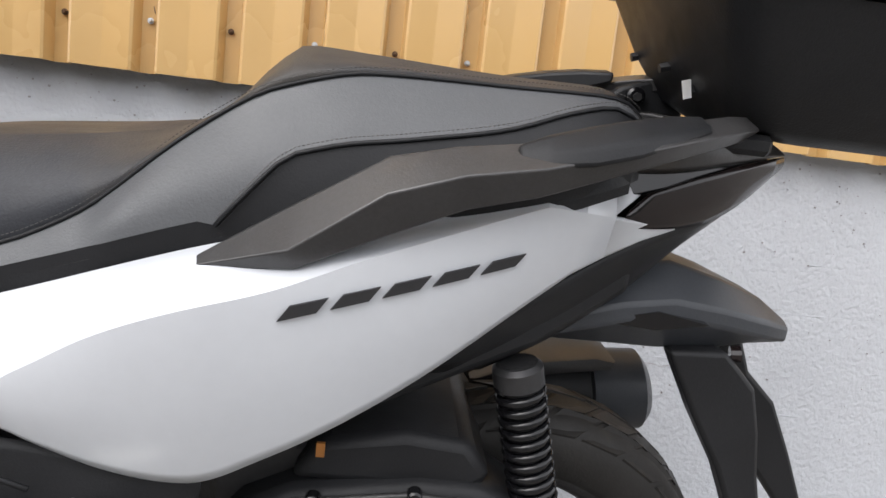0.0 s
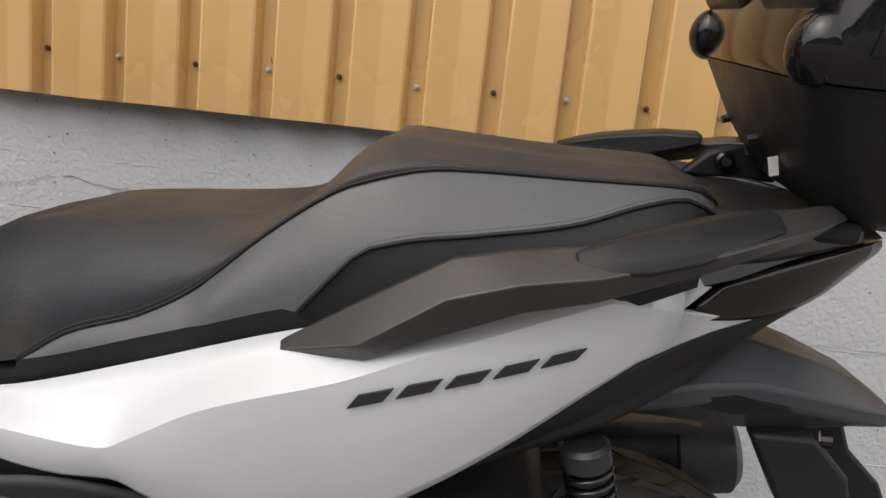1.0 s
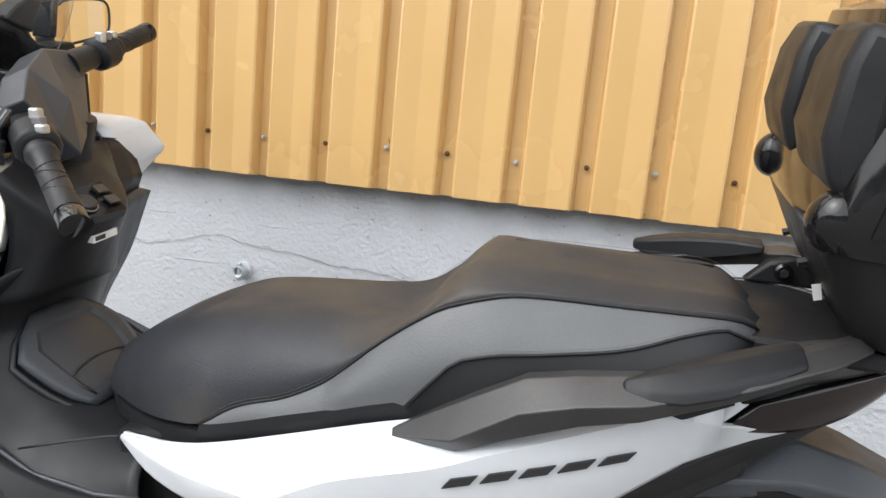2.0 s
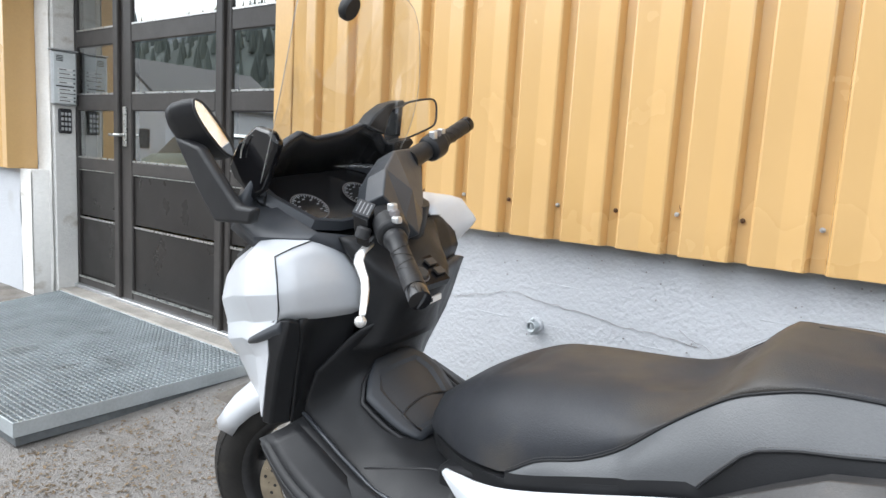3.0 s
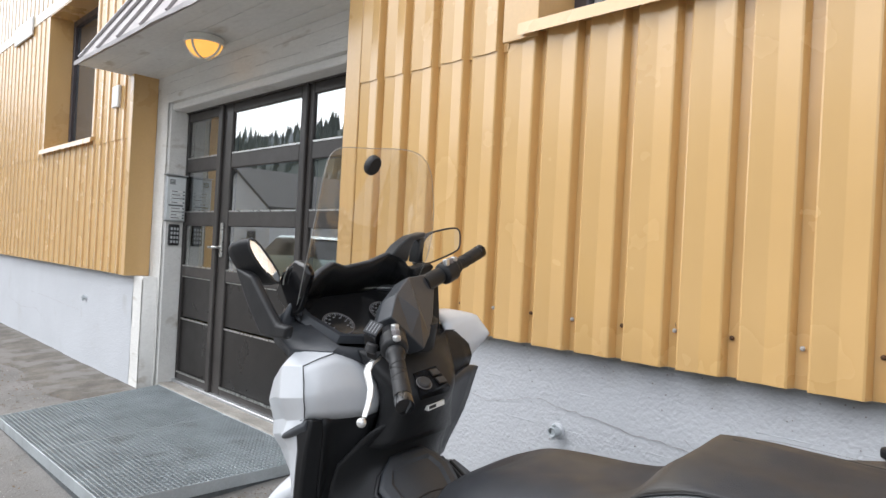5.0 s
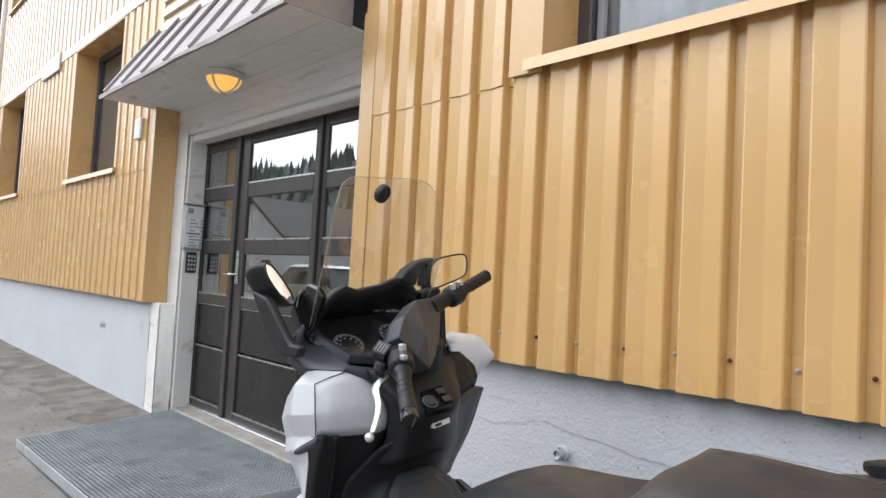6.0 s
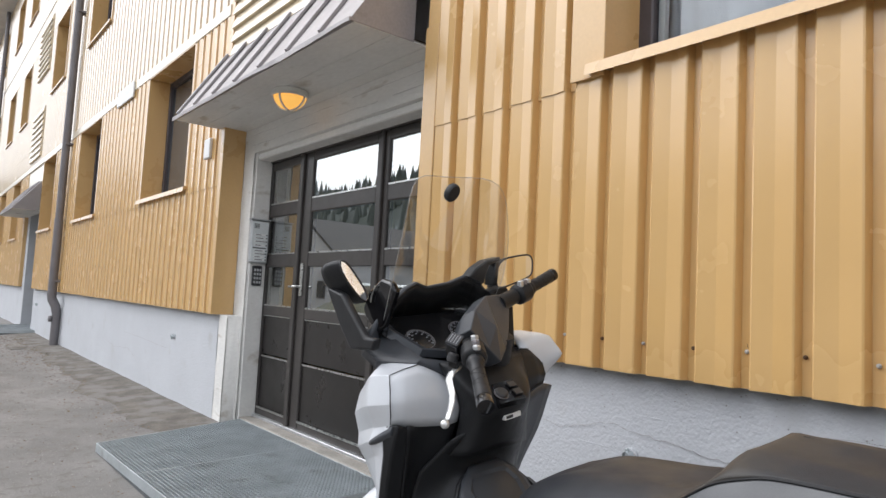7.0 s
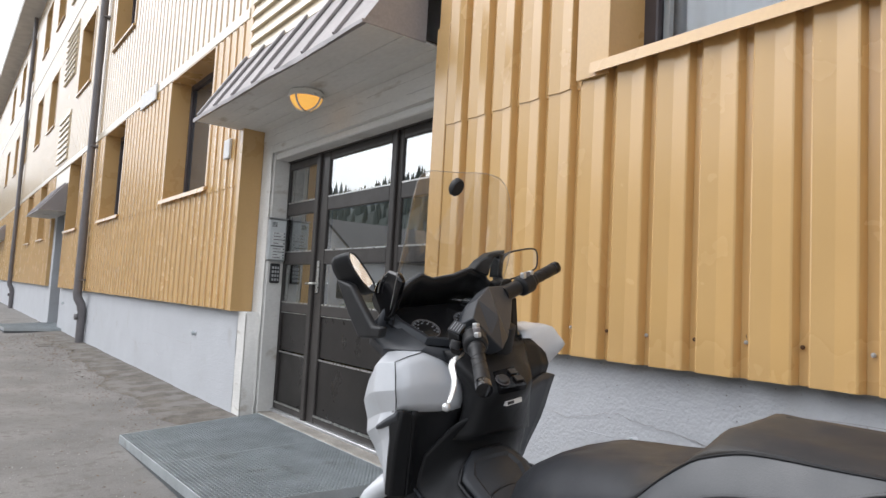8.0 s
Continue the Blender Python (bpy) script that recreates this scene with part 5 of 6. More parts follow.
# -- front fairing
for s in (-1, 1):
    f = skin("front_fairing", rounded([
        [(-1.090, 0.181, 0.931), (-1.175, 0.234, 0.931), (-1.28, 0.200, 0.888), (-1.40, 0.155, 0.840), (-1.50, 0.085, 0.80), (-1.54, 0, 0.78)],
        [(-1.099, 0.262, 0.911), (-1.188, 0.266, 0.898), (-1.29, 0.226, 0.855), (-1.41, 0.176, 0.805), (-1.52, 0.095, 0.77), (-1.56, 0, 0.75)],
        [(-1.083, 0.273, 0.842), (-1.175, 0.285, 0.826), (-1.29, 0.240, 0.795), (-1.42, 0.188, 0.75), (-1.54, 0.10, 0.71), (-1.58, 0, 0.69)],
        [(-1.104, 0.262, 0.784), (-1.185, 0.262, 0.762), (-1.28, 0.222, 0.735), (-1.42, 0.178, 0.69), (-1.54, 0.10, 0.65), (-1.58, 0, 0.63)],
        [(-1.133, 0.268, 0.748), (-1.190, 0.275, 0.727), (-1.28, 0.232, 0.70), (-1.42, 0.182, 0.65), (-1.53, 0.1, 0.62), (-1.56, 0, 0.60)],
        [(-1.142, 0.264, 0.70), (-1.195, 0.258, 0.685), (-1.265, 0.220, 0.66), (-1.40, 0.17, 0.61), (-1.51, 0.095, 0.58), (-1.54, 0, 0.57)],
        [(-1.198, 0.254, 0.545), (-1.215, 0.244, 0.548), (-1.26, 0.210, 0.55), (-1.36, 0.16, 0.53), (-1.44, 0.085, 0.52), (-1.46, 0, 0.51)]], 4, 0.45, 0.15), PEARL, None, "pearl white front fairing", 0.003, 0, s, 30)
    edge = f.modifiers.new("edges", "BEVEL")
    edge.width, edge.segments, edge.limit_method, edge.angle_limit = 0.007, 3, "ANGLE", radians(12)
    # inner cover: sloping upper face, soft crease, upright lower face
    top = ((-1.099, 0.262, 0.911), (-1.093, 0.222, 0.922), (-1.090, 0.181, 0.928), (-1.081, 0.140, 0.912), (-1.071, 0.108, 0.888), (-1.057, 0.088, 0.856))
    mid = ((-1.083, 0.273, 0.842), (-1.071, 0.230, 0.845), (-1.062, 0.188, 0.846), (-1.054, 0.148, 0.841), (-1.048, 0.112, 0.830), (-1.044, 0.082, 0.816))
    low = ((-1.104, 0.262, 0.784), (-1.092, 0.222, 0.777), (-1.081, 0.185, 0.772), (-1.070, 0.150, 0.769), (-1.060, 0.112, 0.767), (-1.053, 0.088, 0.772))
    rows = [[tuple(a[i] + (b[i] - a[i]) * t + (0.002 * math.sin(math.pi * t) if i == 0 else 0) for i in range(3)) for a, b in zip(p, q)] for p, q, ts in ((top, mid, (0, 0.3, 0.6, 0.9)), (mid, low, (0.06, 0.35, 0.65, 1.0))) for t in ts]
    cover = skin("cover_panel", rows, PEARL if s < 0 else MATTE, f, "pearl white inner cover" if s < 0 else "black inner cover", 0.004, 0, s)
    part("panel_gap", tube([(p[0] + 0.001, s * (p[1] + 0.001), p[2] + 0.001) for p in (top[2], top[1], top[0], (-1.089, 0.2675, 0.876), mid[0], (-1.091, 0.2675, 0.812), low[0])], 0.0015, 6), INK, f, "", True)
    if s > 0:
        continue
    # leg shield: a black column whose top ends in a hooked cap over the vent
    col = (((-1.105, 0.262, 0.786), (-1.079, 0.256, 0.788), (-1.086, 0.222, 0.772), (-1.13, 0.20, 0.772)),
           ((-1.133, 0.272, 0.750), (-1.085, 0.264, 0.748), (-1.090, 0.220, 0.738), (-1.14, 0.20, 0.738)),
           ((-1.140, 0.267, 0.700), (-1.112, 0.260, 0.700), (-1.106, 0.217, 0.692), (-1.15, 0.20, 0.70)),
           ((-1.172, 0.261, 0.620), (-1.146, 0.254, 0.620), (-1.134, 0.213, 0.615), (-1.18, 0.19, 0.62)),
           ((-1.203, 0.254, 0.532), (-1.182, 0.247, 0.528), (-1.165, 0.207, 0.524), (-1.20, 0.19, 0.53)))
    column = solid("leg_shield_edge", loft([[(u, s * v, w) for u, v, w in r] for r in col]), MATTE, f, "black leg shield edge", 0.005, 40, 2)
    solid("shield_hook", loft([[(u, s * (v + b), w + c) for b, c in ((0.006, 0.009 * k), (0.012, -0.002), (0.006, -0.012 * k), (-0.02, -0.010 * k), (-0.02, 0.006 * k))] for u, v, w, k in ((-1.095, 0.258, 0.772, 1.3), (-1.135, 0.266, 0.752, 1.2), (-1.165, 0.270, 0.737, 1.0), (-1.188, 0.270, 0.727, 0.7))]), GREYP, column, "dark hooked cap over the vent", 0.003, 40, 2)
    part("vent_slit", slab([(-1.112, 0.782), (-1.140, 0.768), (-1.190, 0.742), (-1.186, 0.733), (-1.13, 0.752)], 1, s * 0.235, s * 0.2645), INK, f, "dark vent slit")
    skin("leg_shield", [[(-1.086, 0.224, 0.778), (-1.104, 0.218, 0.70), (-1.134, 0.213, 0.61), (-1.165, 0.206, 0.51)], [(-1.090, 0.165, 0.776), (-1.135, 0.165, 0.70), (-1.172, 0.17, 0.60), (-1.19, 0.18, 0.51)], [(-1.055, 0.085, 0.772), (-1.08, 0.10, 0.70), (-1.11, 0.12, 0.60), (-1.14, 0.14, 0.51)]], MATTE, f, "black inner leg shield", 0.006, 2, s)
for s in (-1, 1):
    # floor board with rubber mat
    fl = skin("floor_board", [[(-1.185, 0.272, 0.505), (-1.08, 0.302, 0.455), (-0.95, 0.302, 0.418), (-0.80, 0.28, 0.42), (-0.60, 0.25, 0.44)], [(-1.16, 0.24, 0.518), (-1.06, 0.245, 0.472), (-0.94, 0.245, 0.43), (-0.80, 0.24, 0.425), (-0.60, 0.22, 0.44)], [(-1.13, 0.196, 0.545), (-1.02, 0.198, 0.487), (-0.92, 0.2, 0.445), (-0.80, 0.2, 0.44), (-0.60, 0.19, 0.45)]], MATTE, None, "black floor board", 0.01, 2, s)
    skin("rubber_mat", [[(-1.165, 0.268, 0.512), (-1.075, 0.288, 0.468), (-0.96, 0.288, 0.432), (-0.90, 0.272, 0.428)], [(-1.125, 0.215, 0.536), (-1.035, 0.212, 0.492), (-0.95, 0.212, 0.448), (-0.90, 0.22, 0.437)]], MATTE, fl, "scuffed rubber foot mat", 0.008, 2, s)
    part("floor_strip", tube([(-1.135, s * 0.194, 0.552), (-1.02, s * 0.196, 0.494), (-0.92, s * 0.198, 0.452), (-0.80, s * 0.199, 0.447), (-0.72, s * 0.2, 0.46)], 0.0045, 6), GREYP, fl, "", True)
solid("nose_filler", loft([[(u, s2 * h, w) for s2, w in ((-1, lo), (-1, hi), (1, hi), (1, lo))] for u, h, lo, hi in ((-1.45, 0.12, 0.6, 0.84), (-1.28, 0.20, 0.55, 0.90), (-1.16, 0.2, 0.52, 0.90))]), MATTE, None, "black inner front structure")

wing = skin("fairing_wing", rounded([
    [(-1.232, 0.268, 0.957), (-1.190, 0.300, 0.956), (-1.150, 0.330, 0.930)],
    [(-1.100, 0.186, 0.934), (-1.108, 0.305, 0.950), (-1.098, 0.330, 0.922)],
    [(-1.098, 0.234, 0.858), (-1.088, 0.305, 0.888), (-1.079, 0.342, 0.897)],
    [(-1.130, 0.250, 0.786), (-1.118, 0.288, 0.826), (-1.105, 0.322, 0.862)]]), PEARL, None, "pearl white fairing wing", 0.012, 0, auto=60)
skin("knee_panel", [[(-1.13, 0.10, 0.95), (-1.105, 0.144, 0.932), (-1.105, 0.186, 0.930)], [(-1.045, 0.105, 0.885), (-1.065, 0.17, 0.868), (-1.104, 0.233, 0.857)], [(-1.022, 0.11, 0.82), (-1.062, 0.18, 0.803), (-1.132, 0.247, 0.79)]], MATTE, None, "black inner knee panel", 0.006, 1, auto=30)
skin("leg_shield", [[(-1.048, 0.140, 0.788), (-1.080, 0.250, 0.824), (-1.090, 0.303, 0.805)], [(-1.055, 0.132, 0.745), (-1.090, 0.230, 0.752), (-1.100, 0.288, 0.760)], [(-1.08, 0.125, 0.69), (-1.11, 0.21, 0.682), (-1.12, 0.271, 0.675)], [(-1.12, 0.158, 0.613), (-1.148, 0.205, 0.602), (-1.16, 0.240, 0.59)], [(-1.14, 0.17, 0.55), (-1.16, 0.205, 0.55), (-1.17, 0.228, 0.55)]], GREYP, None, "dark grey leg shield on the wall side", 0.010, 1, auto=30)

# -- tunnel between the foot boards
TUN = []
for c, e, m1, m2, fl in (
        ((-1.00, 0.76), (-1.01, 0.105, 0.75), (-1.03, 0.13, 0.735), (-1.06, 0.15, 0.70), (-1.10, 0.18, 0.65)),
        ((-1.05, 0.69), (-1.055, 0.085, 0.68), (-1.07, 0.11, 0.66), (-1.10, 0.14, 0.61), (-1.14, 0.185, 0.57)),
        ((-1.075, 0.634), (-1.075, 0.078, 0.628), (-1.085, 0.11, 0.60), (-1.10, 0.145, 0.555), (-1.14, 0.19, 0.53)),
        ((-1.03, 0.592), (-1.04, 0.118, 0.572), (-1.045, 0.137, 0.55), (-1.055, 0.16, 0.51), (-1.06, 0.195, 0.48)),
        ((-0.965, 0.538), (-0.98, 0.118, 0.525), (-0.98, 0.137, 0.508), (-0.98, 0.165, 0.475), (-0.98, 0.2, 0.45)),
        ((-0.92, 0.506), (-0.92, 0.105, 0.500), (-0.91, 0.13, 0.495), (-0.90, 0.17, 0.468), (-0.89, 0.2, 0.445)),
        ((-0.84, 0.500), (-0.84, 0.11, 0.498), (-0.83, 0.14, 0.49), (-0.82, 0.178, 0.465), (-0.81, 0.2, 0.44)),
        ((-0.74, 0.51), (-0.74, 0.13, 0.51), (-0.74, 0.16, 0.50), (-0.73, 0.188, 0.48), (-0.72, 0.2, 0.455))):
    half = [(c[0], 0.0, c[1]), (c[0], 0.06, c[1] - 0.002), e, m1, m2, fl]
    TUN.append([(u, -v, w) for u, v, w in half[::-1]] + half[1:])
tunnel = skin("centre_tunnel", TUN, MATTE, None, "matte black centre tunnel with fuel lid", 0.006, 2)


def lid_at(t, v, h=0.0):
    """A point on the sloping lid: t down the slope, v across, h above it."""
    return Vector((-1.067 + 0.76 * t + 0.65 * h, v, 0.632 - 0.65 * t + 0.76 * h)) + Vector((-0.65, 0, -0.76)) * 0.022 * (v / 0.115) ** 2


LID_T, LID_V = (0.0, 0.03, 0.065, 0.123, 0.165, 0.20), (0.050, 0.088, 0.114, 0.106, 0.092, 0.070)
lid_rows = [[lid_at(t, f * float(np.interp(t, LID_T, LID_V)), 0.010 if abs(f) > 0.7 or t < 0.025 or t > 0.18 else 0.003) for f in (-1, -0.86, -0.74, -0.66, -0.3, 0, 0.3, 0.66, 0.74, 0.86, 1)] for t in (0.0, 0.012, 0.022, 0.030, 0.065, 0.10, 0.135, 0.165, 0.176, 0.186, 0.20)]
fuel = part("fuel_lid", grid(lid_rows), GREYP, tunnel, "dark fuel filler lid with raised frame", True, 20)
m = fuel.modifiers.new("thickness", "SOLIDIFY")
m.thickness, m.offset = 0.012, -1.0
edge_pts = [r[0] for r in lid_rows] + lid_rows[-1] + [r[-1] for r in lid_rows[::-1]] + lid_rows[0][::-1]
part("lid_gap", tube([(p[0] - 0.004, p[1] * 1.05, p[2] - 0.006) for p in edge_pts], 0.006, 6), INK, tunnel, "", True)
half_pull = ((-0.917, 0.0615, 0.5245), (-0.940, 0.071, 0.5405), (-0.956, 0.0745, 0.5535), (-0.9635, 0.047, 0.5590), (-0.9655, 0.014, 0.5635))
part("lid_pull", tube([(u, -v, w) for u, v, w in half_pull] + list(half_pull[::-1]), 0.0026, 6), INK, fuel, "finger pull outline in the lid", True)
for s in (-1, 1):
    part("mould_seam", tube([(-0.969, s * 0.177, 0.4735), (-0.905, s * 0.1523, 0.4857), (-0.837, s * 0.128, 0.4985), (-0.80, s * 0.120, 0.502)], 0.0022, 6), INK, tunnel, "", True)
skin("inner_panel", [[(-1.07, -0.125, 0.93)] + [(-1.05, v, 0.93) for v in (-0.12, -0.05, 0.03, 0.10, 0.15)],
                     [(-1.055, -0.115, 0.885), (-0.985, -0.115, 0.875), (-0.975, -0.06, 0.872), (-0.97, 0.02, 0.875), (-0.98, 0.085, 0.875), (-1.04, 0.15, 0.875)],
                     [(-1.04, -0.085, 0.85), (-0.93, -0.095, 0.83), (-0.912, -0.06, 0.826), (-0.905, 0.02, 0.828), (-0.935, 0.085, 0.835), (-1.03, 0.155, 0.84)],
                     [(-1.035, -0.085, 0.77), (-0.98, -0.09, 0.77), (-0.955, -0.06, 0.78), (-0.95, 0.02, 0.78), (-0.985, 0.095, 0.775), (-1.06, 0.17, 0.77)],
                     [(-1.05, -0.12, 0.69), (-1.01, -0.10, 0.69), (-0.99, -0.06, 0.70), (-0.985, 0.02, 0.70), (-1.01, 0.1, 0.69), (-1.07, 0.17, 0.67)]], MATTE, None, "black inner panel below the handlebar", 0.006, 2)
tn = Vector((0.55, -0.1, 0.83)).normalized()
tray = [Vector(p) for p in ((-0.968, -0.040, 0.867), (-0.965, 0.030, 0.873), (-0.905, 0.022, 0.833), (-0.913, -0.060, 0.830))]
ignp = part("switch_panel", loft([[p - tn * 0.01 for p in tray], [p + tn * 0.008 for p in tray]]), GLOSS, bike, "gloss black ignition switch panel")
part("ignition_knob", disc(Vector((-0.935, -0.036, 0.847)) + tn * 0.012, tn, 0.016, 0.014, 20, bevel=0.003), SATIN, ignp, "round ignition knob", True, 40)
part("knob_ring", tube([Vector((-0.935, -0.036, 0.847)) + tn * 0.010 + 0.019 * (math.cos(a) * Vector((0, 1, 0)) + math.sin(a) * Vector((0, 1, 0)).cross(tn)) for a in (2 * math.pi * k / 20 for k in range(21))], 0.0016, 5), PIPE_GREY, ignp, "", True)
for u, w in ((-0.948, 0.862), (-0.925, 0.847)):
    q = Vector((u, 0.010, w)) + tn * 0.008
    part("rocker_switch", loft([[q + Vector((0, 1, 0)) * a + Vector((0, 1, 0)).cross(tn) * b + tn * h for a, b in ((-0.012, -0.009), (0.012, -0.009), (0.012, 0.009), (-0.012, 0.009))] for h in (0, 0.005)]), SATIN, ignp, "rocker switch")
tagm = part("warning_label", loft([[(u, v, w) for v, w in ((-0.028, 0.785), (0.026, 0.789), (0.026, 0.801), (-0.028, 0.797))] for u in (-0.960, -0.929)]), LABEL, bike, "small white printed label")
part("print_bar", loft([[(u, v, w) for v, w in ((-0.024, 0.788), (-0.002, 0.7895), (-0.002, 0.797), (-0.024, 0.7955))] for u in (-0.931, -0.9282)]), INK, tagm)

# -- dash, instruments, windscreen
hood_top = [(-0.205, -1.20, 1.01), (-0.198, -1.195, 1.05), (-0.175, -1.195, 1.092), (-0.135, -1.20, 1.117), (-0.100, -1.20, 1.132), (-0.060, -1.205, 1.117), (0.020, -1.205, 1.125), (0.075, -1.20, 1.142), (0.122, -1.20, 1.135), (0.138, -1.20, 1.105), (0.175, -1.20, 1.075), (0.20, -1.20, 1.03)]
hood = skin("dash_hood", [[(u, v, w) for v, u, w in hood_top], [(u - 0.014, v * 0.96, w - 0.02) for v, u, w in hood_top], [(-1.285, v * 0.98, min(w - 0.02, 1.035)) for v, u, w in hood_top]], MATTE, None, "black dash hood with two sharp peaks", 0.004, 0, auto=20)
skin("hood_top", [[(u + 0.004, v, w + 0.003) for v, u, w in hood_top], [(u - 0.012, v * 1.02, w + 0.004) for v, u, w in hood_top], [(u - 0.085, v * 1.04, w - 0.035) for v, u, w in hood_top]], GREYP, hood, "dark grey top of the hood", 0.006, 0, auto=20)
SLOPE = Vector((0.15, 0, -0.095)).normalized()
NRM = Vector((0.095, 0, 0.15)).normalized()
FACE0 = Vector((-1.275, -0.02, 1.035))
face_at = lambda v, t, h=0.0: FACE0 + SLOPE * t + Vector((0, v, 0)) + NRM * h
outline = ((-0.15, 0.02), (-0.10, -0.012), (0.10, -0.012), (0.15, 0.02), (0.155, 0.06), (0.115, 0.152), (0.055, 0.17), (-0.05, 0.17), (-0.102, 0.154), (-0.145, 0.07))
bm = bmesh.new()
lo = [bm.verts.new(face_at(v, t, -0.02)) for v, t in outline]
hi = [bm.verts.new(face_at(v, t, 0.0)) for v, t in outline]
bm.faces.new(lo), bm.faces.new(hi)
for i in range(len(lo)):
    bm.faces.new((lo[i - 1], lo[i], hi[i], hi[i - 1]))
cluster = part("instrument_panel", bm, DIAL, bike, "twin dial instrument cluster")
bm = bmesh.new()
rims = [[face_at(v * k, (t - 0.085) * k + 0.085, h) for v, t in outline] for k, h in ((1.0, 0.002), (1.03, 0.014), (1.17, 0.018), (1.27, 0.0))]
vs = [[bm.verts.new(p) for p in r] for r in rims]
for r0, r1 in zip(vs, vs[1:]):
    for i in range(len(r0)):
        bm.faces.new((r0[i - 1], r0[i], r1[i], r1[i - 1]))
part("bezel", bm, GREYP, cluster, "grey plastic bezel", True, 30)
for v, t in ((-0.090, 0.113), (0.068, 0.098)):
    d = part("dial", disc(face_at(v, t, 0.004), NRM, 0.043, 0.006, 32), DIAL, cluster, "round dial with pale marks")
    part("dial_ring", tube([face_at(v, t, 0.008) + 0.042 * (math.cos(a) * Vector((0, 1, 0)) - math.sin(a) * SLOPE) for a in (2 * math.pi * k / 32 for k in range(33))], 0.0012, 6), PIPE_GREY, d, "", True)
    ticks = bmesh.new()
    for k in range(28):
        a = radians(-40 + 260 * k / 27)
        dirn = math.cos(a) * Vector((0, 1, 0)) - math.sin(a) * SLOPE
        tube([face_at(v, t, 0.0085) + dirn * (0.031 if k % 3 == 0 else 0.035), face_at(v, t, 0.0085) + dirn * 0.0395], 0.0008 if k % 3 else 0.0012, 4, ticks)
    part("dial_scale", ticks, TICK, d)
    for k in range(7):
        a = radians(-30 + 240 * k / 6)
        dirn = math.cos(a) * Vector((0, 1, 0)) - math.sin(a) * SLOPE
        p = face_at(v, t, 0.0082) + dirn * 0.025
        part("mark_bar", tube([p - Vector((0, 0.003, 0)), p + Vector((0, 0.003, 0))], 0.0012, 4), TICK, d)
solid("dash_core", slab([(-1.28, 0.99), (-1.13, 0.920), (-1.095, 0.895), (-1.07, 0.80), (-1.28, 0.80)], 1, -0.165, 0.165), MATTE, None, "black structure under the dash")
part("dash_wall", box((-1.297, -0.19, 0.80), (-1.284, 0.20, 1.06), 0.002), MATTE, bike)
part("dash_wall", box((-1.284, 0.168, 0.80), (-1.12, 0.19, 1.05), 0.002), MATTE, bike)
skin("dash_cowl", [
    [(-1.205, -0.206, 1.070), (-1.238, -0.184, 1.006), (-1.160, -0.180, 0.974), (-1.088, -0.166, 0.945), (-1.060, -0.10, 0.930), (-1.050, 0.0, 0.925), (-1.06, 0.09, 0.935), (-1.12, 0.145, 0.955), (-1.21, 0.175, 1.0), (-1.18, 0.195, 1.06)],
    [(-1.235, -0.232, 1.020), (-1.240, -0.246, 0.962), (-1.185, -0.245, 0.937), (-1.092, -0.184, 0.934), (-1.072, -0.113, 0.898), (-1.040, 0.0, 0.885), (-1.05, 0.10, 0.90), (-1.11, 0.160, 0.937), (-1.20, 0.195, 0.985), (-1.20, 0.21, 1.03)],
    [(-1.270, -0.235, 1.000), (-1.262, -0.246, 0.945), (-1.200, -0.240, 0.915), (-1.10, -0.180, 0.915), (-1.082, -0.108, 0.875), (-1.02, 0.0, 0.86), (-1.04, 0.11, 0.875), (-1.12, 0.170, 0.91), (-1.22, 0.20, 0.955), (-1.22, 0.215, 1.0)]], GREYP, None, "grey plastic dash cowl", 0.006, 0, auto=24)
for s in (-1,):
    solid("screen_bracket", slab([(-1.193, 1.154), (-1.258, 1.12), (-1.297, 1.071), (-1.282, 1.041), (-1.224, 1.006), (-1.189, 1.025), (-1.127, 1.121), (-1.148, 1.145)], 1, s * 0.198, s * 0.220), GLOSS, None, "gloss black screen bracket", 0.007)
    part("chrome_line", tube([(-1.213, s * 0.2265, 1.135), (-1.235, s * 0.2265, 1.105), (-1.24, s * 0.2265, 1.09)], 0.0018, 6), BRUSHED, bike, "")
rows = []
for k in range(65):
    t = 1 - (1 - k / 64) ** 2.0
    half = float(smooth_line((0, 0.25, 0.7, 0.85, 0.92, 0.96, 0.985, 0.996, 1.0), (0.185, 0.194, 0.176, 0.163, 0.150, 0.134, 0.112, 0.090, 0.066), t)[0])
    rows.append([(-1.285 + 0.175 * t + 0.02 * math.sin(math.pi * t) + (0.11 - 0.03 * t) * (f * half / 0.2) ** 2, f * half - 0.034, 1.05 + 0.375 * t - 0.012 * f * f * (1 - t)) for f in np.linspace(-1, 1, 25)])
scr = part("windscreen", grid(rows), SMOKE, bike, "tall clear windscreen", True)
m = scr.modifiers.new("thickness", "SOLIDIFY")
m.thickness = 0.003
scr.visible_shadow = False
rim = [r[0] for r in rows] + rows[-1][1:-1] + [r[-1] for r in rows[::-1]]
part("screen_edge", tube(rim, 0.0008, 6), material("screen_edge_grey", (0.25, 0.25, 0.24), 0.3), scr, "polished screen edge", True)
kn, kx = Vector((0.91, 0, -0.41)), Vector((0.41, 0, 0.91))
part("screen_knob", loft([[Vector((-1.120, -0.024, 1.384)) + kn * h + kx * (0.026 * r * math.sin(a)) + Vector((0, 0.020 * r * math.cos(a) + 0.004 * math.sin(a), 0)) for a in (2 * math.pi * (i + 0.5) / 16 for i in range(16))] for r, h in ((0.9, -0.010), (1.0, -0.006), (1.0, 0.008), (0.88, 0.013))]), MATTE, scr, "black oval screen knob", True, 40)

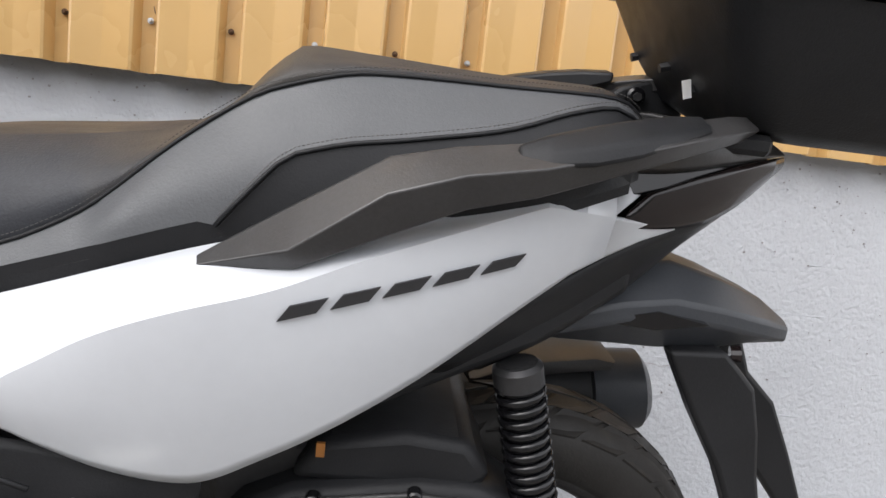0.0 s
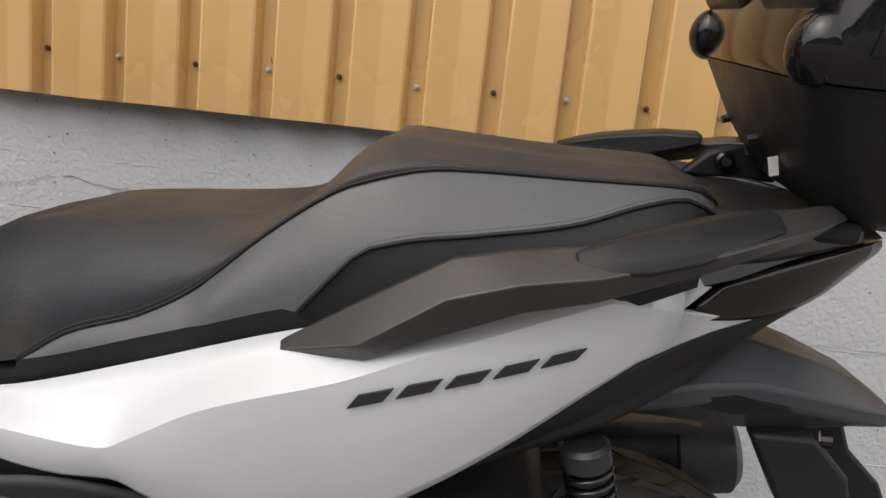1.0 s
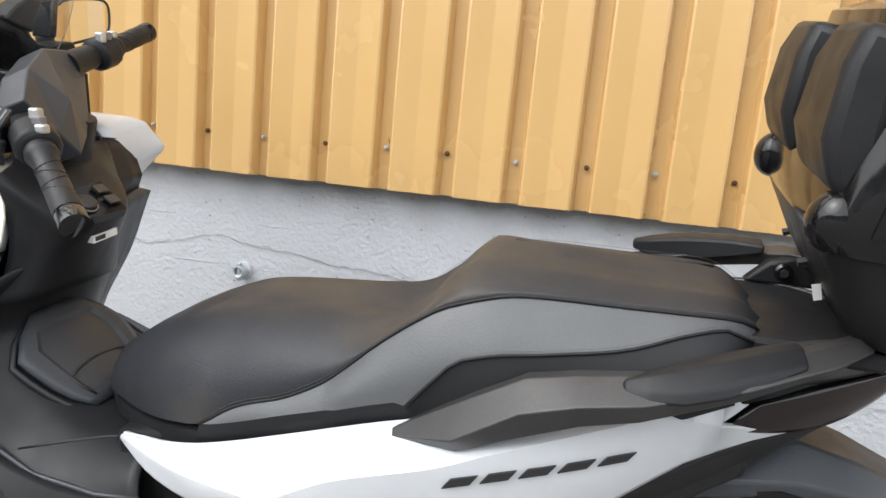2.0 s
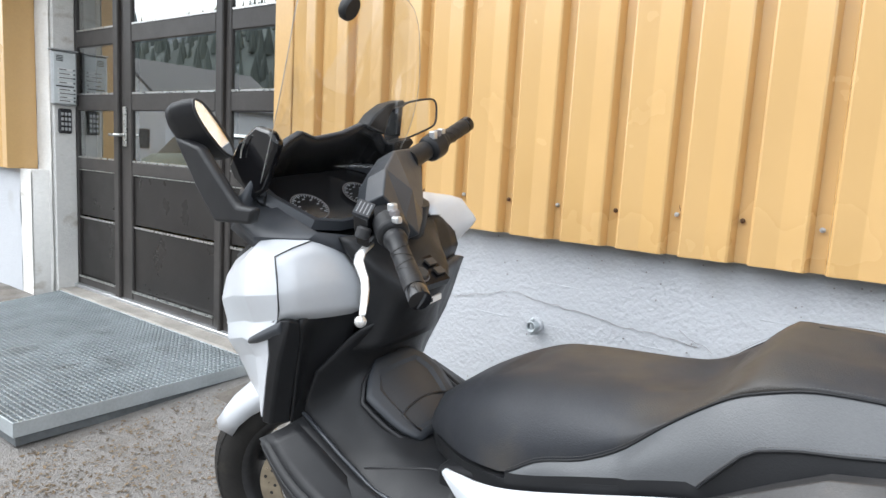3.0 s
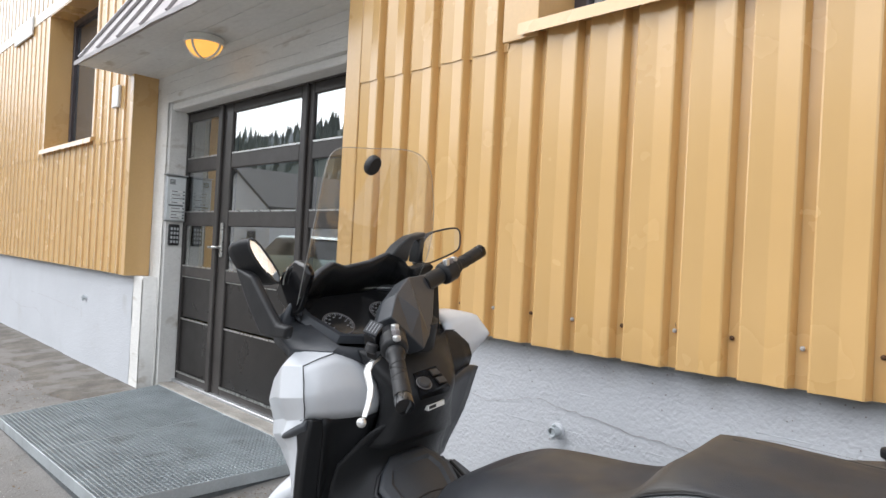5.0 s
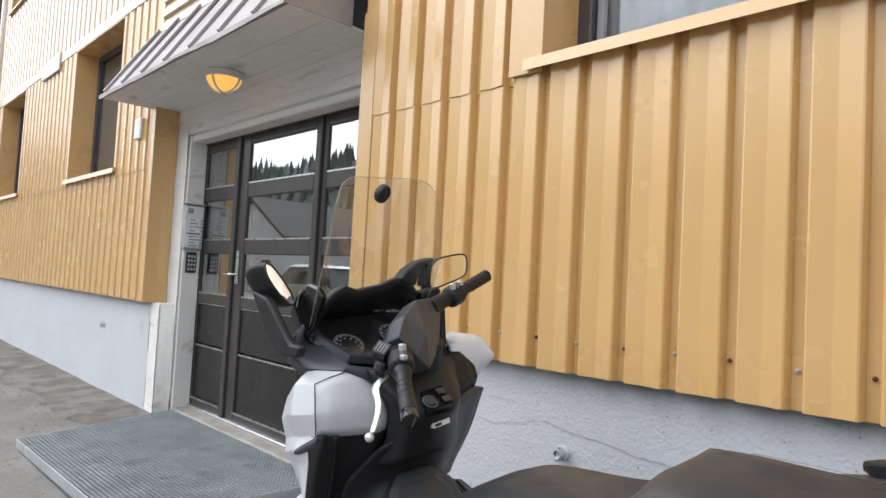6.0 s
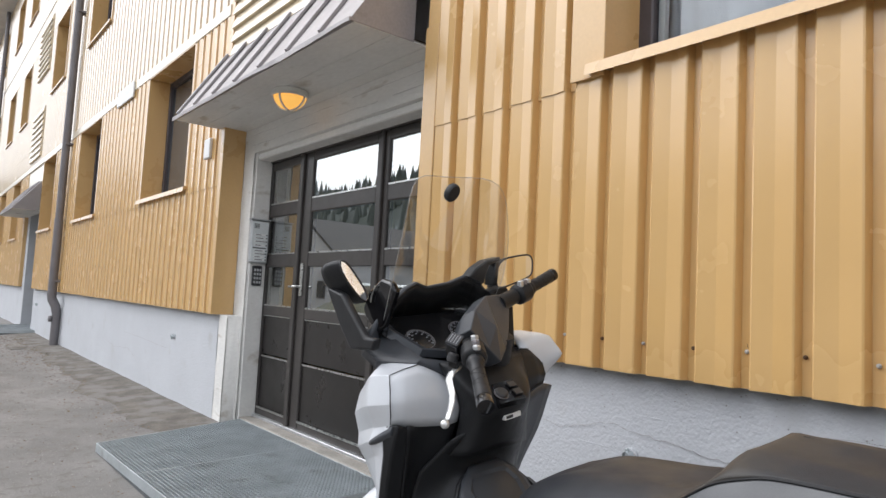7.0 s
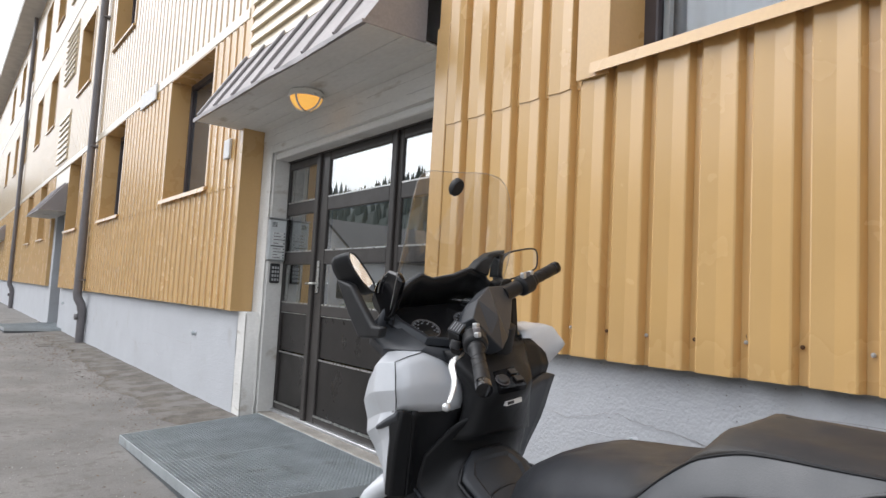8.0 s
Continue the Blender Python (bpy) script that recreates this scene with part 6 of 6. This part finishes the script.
# -- mirrors
def rounded(pts, times=2):
    """Corners cut and cut again, for a rounded outline."""
    for _ in range(times):
        out = []
        for a, b in zip(pts, pts[1:] + pts[:1]):
            out += [a.lerp(b, 0.22), a.lerp(b, 0.78)]
        pts = out
    return pts


def mirror(name, glass, back, facing, rounds=2):
    pts = rounded([Vector(p) for p in glass], rounds)
    c = sum(pts, Vector()) / len(pts)
    n = Vector(facing).normalized()
    pts = [Vector((c.x - (n.y * (p.y - c.y) + n.z * (p.z - c.z)) / n.x, p.y, p.z)) for p in pts]
    bk = Vector(back)
    rings = [[c + (p - c) * k + bk * h + n * o for p in pts] for k, h, o in ((1.0, 0, 0.001), (1.04, 0, 0.003), (1.065, 0.04, 0), (1.08, 0.3, 0), (1.03, 0.62, 0), (0.86, 0.86, 0), (0.56, 0.98, 0), (0.25, 1.02, 0))]
    h = part(name, loft(rings), MATTE, bike, "black rear-view mirror housing", True, 60)
    part("mirror_pane", loft([[p + n * 0.002 for p in pts], [p + n * 0.0042 for p in pts]]), MIRROR, h, "mirror glass reflecting the yellow wall")
    part("mirror_rim", tube([p + (p - c) * 0.02 + n * 0.004 for p in pts + pts[:1]], 0.003, 6), INK, h, "", True)
    return h


left = mirror("mirror_housing", [(-1.30, -0.284, 1.208), (-1.30, -0.262, 1.198), (-1.30, -0.230, 1.153), (-1.30, -0.205, 1.110), (-1.30, -0.209, 1.087), (-1.30, -0.232, 1.100), (-1.30, -0.268, 1.148), (-1.30, -0.286, 1.185)], (-0.085, -0.030, -0.012), (1, 0.12, 0.10), 1)
solid("mirror_stalk", slab([(-1.390, 1.135), (-1.322, 1.033), (-1.262, 0.965), (-1.140, 0.972), (-1.125, 1.004), (-1.180, 1.005), (-1.218, 1.038), (-1.296, 1.115)], 1, -0.286, -0.262), MATTE, left, "flat tapered black mirror stalk", 0.008, 35, 3)
right = mirror("mirror_housing", [(-1.27, 0.270, 1.188), (-1.27, 0.399, 1.202), (-1.27, 0.421, 1.188), (-1.27, 0.415, 1.135), (-1.27, 0.386, 1.122), (-1.27, 0.268, 1.095), (-1.27, 0.252, 1.11)], (-0.05, -0.015, -0.012), (1, 0.02, 0.03))
arm = solid("mirror_arm", slab([(0.082, 1.140), (0.112, 1.168), (0.155, 1.190), (0.212, 1.199), (0.209, 1.184), (0.168, 1.176), (0.152, 1.150), (0.140, 1.118)], 0, -1.235, -1.190), MATTE, right, "black mirror arm", 0.005, 35, 2)
solid("arm_strut", slab([(0.194, 1.190), (0.214, 1.197), (0.199, 1.112), (0.180, 1.112)], 0, -1.240, -1.196), GLOSS, arm, "gloss black strut", 0.004)
solid("arm_foot", slab([(0.150, 1.098), (0.215, 1.108), (0.226, 1.096), (0.205, 1.080), (0.150, 1.074)], 0, -1.23, -1.175), MATTE, arm, "", 0.005)

# -- handlebar turned to one side
MASK = [Vector(p) for p in ((-1.048, 0.023, 1.096), (-1.100, 0.160, 1.092), (-1.017, 0.076, 0.994), (-0.979, 0.029, 0.955), (-0.949, -0.017, 0.931), (-0.953, -0.058, 0.972), (-0.960, -0.105, 1.022), (-1.001, -0.055, 1.066))]
mn = Vector((0.543, 0.217, 0.2745)).normalized()
mc = sum(MASK, Vector()) / len(MASK) + Vector((-0.01, 0.02, 0.01))
bm = bmesh.new()
front_ring = [bm.verts.new(p) for p in MASK]
rings = [[bm.verts.new(mc + (p - mc) * k - mn * d) for p in MASK] for k, d in ((1.0, 0.018), (0.98, 0.045), (0.72, 0.085))]
ridge = bm.verts.new(MASK[7].lerp(MASK[3], 0.5) + mn * 0.020)
bm.faces.new([front_ring[i] for i in (7, 0, 1, 2, 3)] + [ridge])
bm.faces.new([ridge] + [front_ring[i] for i in (3, 4, 5, 6, 7)])
for r0, r1 in zip([front_ring] + rings, rings):
    for i in range(8):
        bm.faces.new((r0[i - 1], r0[i], r1[i], r1[i - 1]))
bm.faces.new(rings[-1])
bmesh.ops.triangulate(bm, faces=[q for q in bm.faces if len(q.verts) > 4])
bar = solid("handlebar_cover", bm, GREYP, None, "grey faceted handlebar cover with a small emblem", 0.003, 12, 2)
part("emblem", slab([(-0.984, 0.968), (-0.976, 0.985), (-0.970, 0.972), (-0.979, 0.955)], 1, 0.002, 0.005), BRUSHED, bar, "small plain metal emblem")
solid("bar_shroud", tube([(-1.06, 0.04, 0.985), (-1.02, -0.04, 0.978), (-0.965, -0.10, 0.972), (-0.905, -0.140, 0.966)], [0.034, 0.032, 0.030, 0.025], 14), MATTE, bar, "black bar shroud", 0, 60)
solid("bar_shroud", tube([(-1.08, 0.10, 1.065), (-1.09, 0.15, 1.078), (-1.092, 0.20, 1.092)], [0.024, 0.023, 0.021], 14), MATTE, bar, "black bar shroud", 0, 60)
solid("steering_column", tube([(-1.04, 0.05, 0.99), (-1.08, 0.04, 0.86)], [0.05, 0.06], 12), MATTE, bar, "", 0, 60)
for g0, g1, name in (((-0.885, -0.155, 0.957), (-0.745, -0.244, 0.884), "left"), ((-1.092, 0.225, 1.100), (-1.103, 0.347, 1.138), "right")):
    a, b = Vector(g0), Vector(g1)
    d = (b - a).normalized()
    grip = part("hand_grip", tube([a.lerp(b, t) for t in (0, 0.06, 0.09, 0.12, 0.5, 0.80, 0.83)], [0.0215, 0.0225, 0.0215, 0.0175, 0.0180, 0.0190, 0.0185], 20), SEAT_LOW, bar, "ribbed black rubber hand grip", True, 40)
    part("bar_end", tube([a.lerp(b, 0.845), a.lerp(b, 0.86), a.lerp(b, 0.985), b], [0.0185, 0.0195, 0.0195, 0.014], 18), GLOSS, grip, "black bar end weight", True, 40)
    e1 = d.orthogonal().normalized()
    e2 = d.cross(e1)
    for k in range(6):
        p = a.lerp(b, 0.22 + 0.11 * k)
        part("grip_rib", tube([p + 0.0181 * (math.cos(t) * e1 + math.sin(t) * e2) + d * 0.016 * math.sin(t + k % 2) for t in (2 * math.pi * i / 14 for i in range(15))], 0.0011, 5), RUBBER, grip, "", True)
    sw = solid("switch_housing", tube([a - d * 0.058, a - d * 0.050, a - d * 0.010, a - d * 0.002], [0.022, 0.031, 0.032, 0.024], 14), MATTE, bar, "black switch housing", 0.003, 45)
    for k in range(3):
        q = a - d * (0.010 + 0.017 * k) + Vector((0.014, -0.004, 0.029))
        part("switch", box(tuple(q - Vector((0.008, 0.007, 0.007))), tuple(q + Vector((0.008, 0.007, 0.006 + 0.003 * k))), 0.003, None, 2), (ALU, PIPE_GREY, ALU)[k], sw, "grey switch")
rn = Vector((0.55, -0.25, 0.80)).normalized()
rx = Vector((-0.45, 0.85, 0.30)).cross(rn).cross(rn).normalized()
ry = rn.cross(rx)
rc = Vector((-0.957, -0.160, 1.002))
square = lambda k, d, down=0.0: [rc + rx * a * k + ry * b * k + rn * d - Vector((0, 0, down)) for a, b in ((-0.02, -0.016), (0.02, -0.016), (0.02, 0.016), (-0.02, 0.016))]
res = solid("brake_reservoir", loft([square(0.8, 0, 0.06), square(0.95, 0, 0.02), square(0.95, -0.002)]), GLOSS, bar, "square black brake fluid reservoir", 0.003)
part("cap", loft([square(1.0, -0.002), square(1.0, 0.004)]), GREYP, res, "grey cap with fine print")
for k in range(4):
    part("print_bar", loft([[rc + rx * a + ry * (b - 0.0105 + 0.007 * k) + rn * d for a, b in ((-0.015, -0.001), (0.015, -0.001), (0.015, 0.001), (-0.015, 0.001))] for d in (0.004, 0.0046)]), TICK, res)
lever_line = [(-0.955, -0.155, 0.932), (-0.950, -0.180, 0.922), (-0.945, -0.190, 0.909), (-0.933, -0.195, 0.896), (-0.919, -0.201, 0.882), (-0.905, -0.214, 0.866), (-0.890, -0.232, 0.851), (-0.872, -0.254, 0.838)]
lever = part("brake_lever", loft([[(p[0] + a * math.cos(q), p[1] + a * math.cos(q) * 0.5, p[2] + a * 0.6 * math.sin(q) + 0.4 * a * math.cos(q)) for q in (2 * math.pi * i / 10 for i in range(10))] for p, a in zip(lever_line, (0.012, 0.0105, 0.009, 0.008, 0.0075, 0.0075, 0.007, 0.006))]), SILVER, bar, "silver brake lever", True)
bm = bmesh.new()
bmesh.ops.create_uvsphere(bm, u_segments=16, v_segments=10, radius=0.0105)
bmesh.ops.translate(bm, verts=bm.verts, vec=(-0.862, -0.268, 0.833))
part("lever_ball", bm, SILVER, lever, "", True)
part("lever_pivot", disc((-0.945, -0.175, 0.962), (0.2, 0.3, 1), 0.014, 0.022, 14, bevel=0.003), DARKMETAL, lever, "", True, 40)

# ---- cracks and flaws on the base wall ----
def crack(points, label, r=0.0011):
    pts = []
    g = random.Random(len(points) * 7 + int(points[0][0] * 100))
    for a, b in zip(points, points[1:]):
        n = max(2, int(math.hypot(b[0] - a[0], b[1] - a[1]) / 0.02))
        for k in range(n):
            t = k / n
            pts.append((a[0] + (b[0] - a[0]) * t, BASE_Y - 0.0028 + g.uniform(-0.0006, 0.0006), a[1] + (b[1] - a[1]) * t + g.uniform(-0.005, 0.005)))
    return structure(part("wall_crack", tube(pts, [r * g.uniform(0.4, 1.2) for _ in pts], 5), TIN), label)


crack([(0.02, 0.655), (0.12, 0.638), (0.26, 0.628), (0.40, 0.612), (0.62, 0.60)], "hairline crack along the base wall")
crack([(-0.35, 0.62), (-0.2, 0.60), (0.02, 0.655)], "hairline crack along the base wall", 0.001)
crack([(0.55, 0.63), (0.62, 0.60), (0.66, 0.585)], "short crack in the base wall", 0.0008)
crack([(1.35, 0.30), (1.6, 0.285), (2.0, 0.28)], "hairline board joint in the base wall", 0.0007)
crack([(1.25, 0.46), (1.6, 0.452), (2.1, 0.45)], "hairline board joint in the base wall", 0.0007)
crack([(-6.6, 0.50), (-6.0, 0.49), (-5.4, 0.47), (-5.0, 0.46)], "hairline crack along the base wall")
crack([(-7.6, 0.36), (-7.0, 0.30), (-6.4, 0.34), (-6.0, 0.24)], "wandering crack in the base wall")
pit = bmesh.new()
g = random.Random(8)
for k in range(620):
    x, z = g.uniform(-1.0, 2.6), g.uniform(0.1, 0.83)
    if g.random() < 0.35:
        z = 0.83 - abs(g.gauss(0, 0.07))
    r = 0.0006 + 0.0022 * g.random() ** 2.5
    disc((x, BASE_Y - 0.0022, z), (g.uniform(-0.3, 0.3), 1, g.uniform(-0.3, 0.3)), r, 0.003, 6, pit)
tagged(structure(part("wall_pits", pit, TIN), "small dark pits in the white render"), kind="stuff")
# dents and marks on the cladding
for x, z, dx, dz in ((0.535, 0.975, 0.004, -0.016), (0.545, 1.555, 0.008, 0.018), (0.552, 1.535, -0.003, -0.012), (0.549, 1.47, 0.003, -0.02)):
    structure(part("wall_scratch", tube([(x, -0.0165, z), (x + dx * 0.5, -0.0168, z + dz * 0.5), (x + dx, -0.0165, z + dz)], [0.0006, 0.0014, 0.0005], 5), RUST), "short dark scratch in the cladding paint")
# ---- litter along the foot of the wall ----
g = random.Random(21)
vv, ff = [], []
for k in range(9000):
    if g.random() < 0.55:
        x, y = g.uniform(-12.5, -0.2), BASE_Y - abs(g.gauss(0, 0.40)) - 0.01
    elif g.random() < 0.6:
        x, y = -1.0 + g.gauss(0, 0.35), -0.75 + g.gauss(0, 0.3)
    else:
        x, y = g.uniform(-12, 3.0), g.uniform(-2.6, 0)
    if -3.5 < x < -1.36 and -0.93 < y:
        continue
    z = ground_z(x, y) + 0.003
    s, a = g.uniform(0.003, 0.011) * (1 + 0.14 * max(0.0, -x - 1.0)), g.uniform(0, 6.28)
    n = len(vv)
    for q in range(4):
        b = a + q * 1.57
        vv.append((x + s * math.cos(b) * (1 if q % 2 else 0.45), y + s * math.sin(b) * (1 if q % 2 else 0.45), z + g.uniform(0, 0.5) * s))
    ff.append((n, n + 1, n + 2, n + 3))
me = bpy.data.meshes.new("leaf_litter")
me.from_pydata(vv, [], ff)
me.materials.append(LITTER)
grit_v, grit_f = [], []
for k in range(7000):
    x = g.uniform(-13, 1.5) if g.random() < 0.6 else g.uniform(-4, 0.5)
    y = -abs(g.gauss(0, 1.1))
    if -3.5 < x < -1.36 and -0.93 < y:
        continue
    r, z, n = g.uniform(0.002, 0.006) * (1 + 0.10 * max(0.0, -x - 1.0)), ground_z(x, y), len(grit_v)
    turn = g.uniform(0, 6.28)
    grit_v += [(x + r * math.cos(turn + q * 2.09), y + r * math.sin(turn + q * 2.09), z - 0.002) for q in range(3)] + [(x, y, z + r * 0.8)]
    grit_f += [(n, n + 1, n + 3), (n + 1, n + 2, n + 3), (n + 2, n, n + 3)]
grit = bpy.data.meshes.new("grit")
grit.from_pydata(grit_v, [], grit_f)
grit.materials.append(material("pale_grit", (0.27, 0.26, 0.245), 0.9, vary=0.5, scale=9))
tagged(new("grit", grit), "pale and dark grit scattered over the asphalt", "grit", kind="stuff")
tagged(new("leaf_litter", me), "brown dry leaf crumbs scattered over the asphalt", "litter", kind="stuff")


def dirt_strip(x0, x1, reach, label):
    rows = []
    for x in np.arange(x0, x1, 0.04):
        r = reach * (0.55 + 0.40 * noise.noise(Vector((x * 0.8, 4.0, 0))) + 0.12 * noise.noise(Vector((x * 2.5, 8.0, 0))) + 0.05 * noise.noise(Vector((x * 9.0, 8.0, 0))))
        r = max(0.02, r)
        rows.append([(x, BASE_Y + 0.01 - (r + 0.05) * f, ground_z(x, BASE_Y - r * f) + 0.012 * (1 - f) + 0.004 - 0.008 * (f == 1)) for f in (0, 0.3, 0.6, 0.85, 1.0)])
    return structure(part("ground_dirt", grid(rows), DIRT, smooth=True), label)


dirt_strip(-13.5, -3.44, 0.80, "dark damp dirt and leaf crumbs along the base wall")
dirt_strip(-1.3, 0.3, 0.30, "dark damp dirt along the base wall")
# ---- across the yard: what the door glass and the mirrors show ----
WOODS = material("dark_conifer_slope", (0.085, 0.100, 0.090), 0.95, vary=0.4, scale=0.05, spots=(0.36, 0.38, 0.40), spot_scale=0.05, spot_at=0.57, stretch=(1, 1, 1))
rows = []
for i, y in enumerate((-60, -75, -95, -120, -150)):
    rows.append([(x, y, (-1.0, 9.2, 26, 40, 47)[i] * (0.75 - 0.0012 * min(0, x + 60) + 0.35 * noise.noise(Vector((x * 0.012, 0.3, 0)))) + (2 * noise.noise(Vector((x * 0.05, y * 0.05, 2))) if i else 0)) for x in range(-420, 161, 12)])
tagged(structure(part("backdrop", grid(rows), WOODS, smooth=True), "wooded hillside across the yard with snow patches"))
g = random.Random(5)
trees = bmesh.new()
for k in range(1500):
    x = g.uniform(-380, 60)
    i = g.uniform(0.6, 3.4)
    y = -60 - 23 * i
    z = float(np.interp(y, [-150, -120, -95, -75, -60], [47, 40, 26, 9.2, -1])) * (0.75 - 0.0012 * min(0, x + 60) + 0.35 * noise.noise(Vector((x * 0.012, 0.3, 0))))
    h = g.uniform(3.5, 7)
    n = 6
    ring = [trees.verts.new((x + h * 0.2 * math.cos(6.283 * q / n), y + h * 0.2 * math.sin(6.283 * q / n), z - 0.5)) for q in range(n)]
    apex = trees.verts.new((x + g.uniform(-0.2, 0.2), y, z + h))
    for q in range(n):
        trees.faces.new((ring[q - 1], ring[q], apex))
tagged(part("far_woods", trees, WOODS), "dark conifers on the hillside", "trees", kind="stuff")
HOUSE_WALL = material("white_boarding", (0.50, 0.51, 0.52), 0.7, vary=0.06, scale=1)
ROOF_DARK = material("dark_roof_tiles", (0.075, 0.072, 0.072), 0.8, vary=0.2, scale=3)


def far_house(x, y, w, d, eave, ridge, label):
    h = thing("house", label, "house", pose(x, y, -0.35))
    part("wall", slab([(-w / 2, 0), (w / 2, 0), (w / 2, eave), (0, ridge), (-w / 2, eave)], 1, -d / 2, d / 2), HOUSE_WALL, h, "white boarded wall")
    for s in (-1, 1):
        part("roof", slab([(0, ridge + 0.25), (s * (w / 2 + 0.4), eave - 0.1), (s * (w / 2 + 0.4), eave - 0.3), (0, ridge + 0.02)], 1, -d / 2 - 0.4, d / 2 + 0.4), ROOF_DARK, h, "dark roof slope")
    for k in (-1, 1):
        for z in (1.0, 3.4):
            if z + 1.3 < eave + 0.4:
                win = part("window", box((k * w * 0.24 - 0.55, d / 2, z), (k * w * 0.24 + 0.55, d / 2 + 0.05, z + 1.2)), WINDOW_FRAME, h)
                part("pane", box((k * w * 0.24 - 0.47, d / 2 + 0.05, z + 0.08), (k * w * 0.24 + 0.47, d / 2 + 0.06, z + 1.12)), WINDOW_GLASS, win)
    return h


far_house(-41, -24, 9, 9, 3.9, 6.4, "white boarded house with dark roof across the yard")
far_house(-25, -38, 9, 7, 2.5, 4.2, "low white house with dark roof across the yard")
far_house(-57, -22, 10, 9, 5.0, 8.0, "white boarded house farther along the yard")

CAR_PAINT = material("pale_green_car_paint", (0.36, 0.46, 0.45), 0.25, 0.2, vary=0.03, coat=0.6)
car = thing("parked_car", "pale grey-green hatchback parked across the yard", "car", pose(-13.5, -7.2, -0.12, 0, 0, 4))
body = []
for x, hw, lo, hi in ((-2.1, 0.62, 0.35, 0.62), (-2.0, 0.78, 0.24, 0.72), (-1.2, 0.86, 0.2, 0.9), (0.2, 0.88, 0.2, 0.96), (1.6, 0.86, 0.22, 0.98), (2.0, 0.78, 0.28, 0.92), (2.1, 0.66, 0.35, 0.8)):
    body.append([(x, -hw, lo), (x, -hw - 0.02, (lo + hi) / 2), (x, -hw + 0.06, hi), (x, hw - 0.06, hi), (x, hw + 0.02, (lo + hi) / 2), (x, hw, lo)])
ob = part("body", loft(body), CAR_PAINT, car, "pale grey-green body", True, 40)
part("cabin", loft([[(-1.1, -0.74, 0.9), (2.0, -0.74, 0.93), (2.0, 0.74, 0.93), (-1.1, 0.74, 0.9)], [(-0.35, -0.60, 1.42), (1.55, -0.60, 1.42), (1.55, 0.60, 1.42), (-0.35, 0.60, 1.42)]]), WINDOW_GLASS, car, "dark glazed cabin", True, 30)
part("roof", loft([[(-0.45, -0.62, 1.40), (1.62, -0.62, 1.40), (1.62, 0.62, 1.40), (-0.45, 0.62, 1.40)], [(-0.3, -0.52, 1.47), (1.4, -0.52, 1.47), (1.4, 0.52, 1.47), (-0.3, 0.52, 1.47)]]), CAR_PAINT, car, "", True, 30)
for x in (-1.32, 1.28):
    for s in (-1, 1):
        wl = part("wheel", disc((x, s * 0.80, 0.31), (0, 1, 0), 0.31, 0.2, 28, bevel=0.03), RUBBER, car, "", True, 40)
        part("rim", disc((x, s * 0.905, 0.31), (0, 1, 0), 0.2, 0.02, 20), ALU, wl)
for s in (-1, 1):
    part("headlamp", box((-2.06, s * 0.55 - 0.16, 0.58), (-1.9, s * 0.55 + 0.16, 0.70), 0.03), ALU, car)

# faint board marks along the base wall
g = random.Random(11)
for z in (0.17, 0.30, 0.44, 0.57, 0.70):
    x = -1.0
    while x < 4.2:
        n = g.uniform(0.25, 0.9)
        part("board_mark", tube([(x + n * k / 4, BASE_Y + 0.0012, z + 0.006 * noise.noise(Vector((x + n * k / 4, z, 2)))) for k in range(5)], 0.0016, 5), PLASTER, base_near, "", True)
        x += n + g.uniform(0.05, 0.5)
